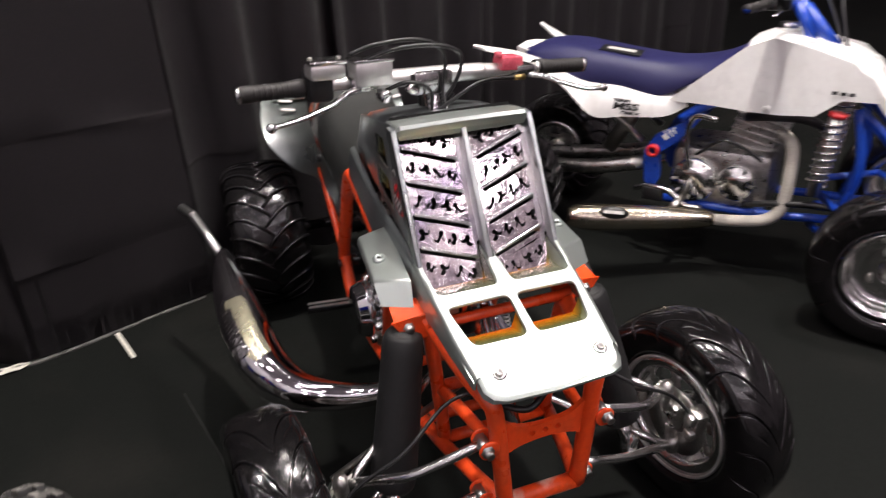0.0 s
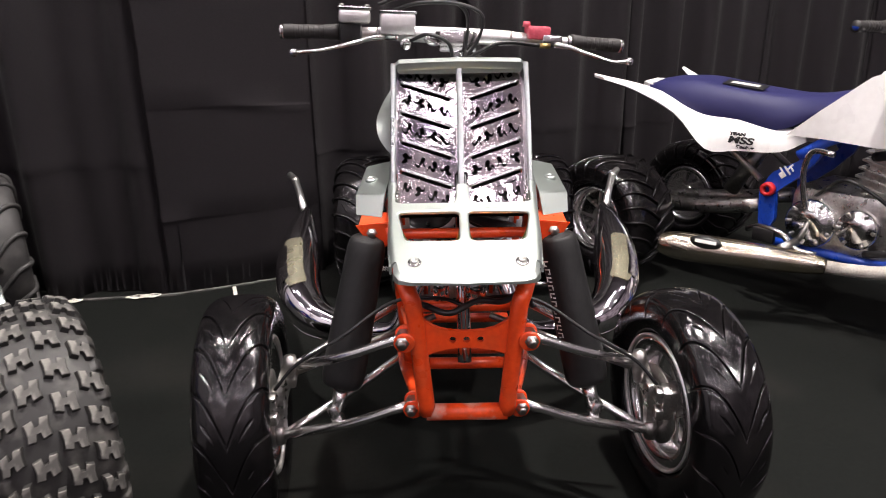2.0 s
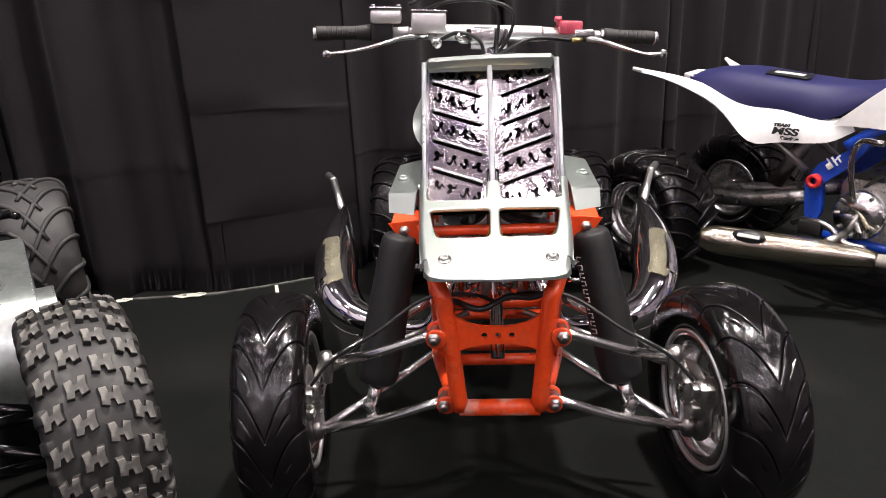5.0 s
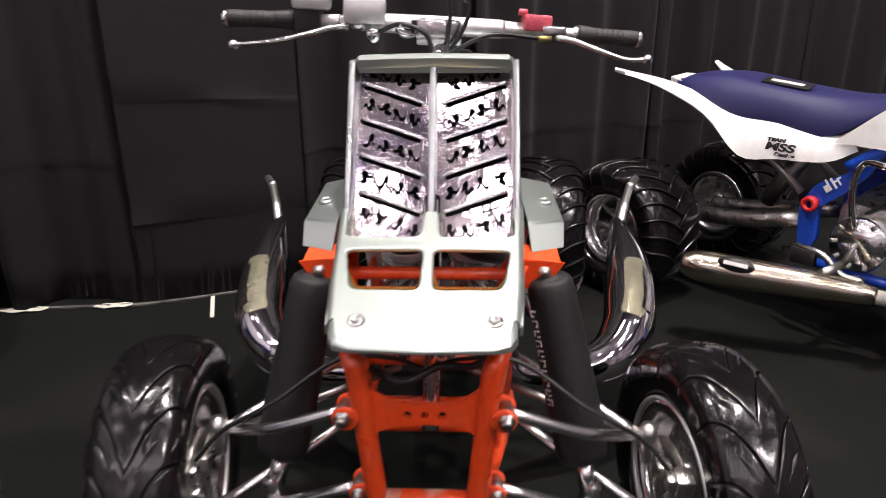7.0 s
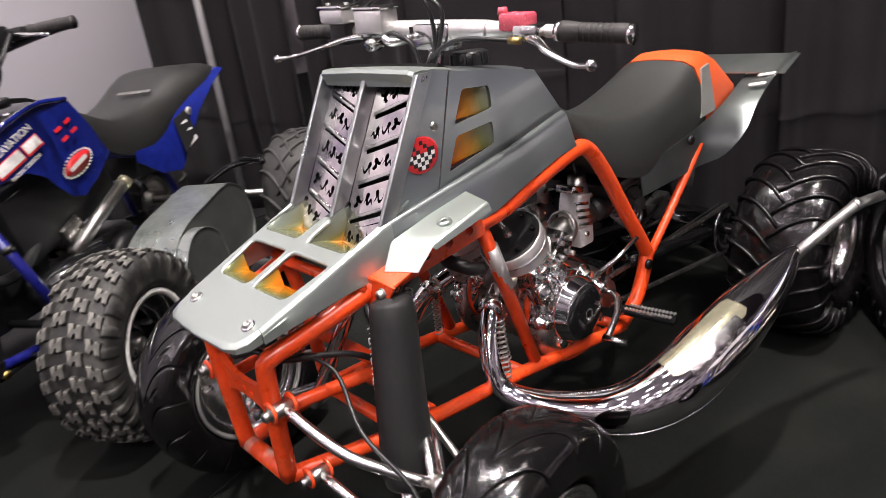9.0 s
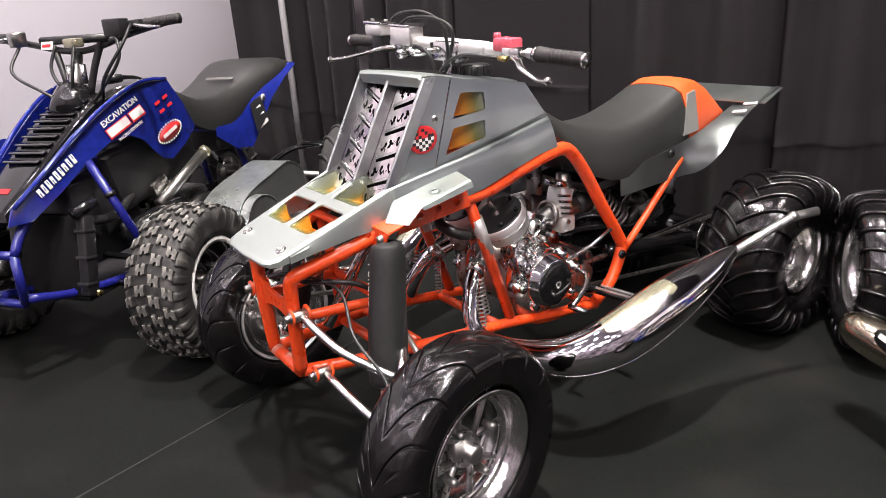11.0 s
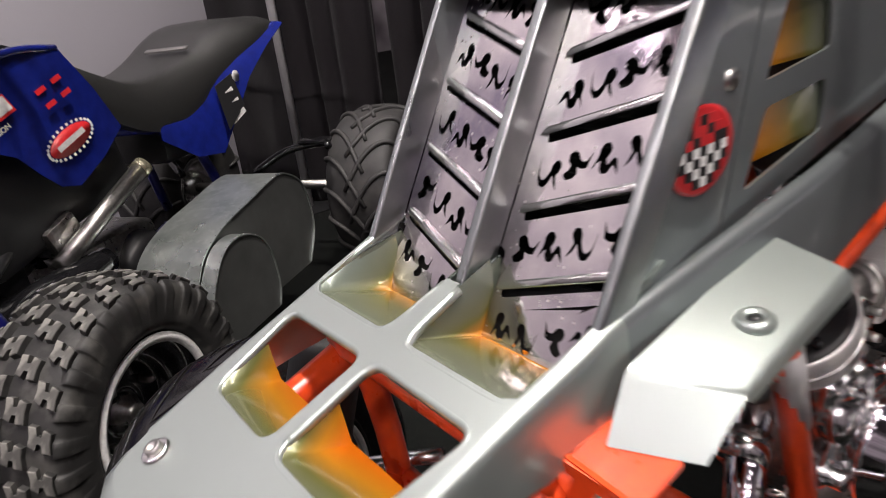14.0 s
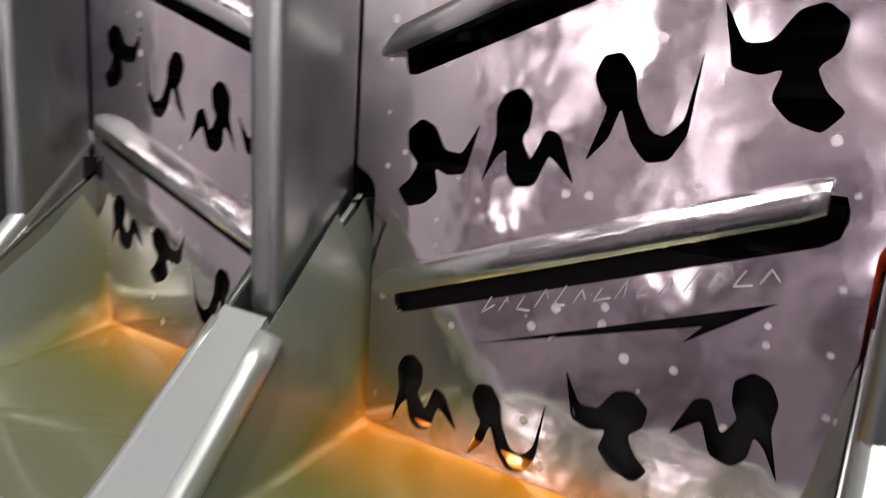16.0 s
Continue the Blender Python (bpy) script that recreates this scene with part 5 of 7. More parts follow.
# expansion chambers
for s in (1, -1):
    path = [(0.070, 0.470, 0.445), (0.100, 0.405, 0.410), (0.132, 0.362, 0.340), (0.160, 0.355, 0.282), (0.215, 0.380, 0.258), (0.300, 0.420, 0.252), (0.386, 0.470, 0.264), (0.440, 0.550, 0.296), (0.463, 0.655, 0.336), (0.477, 0.765, 0.374), (0.486, 0.870, 0.407), (0.488, 0.940, 0.428), (0.492, 0.960, 0.434)]
    rad = [0.021, 0.021, 0.022, 0.024, 0.028, 0.037, 0.051, 0.061, 0.063, 0.055, 0.037, 0.020, 0.013]
    ch = part("expansion_chamber", tube([(s * x, y, z) for x, y, z in path], rad, 28, 6), "chrome", atv, "chromed expansion chamber exhaust pipe")
    part("stinger", tube([(s * 0.492, 0.945, 0.425), (s * 0.525, 1.045, 0.468), (s * 0.551, 1.115, 0.497), (s * 0.553, 1.120, 0.499), (s * 0.583, 1.180, 0.506)], [0.013, 0.0115, 0.0115, 0.0115, 0.0115], 16, 0, closed_ends=True), "brushed", ch)
    part("collar", tube([(s * 0.550, 1.112, 0.496), (s * 0.556, 1.126, 0.501)], 0.0135, 14), "steel", ch)
    # weld seam along the belly and a cream badge plate on its upper side
    fine = spline([(*p, r) for p, r in zip(path, rad)], 8)
    tang = np.gradient(fine[:, :3], axis=0)
    tang /= np.linalg.norm(tang, axis=1)[:, None]
    flat = np.cross(tang, (0, 0, 1.0))
    flat /= np.linalg.norm(flat, axis=1)[:, None]
    high = np.cross(flat, tang)
    part("weld_seam", tube([tuple((fine[k, :3] + fine[k, 3] * (math.cos(-0.75) * flat[k] + math.sin(-0.75) * high[k])) * (s, 1, 1)) for k in range(44, 88)], 0.0022, 6), "alu", ch)
    rows = []
    for k in range(55, 70):
        edge = 0.10 if k in (55, 69) else 0.0
        rows.append([tuple((fine[k, :3] + (fine[k, 3] + 0.0015) * (math.cos(a) * flat[k] + math.sin(a) * high[k])) * (s, 1, 1)) for a in np.linspace(0.92 + edge, 1.85 - edge, 8)])
    bm = loft(rows, closed=False)
    bmesh.ops.solidify(bm, geom=bm.faces[:], thickness=0.001)
    bd = part("pipe_badge", bm, "cream", ch, "cream edged badge plate")
    rows = []
    for k in range(57, 68, 2):
        rows.append([tuple((fine[k, :3] + (fine[k, 3] + 0.0030) * (math.cos(a) * flat[k] + math.sin(a) * high[k])) * (s, 1, 1)) for a in np.linspace(0.66, 1.15, 8)])
    bm = loft(rows, closed=False)
    bmesh.ops.solidify(bm, geom=bm.faces[:], thickness=0.001)
    part("badge_face", bm, "dimpled", bd, "bright stamped badge face")
    for k in range(2):
        a = Vector((s * (0.118 + 0.024 * (1 - 2 * k)), 0.390 + 0.034 * k, 0.42))
        part("pipe_spring", spring(a, a + Vector((s * 0.016, -0.010 + 0.02 * k, -0.13)), 0.0085, 0.0018, 12), "steel", ch)
    part("header_ring", tube([(s * 0.085, 0.435, 0.43), (s * 0.095, 0.407, 0.412)], 0.026, 20), "alu", ch)

# engine
eng = part("engine", box((0.24, 0.24, 0.15), pose(0.0, 0.665, 0.325, -8, 0, 0), 0.03), "cast", atv, "polished two-stroke twin engine")
for s in (1, -1):
    tilt = pose(s * 0.078, 0.572, 0.446, 32, 0, 0) @ pose(0, 0, 0, 0, -90, 0)
    cyl = [(0.0, -0.050), (0.066, -0.050), (0.066, -0.030), (0.054, -0.024), (0.052, 0.006), (0.050, 0.030), (0.056, 0.048), (0.064, 0.056), (0.066, 0.064)]
    cy = part("cylinder", lathe(cyl, tilt, 36), "arm_alu", eng)
    head = [(0.0, 0.062), (0.066, 0.062), (0.068, 0.066), (0.068, 0.082), (0.0715, 0.086), (0.0725, 0.116), (0.070, 0.119), (0.0, 0.119)]
    hd = part("cylinder_head", lathe(head, tilt, 48), "turned_alu", eng, "mirror-polished cylinder head")
    part("head_groove", lathe([(0.0700, 0.0), (0.0732, 0.0), (0.0732, 0.003), (0.0700, 0.003)], tilt @ pose(0.090, 0, 0), 48, close=True), "cast", hd)
    part("head_cap", lathe([(0.0, 0.0), (0.0695, 0.0), (0.0690, 0.003), (0.061, 0.0045), (0.020, 0.0030), (0.0, 0.0030)], tilt @ pose(0.118, 0, 0), 40), "black", eng, "flat black head plate")
    part("spark_plug", lathe([(0.0, 0.0), (0.010, 0.0), (0.010, 0.012), (0.006, 0.014), (0.006, 0.03), (0.009, 0.034), (0.006, 0.04), (0.006, 0.055), (0.0, 0.057)], tilt @ pose(0.116, 0, 0), 12), "alu", eng)
    for k in range(6):
        a = k * math.pi / 3
        part("head_nut", lathe([(0.0, 0.010), (0.006, 0.010), (0.006, 0.0), (0.0, 0.0)], tilt @ pose(0.121, 0.056 * math.cos(a), 0.056 * math.sin(a)), 6), "gloss_black", eng)
    part("exhaust_flange", lathe([(0.0, 0.03), (0.026, 0.03), (0.028, 0.0), (0.036, 0.0), (0.036, -0.012), (0.0, -0.012)], pose(s * 0.070, 0.485, 0.455, 0, -25, -90), 20), "cast", eng)
    part("transfer_boss", tube([(s * 0.125, 0.555, 0.375), (s * 0.128, 0.535, 0.44)], [0.028, 0.020], 14), "alu", eng)
    part("transfer_boss", tube([(s * 0.110, 0.62, 0.375), (s * 0.118, 0.605, 0.45)], [0.030, 0.020], 14), "alu", eng)
    for k in range(6):
        a = k * math.pi / 3 + 0.4
        part("cylinder_stud", lathe([(0.0, 0.030), (0.005, 0.030), (0.006, 0.022), (0.010, 0.020), (0.012, 0.0), (0.013, -0.018), (0.0, -0.018)], tilt @ pose(-0.026, 0.055 * math.cos(a), 0.055 * math.sin(a)), 10), "alu", cy)
    for k, (dy, dz, ry) in enumerate(((-0.040, 0.020, -28), (0.0, 0.012, 0), (0.042, 0.004, 26))):
        part("transfer_port", box((0.030, 0.034, 0.060), pose(s * 0.118, 0.560 + dy * 0.9, 0.435 + dz, 22, s * 14, s * -ry), 0.011), "arm_alu", cy)
    # intake and carburettor
    part("intake", tube([(s * 0.060, 0.63, 0.46), (s * 0.060, 0.70, 0.49), (s * 0.060, 0.735, 0.50)], 0.027, 16, 3), "cast", eng)
    part("carburettor", lathe([(0.0, 0.0), (0.030, 0.0), (0.032, 0.01), (0.032, 0.055), (0.026, 0.06), (0.026, 0.085), (0.0, 0.085)], pose(s * 0.060, 0.735, 0.505, 0, 5, 90), 20), "cast", eng)
    part("slide_body", lathe([(0.0, 0.0), (0.024, 0.0), (0.026, 0.07), (0.022, 0.075), (0.022, 0.095), (0.010, 0.10), (0.0, 0.10)], pose(s * 0.060, 0.775, 0.51, 0, -90, 0), 18), "cast", eng)
    part("float_bowl", box((0.050, 0.056, 0.050), pose(s * 0.066, 0.765, 0.462), 0.008), "turned_alu", eng)
    part("carb_block", box((0.056, 0.052, 0.085), pose(s * 0.070, 0.745, 0.530, -14, 0, 0), 0.007), "turned_alu", eng)
    part("carb_top", box((0.048, 0.046, 0.018), pose(s * 0.070, 0.735, 0.586, -14, 0, 0), 0.004), "alu", eng)
    for k in range(4):
        part("carb_rib", box((0.005, 0.050, 0.008), pose(s * 0.100, 0.748 - 0.004 * k, 0.500 + 0.018 * k, -14, 0, 0), 0.002), "alu", eng)
    part("clamp_ring", lathe([(0.034, 0.0), (0.040, 0.0), (0.040, 0.012), (0.034, 0.012)], pose(s * 0.064, 0.700, 0.500, 0, 12, 90), 28, close=True), "steel", eng)
    part("throttle_cable", tube([(s * 0.060, 0.775, 0.61), (s * 0.055, 0.76, 0.66), (s * 0.04, 0.70, 0.70)], 0.004, 8, 4), "black", eng)
    part("airbox_boot", tube([(s * 0.060, 0.82, 0.505), (s * 0.060, 0.87, 0.50)], 0.032, 16), "black", eng)
    part("crankcase_half", lathe([(0.0, 0.04), (0.055, 0.04), (0.085, 0.025), (0.090, 0.0), (0.0, 0.0)], pose(s * 0.105, 0.60, 0.315, 0, 0, 0 if s > 0 else 180), 32), "cast", eng)
    drum = pose(s * 0.080, 0.618, 0.350, 0, 0, 0 if s > 0 else 180)
    cover = part("clutch_cover", lathe([(0.0, 0.104), (0.064, 0.104), (0.067, 0.101), (0.075, 0.080), (0.077, 0.078), (0.077, 0.068), (0.074, 0.066), (0.074, 0.058), (0.082, 0.054), (0.084, 0.048), (0.084, 0.036), (0.088, 0.030), (0.090, 0.0), (0.0, 0.0)], drum, 48), "chrome", eng, "chromed tapered clutch cover with a black end")
    part("cover_window", lathe([(0.0, 0.008), (0.020, 0.008), (0.048, 0.005), (0.0625, 0.0), (0.0625, -0.004), (0.0, -0.004)], drum @ pose(0.105, 0, 0), 36), "gloss_black", cover, "black domed end of the clutch cover")
    part("cover_band", lathe([(0.0, 0.0), (0.094, 0.0), (0.094, 0.010), (0.089, 0.012), (0.0, 0.012)], drum @ pose(0.004, 0, 0), 40), "orange", cover, "orange ring round the clutch cover")
    for k in range(6):
        a = k * math.pi / 3 + 0.3
        part("cover_bolt", lathe([(0.0, 0.012), (0.005, 0.012), (0.006, 0.0), (0.0, 0.0)], drum @ pose(0.026, 0.088 * math.cos(a), 0.088 * math.sin(a)), 8), "steel", cover)
    for k in range(9):
        a = math.radians(40 * k)
        part("cover_fin", box((0.026, 0.016, 0.006), drum @ pose(0.042, 0, 0, math.degrees(a), 0, 0) @ pose(0, 0, 0.0840), 0.002), "alu", cover)
for s in (1, -1):
    for y, z, r, l in ((0.530, 0.345, 0.020, 0.045), (0.572, 0.285, 0.024, 0.050), (0.630, 0.395, 0.022, 0.035), (0.700, 0.392, 0.026, 0.030), (0.745, 0.345, 0.022, 0.040), (0.735, 0.270, 0.018, 0.035)):
        part("engine_boss", lathe([(0.0, l), (r * 0.55, l), (r * 0.62, l - 0.004), (r * 0.62, l * 0.6), (r, l * 0.5), (r, 0.0), (0.0, 0.0)], pose(s * 0.108, y, z, 0, 0, 0 if s > 0 else 180), 12), "alu", eng)
    for k in range(5):
        part("case_rib", box((0.008, 0.012, 0.075), pose(s * 0.126, 0.530 + 0.022 * k, 0.372 - 0.008 * k, -24, 0, 0), 0.002), "alu", eng)
    part("reed_cage", box((0.075, 0.055, 0.070), pose(s * 0.062, 0.665, 0.470, -32, 0, 0), 0.006), "alu", eng)
    for k in range(4):
        part("cage_bolt", lathe([(0.0, 0.012), (0.006, 0.012), (0.007, 0.0), (0.0, 0.0)], pose(s * 0.100, 0.648 + 0.034 * (k % 2), 0.452 + 0.036 * (k // 2), 0, 0, 0 if s > 0 else 180), 8), "steel", eng)
    for k in range(3):
        part("carb_screw", lathe([(0.0, 0.010), (0.007, 0.010), (0.008, 0.0), (0.0, 0.0)], pose(s * 0.086, 0.760 + 0.012 * k, 0.47 + 0.045 * k, 0, 0, 0 if s > 0 else 180), 8), "brass" if k == 1 else "alu", eng)
part("engine_guard", tube([(0.118, 0.56, 0.245), (0.132, 0.60, 0.225), (0.132, 0.70, 0.215), (0.12, 0.75, 0.225)], 0.010, 10, 3), "orange", eng)
part("coil", box((0.05, 0.06, 0.045), pose(0.02, 0.62, 0.60), 0.006), "black", eng)
part("coolant_hose", tube([(0.02, 0.36, 0.575), (0.07, 0.33, 0.560), (0.115, 0.345, 0.545), (0.125, 0.375, 0.535)], 0.014, 14, 5), "black", eng)
part("crank_web", box((0.20, 0.16, 0.10), pose(0, 0.80, 0.31, 0, 0, 0), 0.03), "gloss_black", eng)
part("drive_sprocket", lathe([(0.0, 0.006), (0.036, 0.006), (0.036, 0.0), (0.0, 0.0)], pose(0.10, 0.815, 0.292), 18), "steel", atv)
lev = part("shift_lever", tube([(0.130, 0.755, 0.335), (0.175, 0.750, 0.330), (0.205, 0.705, 0.310), (0.222, 0.640, 0.285)], [0.009, 0.009, 0.0075, 0.0075], 10, 3), "alu", atv)
part("lever_peg", tube([(0.215, 0.636, 0.286), (0.268, 0.646, 0.281)], 0.0085, 12), "alu", lev)
part("kick_rod", tube([(0.12, 0.74, 0.37), (0.145, 0.80, 0.40), (0.165, 0.86, 0.44)], 0.006, 10), "alu", atv)
for s in (1, -1):
    peg = part("foot_peg", tube([(s * 0.135, 0.800, 0.262), (s * 0.165, 0.806, 0.266), (s * 0.285, 0.822, 0.262)], [0.016, 0.013, 0.011], 12), "gloss_black", atv, "black foot peg with steel teeth")
    for side_y in (-0.011, 0.011):
        for k in range(13):
            part("tooth", box((0.006, 0.003, 0.008), pose(s * (0.170 + 0.009 * k), 0.808 + 0.0012 * k + side_y, 0.276, 0, 45, 0)), "bar_alu", peg)
for k in range(3):
    part("water_pipe", tube([(0.128, 0.585 + 0.03 * k, 0.43 - 0.012 * k), (0.138, 0.60 + 0.03 * k, 0.40 - 0.012 * k), (0.130, 0.61 + 0.03 * k, 0.37)], 0.011, 12, 3), "chrome", eng)
# drive chain, link by link along two runs
chain = part("chain", box((0.004, 0.58, 0.003), pose(0.10, 1.117, 0.337, 1.4, 0, 0)), "steel", atv)
for run in (0, 1):
    a, b = ((0.10, 0.815, 0.330), (0.10, 1.465, 0.325)) if run == 0 else ((0.10, 0.815, 0.255), (0.10, 1.465, 0.172))
    for k in range(37):
        t = (k + 0.5) / 37
        p = [a[i] + (b[i] - a[i]) * t for i in range(3)]
        bm = bmesh.new()
        add_box(bm, (0.012, 0.013, 0.010), pose(*p, 1.4 if run == 0 else -5.6, 0, 0), 0.002)
        part("link", bm, "steel", chain)
part("rear_sprocket", lathe([(0.02, 0.003), (0.078, 0.003), (0.082, 0.0), (0.078, -0.003), (0.02, -0.003)], pose(0.10, 1.465, 0.247), 40, close=True), "alu", atv)
for s in (1, -1):
    part("swingarm_tube", tube([(s * 0.10, 0.92, 0.34), (s * 0.105, 1.15, 0.305), (s * 0.07, 1.44, 0.25)], 0.020, 12, 4), "gloss_black", atv)
    part("rear_hub", lathe([(0.0, 0.03), (0.05, 0.03), (0.055, 0.0), (0.0, 0.0)], pose(s * 0.205, 1.465, 0.247, 0, 0, 0 if s > 0 else 180), 20), "steel", atv)
part("rear_axle", rod((-0.30, 1.465, 0.247), (0.30, 1.465, 0.247), 0.018, 16), "gloss_black", atv)
part("axle_carrier", lathe([(0.0, 0.09), (0.052, 0.09), (0.055, 0.08), (0.055, -0.08), (0.052, -0.09), (0.0, -0.09)], pose(0, 1.465, 0.247), 28), "gloss_black", atv)
part("rear_shock", tube([(0.0, 0.96, 0.50), (0.0, 1.08, 0.40)], 0.024, 16), "gloss_black", atv)
part("rear_spring", spring((0.0, 0.955, 0.505), (0.0, 1.10, 0.385), 0.032, 0.0055, 8, 8), "steel", atv)
part("rear_caliper", box((0.05, 0.08, 0.06), pose(-0.06, 1.34, 0.34, 20, 0, 0), 0.01), "cast", atv)
part("rear_reservoir", tube([(0.115, 1.18, 0.47), (0.115, 1.20, 0.54)], 0.02, 14), "cast", atv)
part("rear_hose", tube([(0.115, 1.18, 0.47), (0.09, 1.14, 0.40), (0.03, 1.10, 0.36), (-0.05, 1.33, 0.35)], 0.005, 8, 6), "black", atv)

# handlebar, levers and controls
GL, GR = Vector((-0.399, 0.393, 0.998)), Vector((0.398, 0.499, 0.951))
BD = (GR - GL).normalized()
BN = Vector((0, 0, 1)).cross(BD).normalized()          # to the rear
BU = BD.cross(BN).normalized()


def on_bar(t, back=0.0, up=0.0):
    arch = 0.018 * math.sin(math.pi * t) ** 0.8
    return GL + (GR - GL) * t + BN * (back) + BU * (up + arch * 0.4)


bar = part("handlebar", tube([on_bar(t) for t in (0.02, 0.17, 0.25, 0.34, 0.36, 0.5, 0.64, 0.66, 0.75, 0.83, 0.98)], [0.011, 0.011, 0.0125, 0.0165, 0.0180, 0.0185, 0.0180, 0.0165, 0.0125, 0.011, 0.011], 18, 4), "bar_alu", atv, "fat satin aluminium handlebar")
for t0, t1, end in ((0.006, 0.165, 0), (0.994, 0.840, 1)):
    rr = [0.0155, 0.0165, 0.0150, 0.0150, 0.0150, 0.0150, 0.0175, 0.0180]
    gr = part("grip", tube([on_bar(t0 + (t1 - t0) * k / 7) for k in range(8)], rr, 20, 3), "grip", bar, "dark ribbed rubber grip")
    for k in range(9):
        t = t0 + (t1 - t0) * (0.12 + 0.085 * k)
        a, b = on_bar(t), on_bar(t + 0.004)
        part("grip_rib", tube([a, b], 0.0162, 18), "grip", gr)
    part("bar_end", tube([on_bar(t0 - (0.006 if end == 0 else -0.006)), on_bar(t0 + (0.004 if end == 0 else -0.004))], 0.0165, 18), "alu", gr)
    part("grip_collar", tube([on_bar(t1), on_bar(t1 + (0.012 if end == 0 else -0.012))], 0.017, 18), "alu", gr)
for t, tip, pts in ((0.285, Vector((-0.352, 0.295, 0.955)), (0.20, 0.12)), (0.785, Vector((0.390, 0.392, 0.921)), (0.86, 0.93))):
    a = on_bar(t, -0.03, -0.008)
    q = tip - on_bar(0.08 if t < 0.5 else 0.985)
    mid1 = on_bar(pts[0], -0.075, -0.022)
    mid2 = on_bar(pts[1], -0.092, -0.036)
    lv = part("lever", tube([a, on_bar((t + pts[0]) / 2, -0.052, -0.012), mid1, mid2, tip], [0.011, 0.0085, 0.0075, 0.0065, 0.0065], 14, 5, squash=0.7), "alu", bar, "polished aluminium hand lever")
    bm = bmesh.new()
    bmesh.ops.create_uvsphere(bm, u_segments=14, v_segments=8, radius=0.0095, matrix=Matrix.Translation(tip))
    part("lever_ball", bm, "alu", lv)
    basis = Matrix((BD, BN, BU)).transposed().to_4x4()
    part("perch", box((0.05, 0.050, 0.028), Matrix.Translation(on_bar(t + (0.012 if t < 0.5 else -0.012), -0.012, 0.0)) @ basis, 0.007), "alu", bar)
basis = Matrix((BD, BN, BU)).transposed().to_4x4()
mc = part("brake_reservoir", box((0.070, 0.050, 0.030), Matrix.Translation(on_bar(0.205, -0.030, 0.034)) @ basis, 0.008), "bar_alu", bar, "cast aluminium brake fluid reservoir")
part("reservoir_lid", box((0.074, 0.054, 0.008), Matrix.Translation(on_bar(0.205, -0.030, 0.052)) @ basis, 0.004), "alu", mc)
for dx in (-0.028, 0.028):
    part("lid_screw", lathe([(0.0, 0.004), (0.005, 0.004), (0.005, 0.0), (0.0, 0.0)], Matrix.Translation(on_bar(0.205, -0.030, 0.056) + BD * dx) @ basis @ pose(0, 0, 0, 0, -90, 0), 10), "steel", mc)
part("throttle_case", box((0.05, 0.060, 0.060), Matrix.Translation(on_bar(0.195, -0.005, 0.004)) @ basis, 0.010), "black", bar)
r2 = part("master_cylinder", box((0.078, 0.050, 0.046), Matrix.Translation(on_bar(0.325, -0.020, 0.020)) @ basis, 0.005), "bar_alu", bar, "square aluminium fluid reservoir")
part("reservoir_lid", box((0.082, 0.054, 0.006), Matrix.Translation(on_bar(0.325, -0.020, 0.046)) @ basis, 0.002), "alu", r2)
part("pivot_bolt", lathe([(0.0, 0.03), (0.011, 0.03), (0.013, 0.024), (0.013, 0.0), (0.0, 0.0)], Matrix.Translation(on_bar(0.345, -0.035, -0.022)) @ basis @ pose(0, 0, 0, 0, 0, -90), 16), "alu", bar)
ks = part("kill_switch", box((0.055, 0.045, 0.030), Matrix.Translation(on_bar(0.735, -0.006, 0.016)) @ basis, 0.006), "red", bar, "red engine stop switch")
part("switch_knob", lathe([(0.0, 0.012), (0.008, 0.012), (0.010, 0.0), (0.0, 0.0)], Matrix.Translation(on_bar(0.70, -0.010, 0.028)) @ basis @ pose(0, 0, 0, 0, -90, 0), 12), "red", ks)
part("clamp", box((0.09, 0.045, 0.05), Matrix.Translation(on_bar(0.5, 0.0, -0.012)) @ basis, 0.008), "alu", bar)
for k, w in enumerate((0.010, 0.014, 0.010)):
    part("bar_mark", box((w, 0.001, 0.016), Matrix.Translation(on_bar(0.44 + 0.022 * k, -0.0192, 0.0)) @ basis), "decal_black", bar)
part("steering_stem", tube([on_bar(0.5, 0.0, -0.02), Vector((0.0, 0.43, 0.92)), Vector((0.0, 0.40, 0.85))], 0.016, 14), "chrome", atv)
part("thumb_lever", tube([on_bar(0.455, -0.02, -0.01), on_bar(0.42, -0.06, -0.016), on_bar(0.40, -0.065, -0.005)], [0.008, 0.009, 0.008], 10, 4), "alu", bar)
for pts in ([on_bar(0.30, -0.03, 0.045), on_bar(0.38, -0.045, 0.066), on_bar(0.49, -0.05, 0.068), on_bar(0.56, -0.045, 0.045), on_bar(0.55, -0.04, -0.01), on_bar(0.50, -0.03, -0.07), Vector((0.0, 0.36, 0.90))],
            [on_bar(0.27, -0.03, 0.06), on_bar(0.33, -0.04, 0.076), on_bar(0.44, -0.045, 0.080), on_bar(0.515, -0.04, 0.05), on_bar(0.52, -0.03, -0.03), Vector((0.015, 0.37, 0.90))],
            [on_bar(0.74, -0.035, -0.012), on_bar(0.62, -0.055, -0.010), on_bar(0.54, -0.055, -0.04), on_bar(0.48, -0.04, -0.08), Vector((-0.01, 0.35, 0.905))],
            [on_bar(0.36, -0.03, -0.015), on_bar(0.41, -0.05, 0.0), on_bar(0.47, -0.05, -0.02), on_bar(0.485, -0.035, -0.08)]):
    part("control_cable", tube(pts, 0.0042, 8, 8), "black", bar)
part("cable_end", tube([on_bar(0.765, -0.038, -0.012), on_bar(0.735, -0.036, -0.012)], 0.006, 10), "brass", bar)

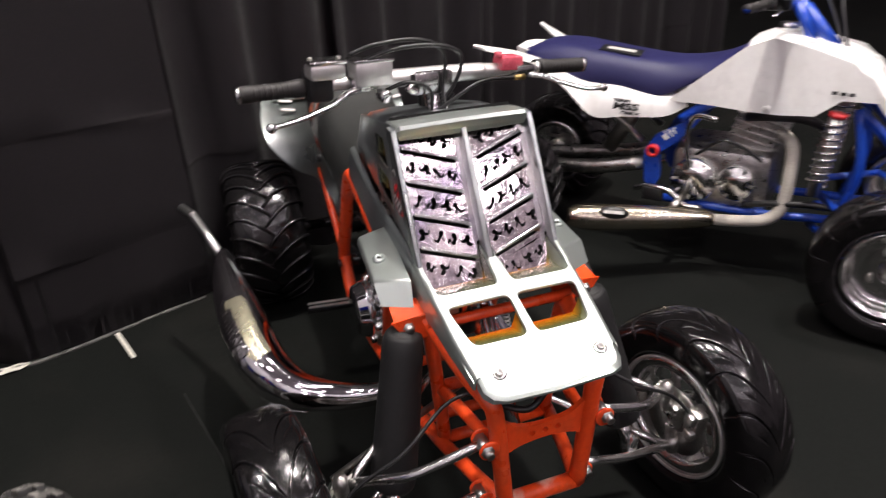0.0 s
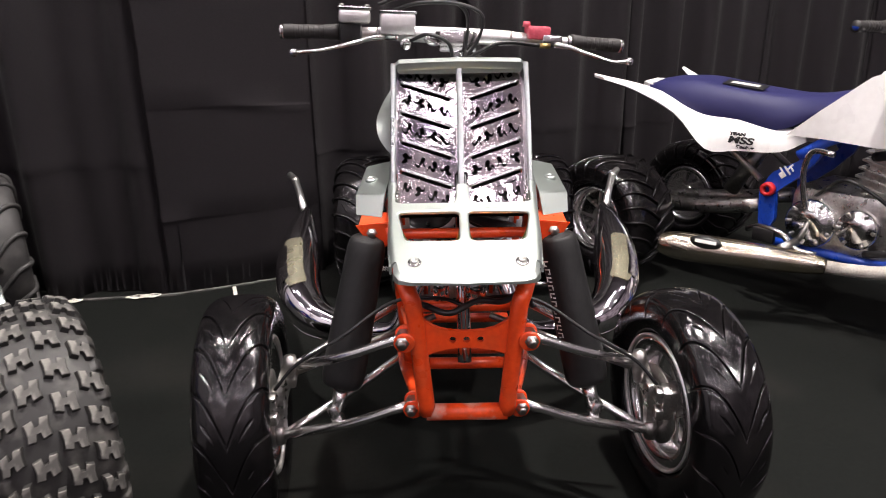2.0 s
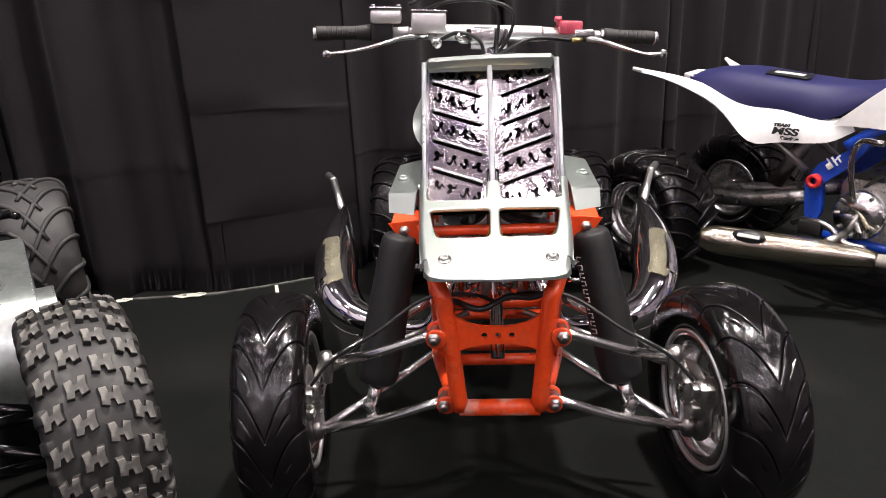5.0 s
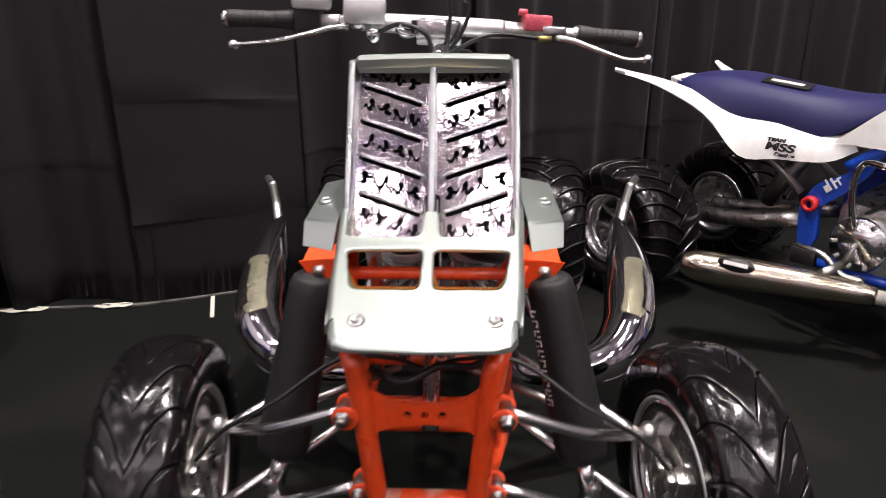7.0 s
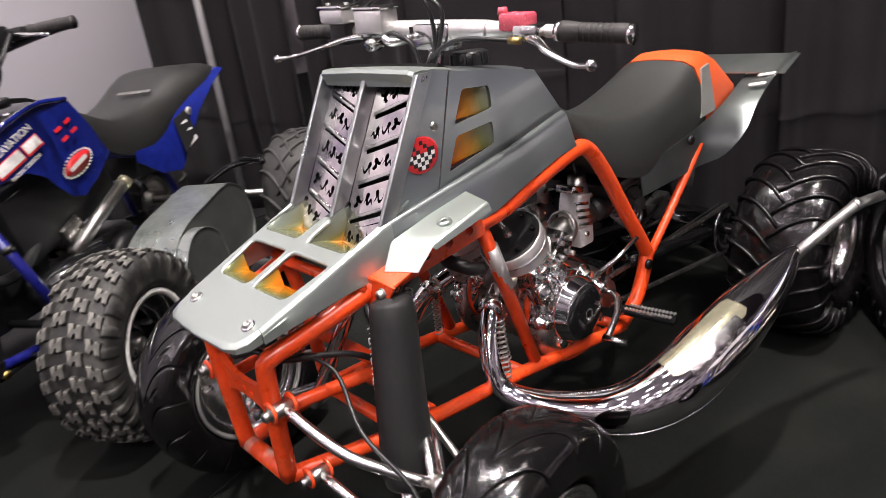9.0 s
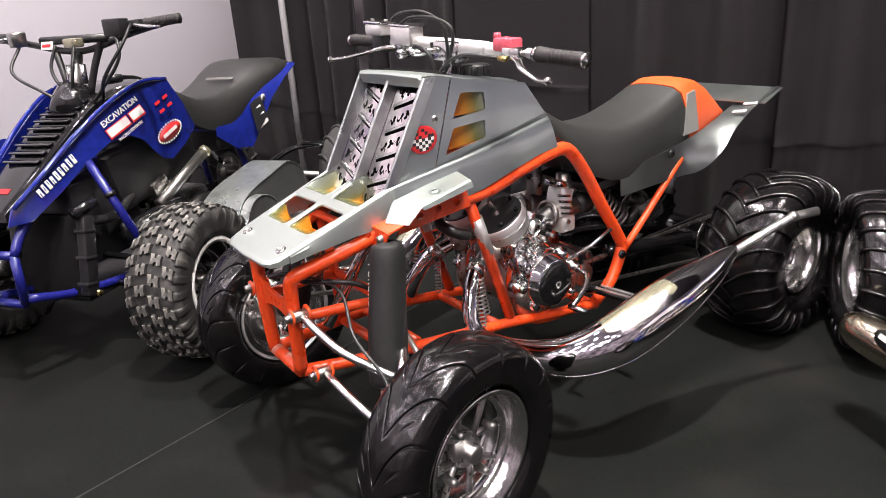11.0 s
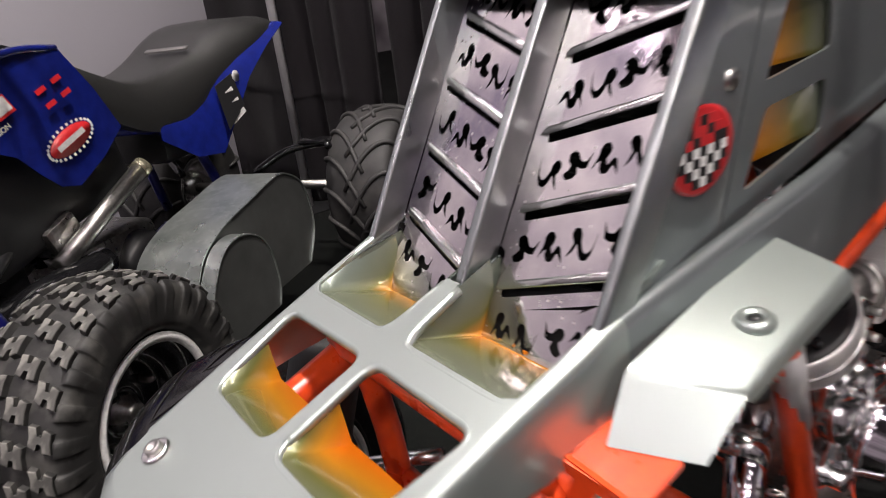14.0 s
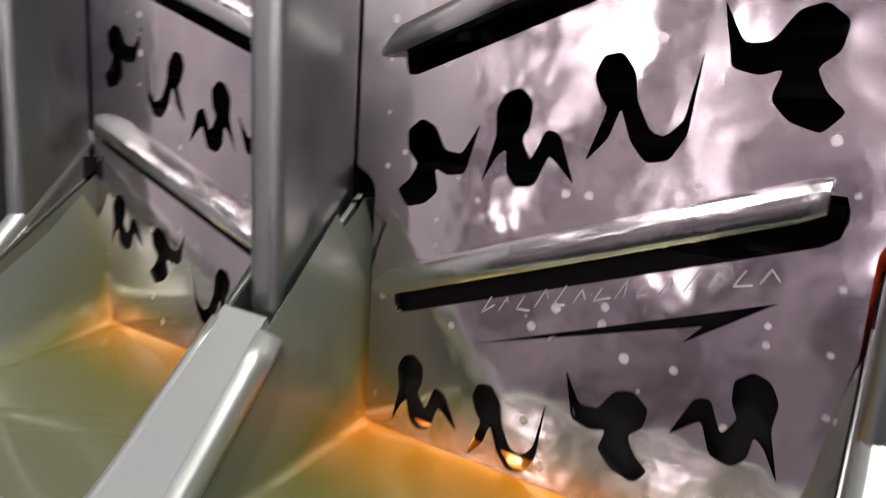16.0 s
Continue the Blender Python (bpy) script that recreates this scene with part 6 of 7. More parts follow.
# lettering on the right shock sleeve and small clutter in the nose
ax = (Vector((0.247, 0.040, 0.335)) - Vector((0.209, 0.080, 0.515))).normalized()
out = Vector((-0.86, -0.50, 0.0))
out = (out - ax * out.dot(ax)).normalized()
side = out.cross(ax)
for k in range(10):
    pos = Vector((0.202, 0.088, 0.553)) + ax * (0.0165 * k) + out * 0.0440
    m = Matrix((ax, side, out)).transposed().to_4x4()
    m.translation = pos
    for dx, dy, wide, high in ((-0.0045, 0.0, 0.0026, 0.0145), (0.0005, 0.0060 if k % 2 else -0.0060, 0.0085, 0.0025), (0.0042, 0.0035 if k % 3 else -0.0035, 0.0026, 0.0075)):
        part("sleeve_mark", box((wide, high, 0.0008), m @ pose(dx, dy, 0), 0.0002), "decal_white", atv)
part("nose_cable", tube([(-0.08, -0.06, 0.52), (-0.03, -0.09, 0.515), (0.02, -0.07, 0.53), (0.07, -0.05, 0.52), (0.12, 0.05, 0.50), (0.15, 0.14, 0.43)], 0.006, 8, 6), "black", atv)
part("steering_shaft", tube([(0.0, 0.02, 0.36), (0.0, 0.20, 0.60), (0.0, 0.38, 0.84)], 0.014, 12), "chrome", atv)
part("nose_canister", tube([(0.02, -0.005, 0.50), (0.02, 0.005, 0.57)], 0.022, 16), "alu", atv)
part("nose_canister", tube([(-0.045, 0.01, 0.50), (-0.045, 0.02, 0.56)], 0.016, 16), "chrome", atv)

# ---- shared parts of the two machines beside it ----
def grips_and_bar(root, left, right, centre, mats=("black", "grip"), rise=0.0):
    """A handlebar through three points, with grips, perches and levers."""
    L, R, C = Vector(left), Vector(right), Vector(centre)
    hb = part("handlebar", tube([L, L.lerp(C, 0.45), C + Vector((-0.06, 0, 0)), C + Vector((0.06, 0, 0)), R.lerp(C, 0.45), R], 0.011, 14, 5), mats[0], root)
    for e in (L, R):
        d = (C - e)
        d.z *= 0.35
        d.normalize()
        g = part("grip", tube([e, e + d * 0.02, e + d * 0.11, e + d * 0.125], [0.017, 0.0155, 0.0155, 0.018], 16, 3), mats[1], hb)
        for k in range(6):
            part("grip_rib", tube([e + d * (0.03 + 0.013 * k), e + d * (0.034 + 0.013 * k)], 0.0168, 14), mats[1], g)
        p = e + d * 0.15
        part("perch", box((0.05, 0.05, 0.03), Matrix.Translation(p + Vector((0, -0.012, 0))) @ d.to_track_quat("X", "Z").to_matrix().to_4x4(), 0.006), "black", hb)
        part("lever", tube([p + Vector((0, -0.03, 0)), p - d * 0.06 + Vector((0, -0.06, -0.01)), e + d * 0.02 + Vector((0, -0.07, -0.02))], [0.009, 0.007, 0.006], 12, 4, squash=0.7), "alu", hb)
    return hb


# ---- blue machine ----
BX, BY, BT = -1.25, -0.25, 36.0
blue = thing("blue_atv", pose(BX, BY, 0, 0, 0, BT), "blue racing quad with black louvred nose and knobby front tyres", "quad bike", "machines on show")
side_x = curve([(-0.42, 0.075), (-0.30, 0.105), (-0.10, 0.145), (0.10, 0.180), (0.30, 0.180), (0.50, 0.150)])
for s in (1, -1):
    pts = [(-0.400, 0.535), (-0.33, 0.535), (-0.22, 0.600), (-0.12, 0.668), (-0.02, 0.716), (0.06, 0.722), (0.11, 0.696), (0.15, 0.650), (0.19, 0.612), (0.24, 0.600), (0.33, 0.640), (0.42, 0.690), (0.36, 0.790), (0.285, 0.885), (0.18, 0.892), (0.07, 0.868), (-0.03, 0.822), (-0.14, 0.755), (-0.28, 0.655), (-0.375, 0.585)]
    bm = sheet(pts, [], lambda u, v, w, s=s: (s * (side_x(u) - 0.35 * max(0, v - (0.62 + 0.55 * (u + 0.2))) * 0.5 + w), u, v), 0.004)
    fairing = part("side_fairing", bm, "blue", blue, "glossy blue plastic side fairing")
    # nose edge roll
    part("fairing_edge", tube([(s * side_x(y) * 0.97, y, z) for y, z in pts[13:20]], 0.008, 10, 3), "blue", fairing)
    # rear fender
    secs = []
    for y, x0, z0, x1, z1 in ((0.56, 0.125, 0.70, 0.150, 0.620), (0.66, 0.135, 0.70, 0.170, 0.550), (0.76, 0.140, 0.74, 0.185, 0.535), (0.83, 0.145, 0.775, 0.200, 0.62), (0.92, 0.145, 0.805, 0.215, 0.725), (1.02, 0.140, 0.830, 0.230, 0.800), (1.125, 0.135, 0.850, 0.240, 0.858)):
        secs.append([(s * (x0 + (x1 - x0) * t + 0.012 * math.sin(math.pi * t)), y, z0 + (z1 - z0) * t + 0.01 * math.sin(math.pi * t)) for t in np.linspace(0, 1, 8)])
    bm = loft(secs, closed=False)
    bmesh.ops.solidify(bm, geom=bm.faces[:], thickness=0.004)
    rf = part("rear_fender", bm, "blue", blue)
    part("side_sticker", sheet([(0.755, 0.60), (0.845, 0.655), (0.855, 0.745), (0.78, 0.72)], [], lambda u, v, w, s=s: (s * (0.213 + (u - 0.8) * 0.25 - (v - 0.66) * 0.35 + w), u, v), 0.002), "decal_black", rf)
    for k in range(3):
        part("sticker_bar", box((0.0015, 0.06 - 0.008 * k, 0.016), pose(s * (0.222 - 0.010 * k), 0.812, 0.630 + 0.032 * k, 25, 0, s * -12)), "decal_white", rf)
    part("sticker_dot", lathe([(0.0, 0.002), (0.016, 0.002), (0.016, -0.002), (0.0, -0.002)], pose(s * 0.203, 0.865, 0.735, 0, 0, 0 if s > 0 else 180), 20), "decal_silver", rf)
    # front fender
    secs = []
    for y, z in ((-0.16, 0.640), (-0.06, 0.735), (0.06, 0.775), (0.18, 0.740)):
        secs.append([(s * x, y + (x - 0.18) * 0.3, z + dz) for x, dz in ((0.15, -0.01), (0.21, 0.0), (0.27, -0.005), (0.30, -0.03))])
    bm = loft(secs, closed=False)
    bmesh.ops.solidify(bm, geom=bm.faces[:], thickness=0.004)
    if s < 0:
        part("front_fender", bm, "blue", blue)
    else:
        bm.free()
    wheel(blue, s * 0.452, -0.080, 0.260, 0.250, 0.190, 0.140, "knob", "rubber_dust", s, rim_mat="gloss_black", turn=2, hub="dish", dish=0.08, crown=0.42)
    part("rim_lip", lathe([(0.133, 0.0), (0.146, 0.002), (0.150, 0.007), (0.143, 0.012), (0.131, 0.007)], pose(s * 0.526, -0.078, 0.260, 0, 0, 2) @ pose(0, 0, 0, 0, 0, 0 if s > 0 else 180), 48, close=True), "decal_white", blue, "pale rim lip")
    wheel(blue, s * 0.438, 1.29, 0.275, 0.266, 0.235, 0.118, "scale", "rubber_dry", s, hub="dish", dish=0.06, crown=0.42)
    for a, b, r in (((0.10, -0.10, 0.34), (0.38, -0.07, 0.31), 0.012), ((0.10, 0.12, 0.34), (0.38, -0.07, 0.31), 0.012), ((0.10, -0.10, 0.24), (0.39, -0.07, 0.20), 0.012), ((0.10, 0.14, 0.24), (0.39, -0.07, 0.20), 0.012)):
        part("suspension_arm", tube([(s * a[0], a[1], a[2]), (s * b[0], b[1], b[2])], r, 10), "gloss_black", blue)
    part("shock", tube([(s * 0.135, -0.112, 0.672), (s * 0.258, -0.066, 0.335)], 0.0145, 14), "dark_blue", blue)
    part("shock_collar", tube([(s * 0.176, -0.097, 0.563), (s * 0.181, -0.095, 0.549)], 0.0185, 14), "black", blue)
    part("frame_tube", tube([(s * 0.06, -0.40, 0.30), (s * 0.10, -0.22, 0.255), (s * 0.13, 0.05, 0.235), (s * 0.13, 0.55, 0.225), (s * 0.12, 0.80, 0.30)], 0.015, 12, 4), "dark_blue", blue)
    part("frame_tube", tube([(s * 0.06, -0.40, 0.44), (s * 0.06, -0.33, 0.52), (s * 0.06, -0.10, 0.63), (s * 0.09, 0.35, 0.68), (s * 0.10, 0.70, 0.60), (s * 0.12, 0.82, 0.35)], 0.015, 12, 4), "dark_blue", blue)
    part("bumper_post", tube([(s * 0.060, -0.405, 0.285), (s * 0.060, -0.400, 0.445)], 0.014, 12), "dark_blue", blue)
    part("foot_peg", tube([(s * 0.14, 0.62, 0.30), (s * 0.27, 0.62, 0.30)], 0.014, 10), "steel", blue)
    nb = part("nerf_bar", tube([(s * 0.14, 0.95, 0.42), (s * 0.24, 1.0, 0.475), (s * 0.36, 1.02, 0.49), (s * 0.40, 0.98, 0.49)], 0.012, 10, 4), "gloss_black", blue)
    part("nerf_plate", box((0.10, 0.05, 0.012), pose(s * 0.335, 1.02, 0.500, 0, 0, 0), 0.003), "gloss_black", nb)
fin = [(-0.245, 0.560), (-0.120, 0.570), (-0.055, 0.690), (-0.085, 0.745), (-0.165, 0.735), (-0.235, 0.665)]
part("front_fin", sheet(rounded(fin, 0.015, 3), [], lambda u, v, w: (-0.205 - 0.25 * (u + 0.15) + w, u, v), 0.005), "blue", blue, "upright blue front fin")
for z in (0.285, 0.445):
    part("bumper_bar", tube([(-0.060, -0.405, z), (0.060, -0.405, z)], 0.014, 12), "dark_blue", blue)
# black nose with louvres
nose_y = [(-0.385, 0.575, 0.055), (-0.30, 0.640, 0.075), (-0.20, 0.712, 0.085), (-0.10, 0.780, 0.092), (0.0, 0.838, 0.095), (0.08, 0.870, 0.095)]
secs = []
for y, z, h in nose_y:
    secs.append([(-h, y, z - 0.03), (-h, y, z - 0.008), (-h * 0.8, y, z + 0.002), (h * 0.8, y, z + 0.002), (h, y, z - 0.008), (h, y, z - 0.03)])
nose = part("nose_panel", loft(secs), "gloss_black", blue, "gloss black nose panel with louvres")
for k in range(9):
    y = -0.235 + 0.030 * k
    z = float(np.interp(y, [p[0] for p in nose_y], [p[1] for p in nose_y]))
    part("louvre", box((0.145, 0.020, 0.006), pose(0, y, z + 0.010, 15, 0, 0), 0.002), "gloss_black", nose)
    part("louvre_gap", box((0.138, 0.012, 0.003), pose(0, y + 0.016, z + 0.012, 34, 0, 0)), "decal_black", nose)
part("front_mark", box((0.05, 0.02, 0.001), pose(0.0, -0.325, 0.6245, 37, 0, 0)), "decal_red", nose)
secs = []
for y, z, h in ((0.06, 0.862, 0.10), (0.12, 0.885, 0.13), (0.22, 0.895, 0.135), (0.31, 0.880, 0.12), (0.36, 0.83, 0.11)):
    secs.append([(-h, y, z - 0.06), (-h, y, z - 0.015), (-h * 0.75, y, z), (h * 0.75, y, z), (h, y, z - 0.015), (h, y, z - 0.06)])
tank = part("tank", loft(secs), "gloss_black", blue)
part("fuel_cap", lathe([(0.0, 0.022), (0.03, 0.022), (0.034, 0.016), (0.034, 0.0), (0.0, 0.0)], pose(0.02, 0.20, 0.893, 0, -90, 0), 24), "black", tank)
prof = spline([(0.265, 0.905, 0.84, 0.08, 0.12), (0.35, 0.872, 0.745, 0.10, 0.135), (0.45, 0.820, 0.675, 0.115, 0.148), (0.56, 0.780, 0.642, 0.12, 0.152), (0.68, 0.785, 0.660, 0.125, 0.160), (0.80, 0.815, 0.712, 0.13, 0.165), (0.92, 0.865, 0.765, 0.14, 0.185), (1.02, 0.890, 0.815, 0.15, 0.205), (1.12, 0.890, 0.848, 0.15, 0.205)], 4)
part("seat", loft([seat_ring(y, a, b, c, d, 0.02) for y, a, b, c, d in prof]), "seat_dark", blue, "black vinyl seat", sharp=1.2)
part("seat_strap", box((0.13, 0.020, 0.004), pose(0.04, 0.80, 0.830, 18, 0, 8), 0.001), "steel", blue)
# bars
hb = grips_and_bar(blue, (-0.416, 0.10, 1.066), (0.415, 0.117, 1.090), (0.0, 0.09, 1.010))
for x in (-0.10, 0.10):
    part("upright", tube([(x * 0.4, 0.06, 0.86), (x * 0.7, 0.075, 0.95), (x, 0.09, 1.02), (x * 1.2, 0.085, 1.045)], 0.012, 12, 3), "black", hb)
part("bar_pad", tube([(-0.14, 0.085, 1.045), (0.14, 0.085, 1.045)], 0.014, 12), "black", hb)
part("bar_reservoir", lathe([(0.0, 0.05), (0.028, 0.05), (0.03, 0.045), (0.028, 0.0), (0.0, 0.0)], pose(-0.22, 0.06, 1.03, 0, -90, 0), 20), "steel", hb)
part("bar_sticker", box((0.050, 0.003, 0.028), pose(-0.105, 0.068, 1.030, -20, 0, 0), 0.001), "decal_white", hb)
part("sticker_line", box((0.036, 0.002, 0.010), pose(-0.105, 0.0655, 1.030, -20, 0, 0)), "decal_red", hb)
part("fluid_bottle", box((0.06, 0.035, 0.03), pose(0.03, 0.05, 1.035), 0.006), "cream", hb)
part("clutch_box", box((0.07, 0.05, 0.055), pose(0.21, 0.06, 1.075, 0, 0, 0), 0.006), "black", hb)
stem = part("steering_stem", tube([(0, 0.02, 0.80), (0, 0.055, 0.92), (0, 0.085, 1.0)], [0.022, 0.02, 0.018], 14), "cast", blue)
part("stem_cover", tube([(0, 0.0, 0.80), (0, 0.025, 0.86), (0, 0.04, 0.90)], [0.075, 0.062, 0.045], 20), "gloss_black", blue)
for x in (-0.03, 0.03):
    part("clamp_bolt", tube([(x, 0.06, 0.90), (x, 0.065, 0.965)], 0.011, 12), "alu", stem)
for pts in ([(-0.21, 0.05, 1.03), (-0.19, -0.02, 0.95), (-0.08, -0.01, 0.88), (-0.02, 0.02, 0.83)], [(0.21, 0.05, 1.06), (0.23, 0.02, 0.98), (0.14, 0.01, 0.88), (0.05, 0.03, 0.82)], [(0.04, 0.04, 1.03), (0.05, 0.0, 0.95), (0.02, 0.0, 0.86)], [(-0.05, 0.05, 1.03), (-0.06, 0.02, 0.95), (-0.01, 0.01, 0.87)], [(0.26, 0.07, 1.08), (0.27, 0.0, 1.02), (0.19, -0.02, 0.92), (0.10, 0.05, 0.84)]):
    part("control_cable", tube(pts, 0.0055, 8, 6), "black", hb)
# mechanicals seen under the fairing
rad = part("radiator", box((0.27, 0.04, 0.27), pose(0.0, -0.21, 0.375, -12, 0, 0), 0.006), "fin", blue, "black radiator core")
for k in range(20):
    part("fin", box((0.25, 0.005, 0.005), pose(0.0, -0.235 + 0.0026 * k, 0.262 + 0.0122 * k, -12, 0, 0)), "gunmetal", rad)
for x in (0.135, -0.135):
    tank2 = part("radiator_tank", box((0.040, 0.046, 0.265), pose(x * 1.06, -0.212, 0.378, -12, 0, 0), 0.008), "black", rad)
    for k in range(3):
        part("tank_rib", box((0.045, 0.050, 0.012), pose(x * 1.06, -0.236 + 0.019 * k, 0.290 + 0.085 * k, -12, 0, 0), 0.003), "black", tank2)
part("radiator_bracket", tube([(0.135, -0.22, 0.52), (0.15, -0.14, 0.545)], 0.02, 12), "gloss_black", rad)
be = part("engine", box((0.22, 0.30, 0.20), pose(0.0, 0.36, 0.34), 0.03), "cast", blue)
part("cylinder", lathe([(0.0, 0.0)] + [(0.062 + (0.014 if k % 2 else 0.0), 0.012 * k) for k in range(12)] + [(0.0, 0.144)], pose(0.0, 0.28, 0.42, 15, 0, 0) @ pose(0, 0, 0, 0, -90, 0), 28), "gloss_black", be)
part("side_cover", lathe([(0.0, 0.05), (0.06, 0.05), (0.08, 0.03), (0.085, 0.0), (0.0, 0.0)], pose(0.10, 0.42, 0.34), 28), "black", be)
part("silencer", tube([(0.16, 0.14, 0.45), (0.165, 0.28, 0.515), (0.170, 0.425, 0.578)], 0.021, 16), "steel", blue)
part("silencer_cap", tube([(0.170, 0.425, 0.578), (0.171, 0.445, 0.587)], 0.024, 16), "cream", blue)
part("exhaust_pipe", tube([(0.02, 0.18, 0.44), (0.05, 0.05, 0.42), (0.12, 0.02, 0.38), (0.17, 0.10, 0.40), (0.175, 0.25, 0.42)], [0.02, 0.03, 0.045, 0.05, 0.03], 16, 6), "gloss_black", blue)
part("reed_block", box((0.08, 0.09, 0.07), pose(0.10, 0.20, 0.50, 20, 0, 0), 0.01), "cast", be)
part("hose", tube([(0.13, -0.17, 0.48), (0.14, -0.05, 0.47), (0.10, 0.10, 0.52), (0.06, 0.22, 0.55)], 0.016, 12, 5), "black", blue)
part("swingarm", tube([(0.0, 0.78, 0.33), (0.0, 1.27, 0.275)], 0.03, 14), "gloss_black", blue)
part("rear_axle", rod((-0.42, 1.29, 0.275), (0.42, 1.29, 0.275), 0.018, 14), "steel", blue)
part("under_tray", box((0.22, 0.34, 0.16), pose(0.0, 0.78, 0.62, 0, 0, 0), 0.03), "black", blue)
part("drain_fitting", tube([(0.145, -0.215, 0.25), (0.165, -0.22, 0.25)], 0.012, 8), "brass", blue)
# black boxes added as filler, so gaps under the fairing stay dark
part("airbox", box((0.25, 0.46, 0.22), pose(0.0, 0.22, 0.60, 12, 0, 0), 0.03), "black", blue)
part("belly_filler", box((0.24, 0.95, 0.02), pose(0.0, 0.25, 0.225), 0.006), "black", blue)
part("inner_filler", box((0.20, 0.30, 0.30), pose(0.0, -0.03, 0.46, 0, 0, 0), 0.03), "black", blue)
# bent sheet guard behind the front tyre
def bent_guard(prof, x0, x1):
    sm = spline(prof, 5)
    bm = loft([[(x, y, z) for y, z in sm] for x in np.linspace(x0, x1, 4)], closed=False)
    bmesh.ops.solidify(bm, geom=bm.faces[:], thickness=0.003)
    return sm, bm


sm, bm = bent_guard([(0.229, 0.20), (0.229, 0.292), (0.280, 0.393), (0.378, 0.443), (0.526, 0.471), (0.640, 0.490), (0.705, 0.483), (0.783, 0.428), (0.807, 0.299), (0.75, 0.20)], 0.225, 0.402)
gd = part("heel_guard", bm, "sheet", blue, "bent bare aluminium guard in two lobes with a riveted seam")
part("guard_end", sheet([(y, z) for y, z in sm], [], lambda u, v, w: (0.398 + w, u, v - 0.003), 0.002), "sheet_dark", gd)
sm2, bm = bent_guard([(0.200, 0.19), (0.211, 0.247), (0.248, 0.339), (0.305, 0.405), (0.360, 0.424), (0.414, 0.417), (0.470, 0.385), (0.500, 0.330), (0.508, 0.245), (0.49, 0.19)], 0.404, 0.444)
part("guard_lobe", bm, "sheet", gd)
part("guard_end", sheet([(y, z) for y, z in sm2], [], lambda u, v, w: (0.440 + w, u, v - 0.003), 0.002), "sheet_dark", gd)
for x, line in ((0.403, sm[4:30]), (0.445, sm2[4:30])):
    for y, z in line[::1]:
        part("rivet", lathe([(0.0, 0.0012), (0.0012, 0.001), (0.0018, 0.0), (0.0, 0.0)], pose(x - 0.004, y, z + 0.0005, 0, -90, 0), 6), "alu", gd)
# lettering on the fairing
def on_fairing(y, z, rise, lift=0.003):
    t = Vector((side_x(y + 0.05) - side_x(y - 0.05), 0.1, 0.1 * rise)).normalized()
    n = Vector((1.0, -(side_x(y + 0.05) - side_x(y - 0.05)) / 0.1, 0.18)).normalized()
    b = n.cross(t).normalized()
    m = Matrix((t, b, n)).transposed().to_4x4()
    x = side_x(y) - 0.175 * max(0, z - (0.62 + 0.55 * (y + 0.2))) + lift
    m.translation = (x, y, z)
    return m


text_mesh("EXCAVATION", 0.0275, on_fairing(0.040, 0.806, 0.46, 0.006), "decal_white", blue, "fairing_lettering", 0.0004)
for dx, wide in ((-0.034, 0.092), (0.054, 0.056)):
    part("name_bar", box((wide + 0.007, 0.037, 0.0012), on_fairing(0.050, 0.770, 0.42, 0.0045) @ pose(dx, 0, 0), 0.0004), "decal_red", blue)
    part("name_bar", box((wide, 0.028, 0.0012), on_fairing(0.050, 0.770, 0.42, 0.0060) @ pose(dx, 0.002, 0), 0.0004), "decal_white", blue)
text_mesh("RACING DIVISION", 0.0145, on_fairing(0.060, 0.738, 0.44, 0.006), "decal_white", blue, "fairing_lettering")
for k in range(9):
    m = on_fairing(-0.225, 0.650, 0.62, 0.0045) @ pose(-0.076 + 0.019 * k, 0, 0, 0, 0, -8)
    part("logo_stroke", box((0.0125 - 0.002 * (k % 2), 0.030 if k % 3 else 0.026, 0.0012), m, 0.0005), "decal_white", blue)
    part("logo_slit", box((0.0030, 0.014, 0.0008), m @ pose(0.001 * (k % 3 - 1), -0.006 + 0.006 * (k % 3), 0.0006)), "blue", blue)
ov = part("oval_sticker", lathe([(0.0, 0.0015), (0.030, 0.0015), (0.030, -0.001), (0.0, -0.001)], on_fairing(0.245, 0.700, 0.35, 0.004) @ Matrix.Diagonal((2.1, 0.80, 1, 1)) @ pose(0, 0, 0, 0, -90, 0), 40), "decal_red", blue, "red oval sticker with a white rim")
for k in range(28):
    a = k * 2 * math.pi / 28
    part("sticker_dot", box((0.006, 0.006, 0.001), on_fairing(0.245, 0.700, 0.35, 0.004) @ pose(0.069 * math.cos(a), 0.029 * math.sin(a), 0)), "decal_white", ov)
part("sticker_line", box((0.085, 0.012, 0.0012), on_fairing(0.245, 0.700, 0.35, 0.0055)), "decal_silver", ov)
for k in (0, 1):
    m = on_fairing(0.215 + 0.045 * k, 0.795 + 0.016 * k, 0.35, 0.006)
    part("number_bar", box((0.028, 0.010, 0.001), m @ pose(0, 0.016, 0)), "decal_red", blue)
    part("number_bar", box((0.028, 0.010, 0.001), m @ pose(0, -0.016, 0)), "decal_red", blue)

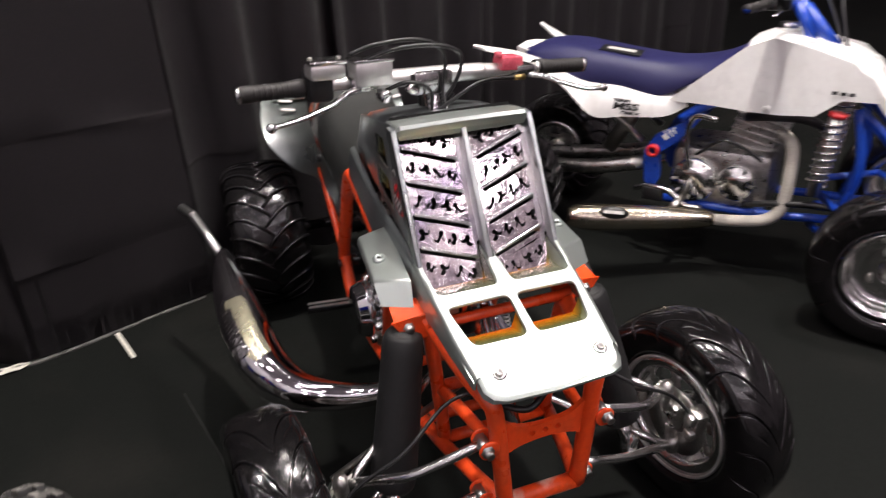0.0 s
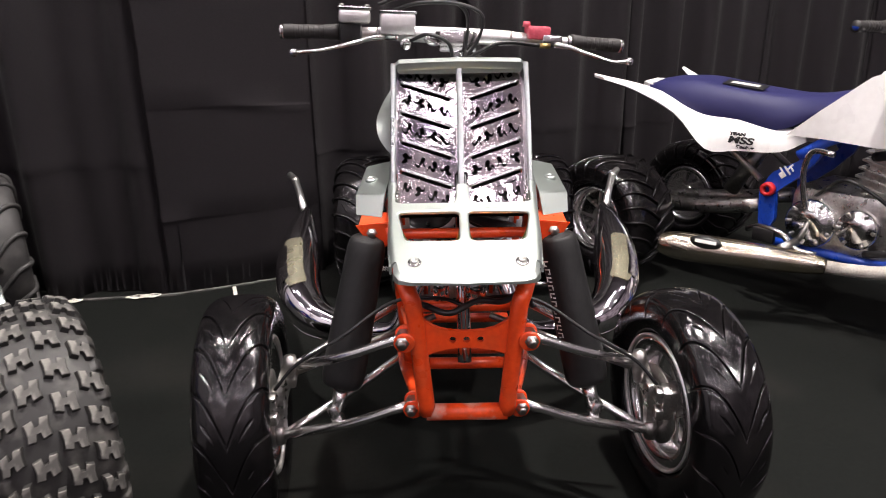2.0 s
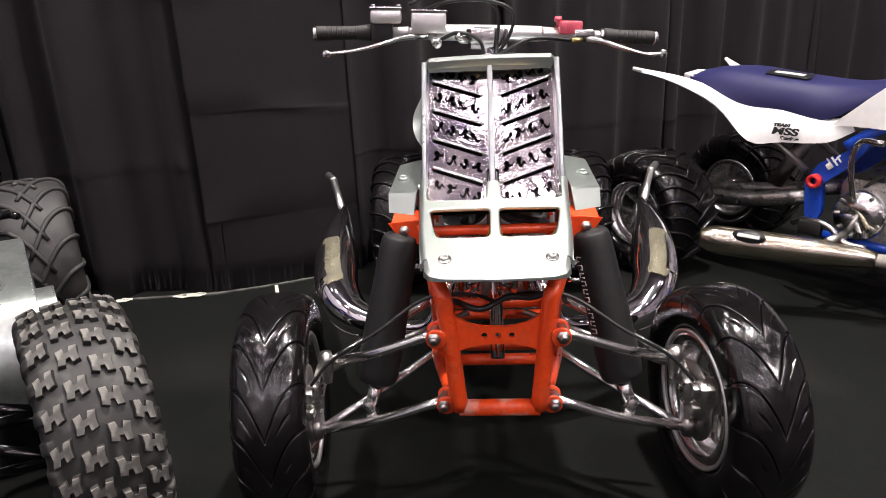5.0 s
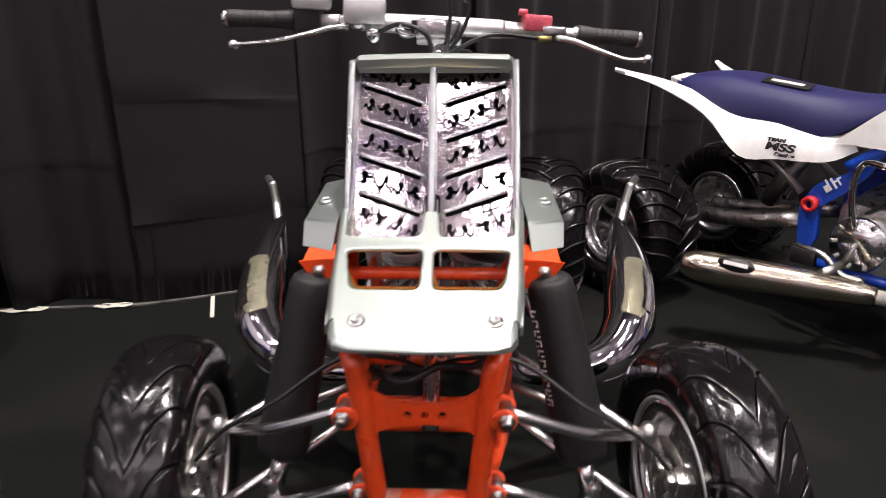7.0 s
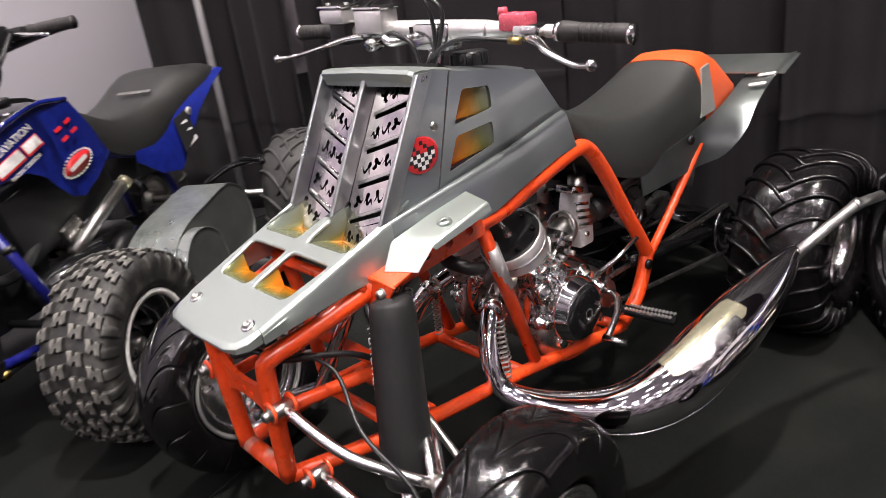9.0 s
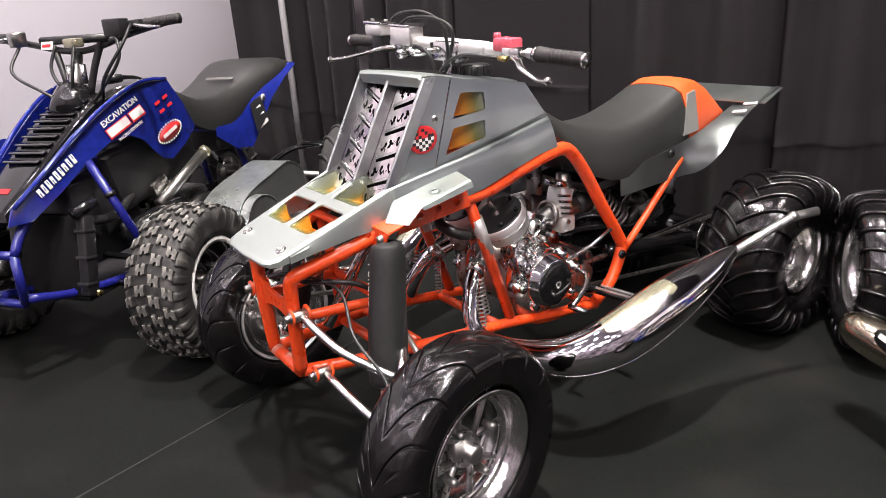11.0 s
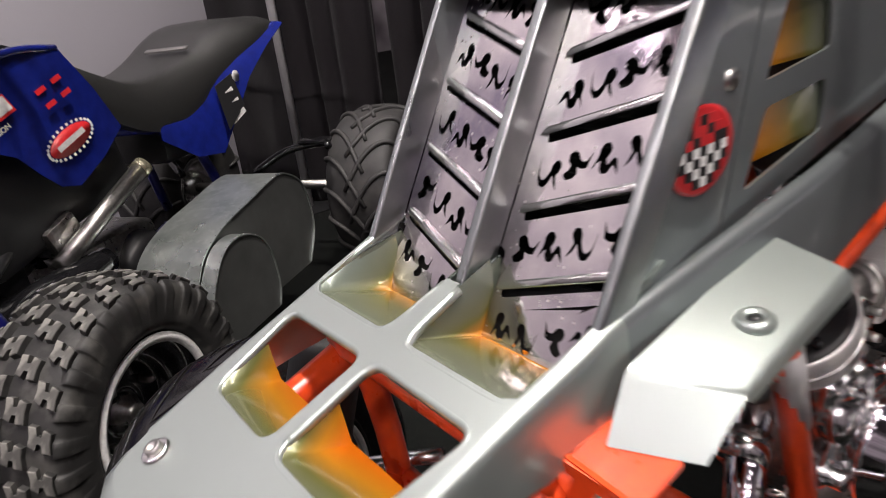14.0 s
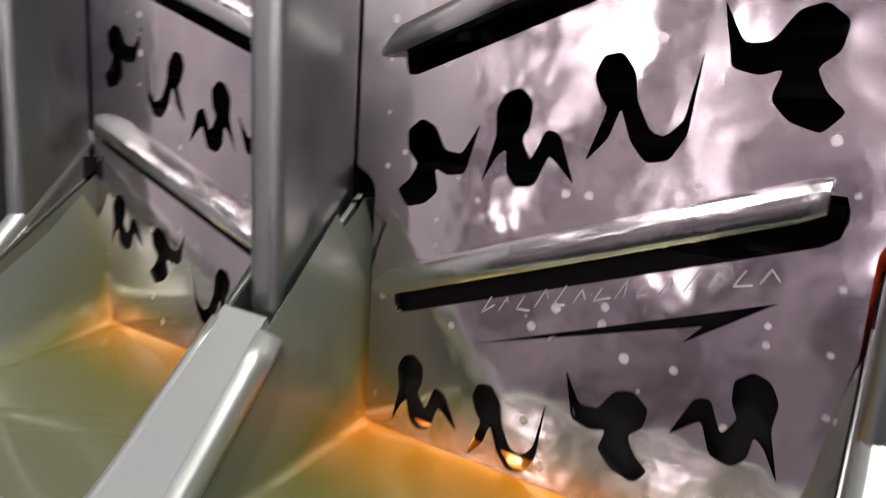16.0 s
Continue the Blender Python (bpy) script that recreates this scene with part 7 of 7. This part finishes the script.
# ---- white machine ----
wq = thing("white_atv", pose(1.70, 0.674, 0, 0, 0, 36.87), "white and navy sport quad with blue frame", "quad bike", "machines on show")
for s in (-1, 1):
    pts = [(0.71, 0.628), (0.60, 0.722), (0.47, 0.832), (0.385, 0.866), (0.26, 0.842), (0.135, 0.806), (0.06, 0.735), (0.035, 0.695), (0.15, 0.692), (0.22, 0.633), (0.33, 0.622), (0.43, 0.621), (0.57, 0.628)]
    sx = lambda u, v: 0.165 + 0.05 * float(np.interp(u, [0.0, 0.2, 0.45, 0.7], [1, 0.8, 0.3, 0])) - 0.25 * max(0, v - 0.74)
    shr = part("side_shroud", sheet(pts, [], lambda u, v, w, s=s: (s * (sx(u, v) + w), u, v), 0.005), "white", wq, "white plastic tank shroud")
    for k in range(3):
        part("shroud_vent", box((0.003, 0.016, 0.010), pose(s * (sx(0.16, 0.71) + 0.001), 0.175 - 0.024 * k, 0.716 - 0.001 * k)), "decal_black", shr)
    part("shroud_screw", lathe([(0.0, 0.004), (0.012, 0.004), (0.014, 0.0), (0.0, 0.0)], pose(s * sx(0.37, 0.63), 0.37, 0.636, 0, 0, 0 if s > 0 else 180), 14), "white", shr)
    inner = spline([(0.120, 0.66, 0.640), (0.128, 0.78, 0.645), (0.130, 0.92, 0.672), (0.140, 1.08, 0.692), (0.148, 1.22, 0.732), (0.185, 1.33, 0.766), (0.288, 1.450, 0.800)], 4)
    outer_e = spline([(0.150, 0.64, 0.610), (0.165, 0.72, 0.566), (0.175, 0.87, 0.552), (0.185, 1.00, 0.545), (0.215, 1.13, 0.668), (0.258, 1.29, 0.748), (0.300, 1.455, 0.797)], 4)
    secs = [[tuple((a + (b - a) * t + np.array((0.012, 0, 0.006)) * math.sin(math.pi * t)) * (s, 1, 1)) for t in np.linspace(0, 1, 7)] for a, b in zip(inner, outer_e)]
    bm = loft(secs, closed=False)
    bmesh.ops.solidify(bm, geom=bm.faces[:], thickness=0.005)
    rf = part("rear_fender", bm, "white", wq, "white plastic rear fender")
    if s < 0:
        base = Matrix((Vector((0, -1, 0)), Vector((0.10, 0, 0.99)), Vector((-0.99, 0, 0.10)))).transposed().to_4x4()
        for txt, dz, size, dy in (("TEAM", 0.022, 0.014, 0.015), ("MSS", 0.0, 0.034, 0.0), ("Racing", -0.022, 0.015, -0.02)):
            text_mesh(txt, size, Matrix.Translation((-0.1785 + 0.10 * dz, 0.865 + dy, 0.590 + dz)) @ base @ Matrix.Diagonal((1.7, 1, 1, 1)), "decal_black", rf, "fender_lettering", 0.0012, shear=0.15)
    wheel(wq, s * 0.318, 1.325, 0.245, 0.240, 0.270, 0.128, "paddle", "rubber", s, rim_mat="arm_alu", dish=0.055, crown=0.50)
    wheel(wq, s * 0.410, -0.10, 0.245, 0.245, 0.175, 0.140, "road", "rubber", s, hub="dish", dish=0.05, crown=0.5)
    for a, b in (((0.10, -0.08, 0.33), (0.33, 0.0, 0.30)), ((0.10, 0.16, 0.33), (0.33, 0.0, 0.30)), ((0.10, -0.08, 0.22), (0.34, 0.0, 0.19)), ((0.10, 0.18, 0.22), (0.34, 0.0, 0.19))):
        part("suspension_arm", tube([(s * a[0], a[1], a[2]), (s * b[0], b[1], b[2])], 0.013, 10), "blue_frame", wq)
    shk = part("shock", tube([(s * 0.175, 0.155, 0.635), (s * 0.185, 0.165, 0.52), (s * 0.20, 0.180, 0.36)], [0.024, 0.026, 0.018], 16), "steel", wq, "grey shock absorber")
    part("shock_spring", spring((s * 0.176, 0.157, 0.61), (s * 0.195, 0.175, 0.40), 0.031, 0.005, 9, 8), "alu", shk)
    part("shock_cap", tube([(s * 0.175, 0.153, 0.645), (s * 0.175, 0.155, 0.632)], 0.028, 16), "decal_red", shk)
    for pts2, r in (([(0.12, 0.10, 0.65), (0.11, 0.0, 0.555), (0.09, -0.12, 0.42), (0.08, -0.16, 0.26)], 0.016), ([(0.13, 0.72, 0.235), (0.14, 0.40, 0.235), (0.12, 0.09, 0.255), (0.08, -0.16, 0.26)], 0.016), ([(0.12, 0.10, 0.65), (0.13, 0.06, 0.45), (0.12, 0.10, 0.27)], 0.015), ([(0.13, 0.45, 0.68), (0.145, 0.59, 0.61), (0.15, 0.66, 0.56)], 0.018)):
        part("frame_tube", tube([(s * x, y, z) for x, y, z in pts2], r, 12, 4), "blue_frame", wq)
    pp = part("pivot_plate", sheet(rounded([(0.575, 0.60), (0.605, 0.61), (0.66, 0.54), (0.745, 0.49), (0.785, 0.42), (0.775, 0.30), (0.745, 0.26), (0.715, 0.32), (0.725, 0.42), (0.66, 0.475), (0.60, 0.545)], 0.012, 3), [], lambda u, v, w, s=s: (s * (0.150 + w), u, v), 0.02), "blue_frame", wq)
    if s < 0:
        part("red_clamp", lathe([(0.012, 0.02), (0.024, 0.02), (0.026, 0.0), (0.012, 0.0)], pose(-0.152, 0.748, 0.428, 0, 0, 180), 20, close=True), "decal_red", pp)
        base = Matrix.Translation((-0.1535, 0.690, 0.500)) @ Matrix((Vector((0, -0.75, 0.66)), Vector((0, 0.66, 0.75)), Vector((-1, 0, 0)))).transposed().to_4x4()
        for dx, dy, wide, high in ((-0.022, 0.0, 0.020, 0.022), (-0.014, 0.008, 0.006, 0.038), (0.002, 0.004, 0.007, 0.036), (0.006, 0.006, 0.016, 0.006), (0.018, 0.0, 0.006, 0.024), (0.024, 0.009, 0.012, 0.006)):
            part("plate_mark", box((wide, high, 0.002), base @ pose(dx, dy, 0), 0.0006), "decal_white", pp)
    part("sub_frame", tube([(s * 0.12, 0.80, 0.45), (s * 0.12, 0.95, 0.56), (s * 0.12, 1.10, 0.68)], 0.012, 10), "steel", wq)
    part("foot_peg", tube([(s * 0.15, 0.62, 0.26), (s * 0.27, 0.62, 0.26)], 0.015, 12), "steel", wq)
    part("heel_guard", tube([(s * 0.17, 0.80, 0.27), (s * 0.19, 0.74, 0.295), (s * 0.20, 0.66, 0.29), (s * 0.20, 0.60, 0.245), (s * 0.18, 0.54, 0.235)], 0.011, 10, 4), "alu", wq)
prof = spline([(0.455, 0.840, 0.81, 0.06, 0.10), (0.53, 0.795, 0.745, 0.08, 0.135), (0.62, 0.768, 0.69, 0.095, 0.145), (0.74, 0.756, 0.635, 0.11, 0.145), (0.88, 0.765, 0.66, 0.12, 0.145), (1.02, 0.782, 0.665, 0.125, 0.155), (1.15, 0.797, 0.70, 0.12, 0.155), (1.26, 0.792, 0.735, 0.10, 0.14), (1.31, 0.772, 0.762, 0.08, 0.11)], 4)
part("seat", loft([seat_ring(y, a, b, c, d, 0.02) for y, a, b, c, d in prof]), "blue_seat", wq, "navy blue vinyl seat", sharp=1.2)
part("seat_tag", box((0.05, 0.16, 0.003), pose(-0.07, 0.93, 0.779, 6, -14, 0), 0.001), "decal_black", wq)
part("seat_tag_line", box((0.02, 0.11, 0.002), pose(-0.07, 0.93, 0.7815, 6, -14, 0), 0.0005), "decal_silver", wq)
secs = []
for y, z, h in ((0.02, 0.70, 0.16), (0.08, 0.78, 0.165), (0.16, 0.82, 0.15), (0.30, 0.862, 0.135), (0.40, 0.872, 0.12), (0.47, 0.845, 0.11)):
    secs.append([(-h, y, z - 0.06), (-h, y, z - 0.02), (-h * 0.7, y, z), (h * 0.7, y, z), (h, y, z - 0.02), (h, y, z - 0.06)])
part("tank_cover", loft(secs), "white", wq)
part("fuel_cap", lathe([(0.0, 0.03), (0.03, 0.03), (0.034, 0.02), (0.034, 0.0), (0.0, 0.0)], pose(0.0, 0.37, 0.866, 0, -90, 0), 24), "alu", wq)
secs = []
for y, z, h in ((1.20, 0.755, 0.13), (1.27, 0.765, 0.13), (1.33, 0.772, 0.115), (1.37, 0.776, 0.09)):
    secs.append([(-h, y, z - 0.03), (-h, y, z - 0.005), (0, y, z + 0.004), (h, y, z - 0.005), (h, y, z - 0.03)])
part("tail", loft(secs), "white", wq)
hb = grips_and_bar(wq, (-0.40, 0.44, 0.985), (0.40, 0.44, 0.985), (0.0, 0.36, 0.965), ("blue_frame", "grip"))
part("steering_stem", tube([(0.0, 0.20, 0.80), (0.0, 0.33, 0.95)], 0.022, 14), "blue_frame", wq)
for x in (-0.05, 0.05):
    part("bar_clamp", tube([(x, 0.28, 0.84), (x, 0.35, 0.965)], 0.016, 12), "blue_frame", hb)
part("bar_switch", box((0.06, 0.05, 0.05), pose(-0.20, 0.37, 0.985), 0.008), "black", hb)
part("bar_reservoir", box((0.07, 0.05, 0.045), pose(-0.24, 0.36, 1.02), 0.008), "black", hb)
for pts in ([(-0.22, 0.36, 1.0), (-0.15, 0.28, 1.02), (-0.06, 0.24, 0.95), (0.0, 0.20, 0.84)], [(0.22, 0.36, 1.0), (0.12, 0.26, 1.03), (0.04, 0.22, 0.94), (0.0, 0.18, 0.82)]):
    part("control_cable", tube(pts, 0.005, 8, 6), "black", hb)
# engine side
we = part("engine", box((0.28, 0.36, 0.24), pose(0, 0.50, 0.34), 0.04), "cast", wq, "cast alloy four-stroke engine")
for (y, z, r, nb) in ((0.585, 0.335, 0.085, 9), (0.435, 0.345, 0.066, 6)):
    cv = part("engine_cover", lathe([(0.0, 0.030), (r * 0.62, 0.030), (r * 0.66, 0.024), (r * 0.90, 0.020), (r, 0.012), (r, -0.02), (0.0, -0.02)], pose(-0.150, y, z, 0, 0, 180), 36), "alu", we)
    for k in range(nb):
        a = k * 2 * math.pi / nb
        part("cover_bolt", lathe([(0.0, 0.010), (0.006, 0.010), (0.007, 0.0), (0.0, 0.0)], pose(-0.166, y + r * 0.86 * math.cos(a), z + r * 0.86 * math.sin(a), 0, 0, 180), 8), "steel", cv)
part("cylinder", box((0.16, 0.15, 0.20), pose(0.0, 0.40, 0.52, 14, 0, 0), 0.015), "cast", we)
for k in range(5):
    part("cylinder_fin", box((0.19, 0.18, 0.008), pose(0.0, 0.415 - 0.007 * k, 0.46 + 0.028 * k, 14, 0, 0), 0.002), "cast", we)
part("head_cover", box((0.17, 0.14, 0.06), pose(0.0, 0.37, 0.635, 14, 0, 0), 0.015), "black", we)
part("kick_lever", tube([(-0.165, 0.60, 0.37), (-0.185, 0.62, 0.50), (-0.190, 0.60, 0.585), (-0.215, 0.52, 0.59)], [0.012, 0.010, 0.010, 0.010], 12, 4), "alu", we)
part("hose", tube([(-0.10, 0.44, 0.58), (-0.14, 0.36, 0.60), (-0.13, 0.25, 0.60), (-0.09, 0.16, 0.56)], 0.016, 12, 5), "black", wq)
part("clutch_cable", tube([(-0.13, 0.60, 0.42), (-0.155, 0.50, 0.50), (-0.14, 0.40, 0.46), (-0.12, 0.33, 0.40)], 0.006, 8, 6), "black", wq)
part("brake_pedal_hose", tube([(-0.16, 0.40, 0.27), (-0.18, 0.30, 0.30), (-0.18, 0.20, 0.315), (-0.16, 0.12, 0.31)], 0.012, 10, 5), "black", wq)
part("header_pipe", tube([(-0.06, 0.33, 0.53), (-0.12, 0.275, 0.50), (-0.16, 0.262, 0.40), (-0.175, 0.268, 0.29), (-0.185, 0.31, 0.238), (-0.205, 0.40, 0.222), (-0.225, 0.49, 0.218)], 0.022, 18, 6), "wrap", wq, "exhaust header wrapped in pale tape")
muf = part("muffler", tube([(-0.225, 0.485, 0.218), (-0.245, 0.52, 0.222), (-0.32, 0.63, 0.232), (-0.455, 0.82, 0.248), (-0.505, 0.895, 0.256), (-0.53, 0.93, 0.260)], [0.026, 0.034, 0.044, 0.050, 0.046, 0.030], 28, 4), "gold", wq, "long heat-tinted steel muffler")
mb = part("muffler_badge", lathe([(0.0, 0.002), (0.028, 0.002), (0.028, -0.003), (0.0, -0.003)], Matrix.Translation((-0.478, 0.775, 0.285)) @ Matrix((Vector((-0.80, -0.22, 0.55)), Vector((-0.34, 0.94, 0.05)), Vector((-0.52, -0.15, -0.84)))).transposed().to_4x4() @ Matrix.Diagonal((1, 1.9, 0.8, 1)), 30), "decal_black", muf)
part("badge_line", box((0.001, 0.07, 0.012), Matrix.Translation((-0.4795, 0.775, 0.2858)) @ Matrix((Vector((-0.80, -0.22, 0.55)), Vector((-0.34, 0.94, 0.05)), Vector((-0.52, -0.15, -0.84)))).transposed().to_4x4() @ pose(0.002, 0, 0)), "decal_silver", mb)
part("muffler_bracket", box((0.02, 0.08, 0.05), pose(-0.20, 0.72, 0.27, 0, 0, 0), 0.004), "black", wq)
part("swingarm", tube([(-0.10, 0.78, 0.36), (-0.11, 1.0, 0.31), (-0.08, 1.37, 0.26)], 0.03, 14, 3), "cast", wq)
part("swingarm", tube([(0.10, 0.78, 0.36), (0.11, 1.0, 0.31), (0.08, 1.37, 0.26)], 0.03, 14, 3), "cast", wq)
part("rear_axle", rod((-0.28, 1.325, 0.245), (0.28, 1.325, 0.245), 0.02, 14), "steel", wq)
part("airbox", box((0.20, 0.30, 0.12), pose(0.0, 0.95, 0.60, 0, 0, 0), 0.03), "black", wq)
part("rear_shock", tube([(0.0, 0.85, 0.58), (0.0, 0.98, 0.36)], 0.03, 14), "steel", wq)
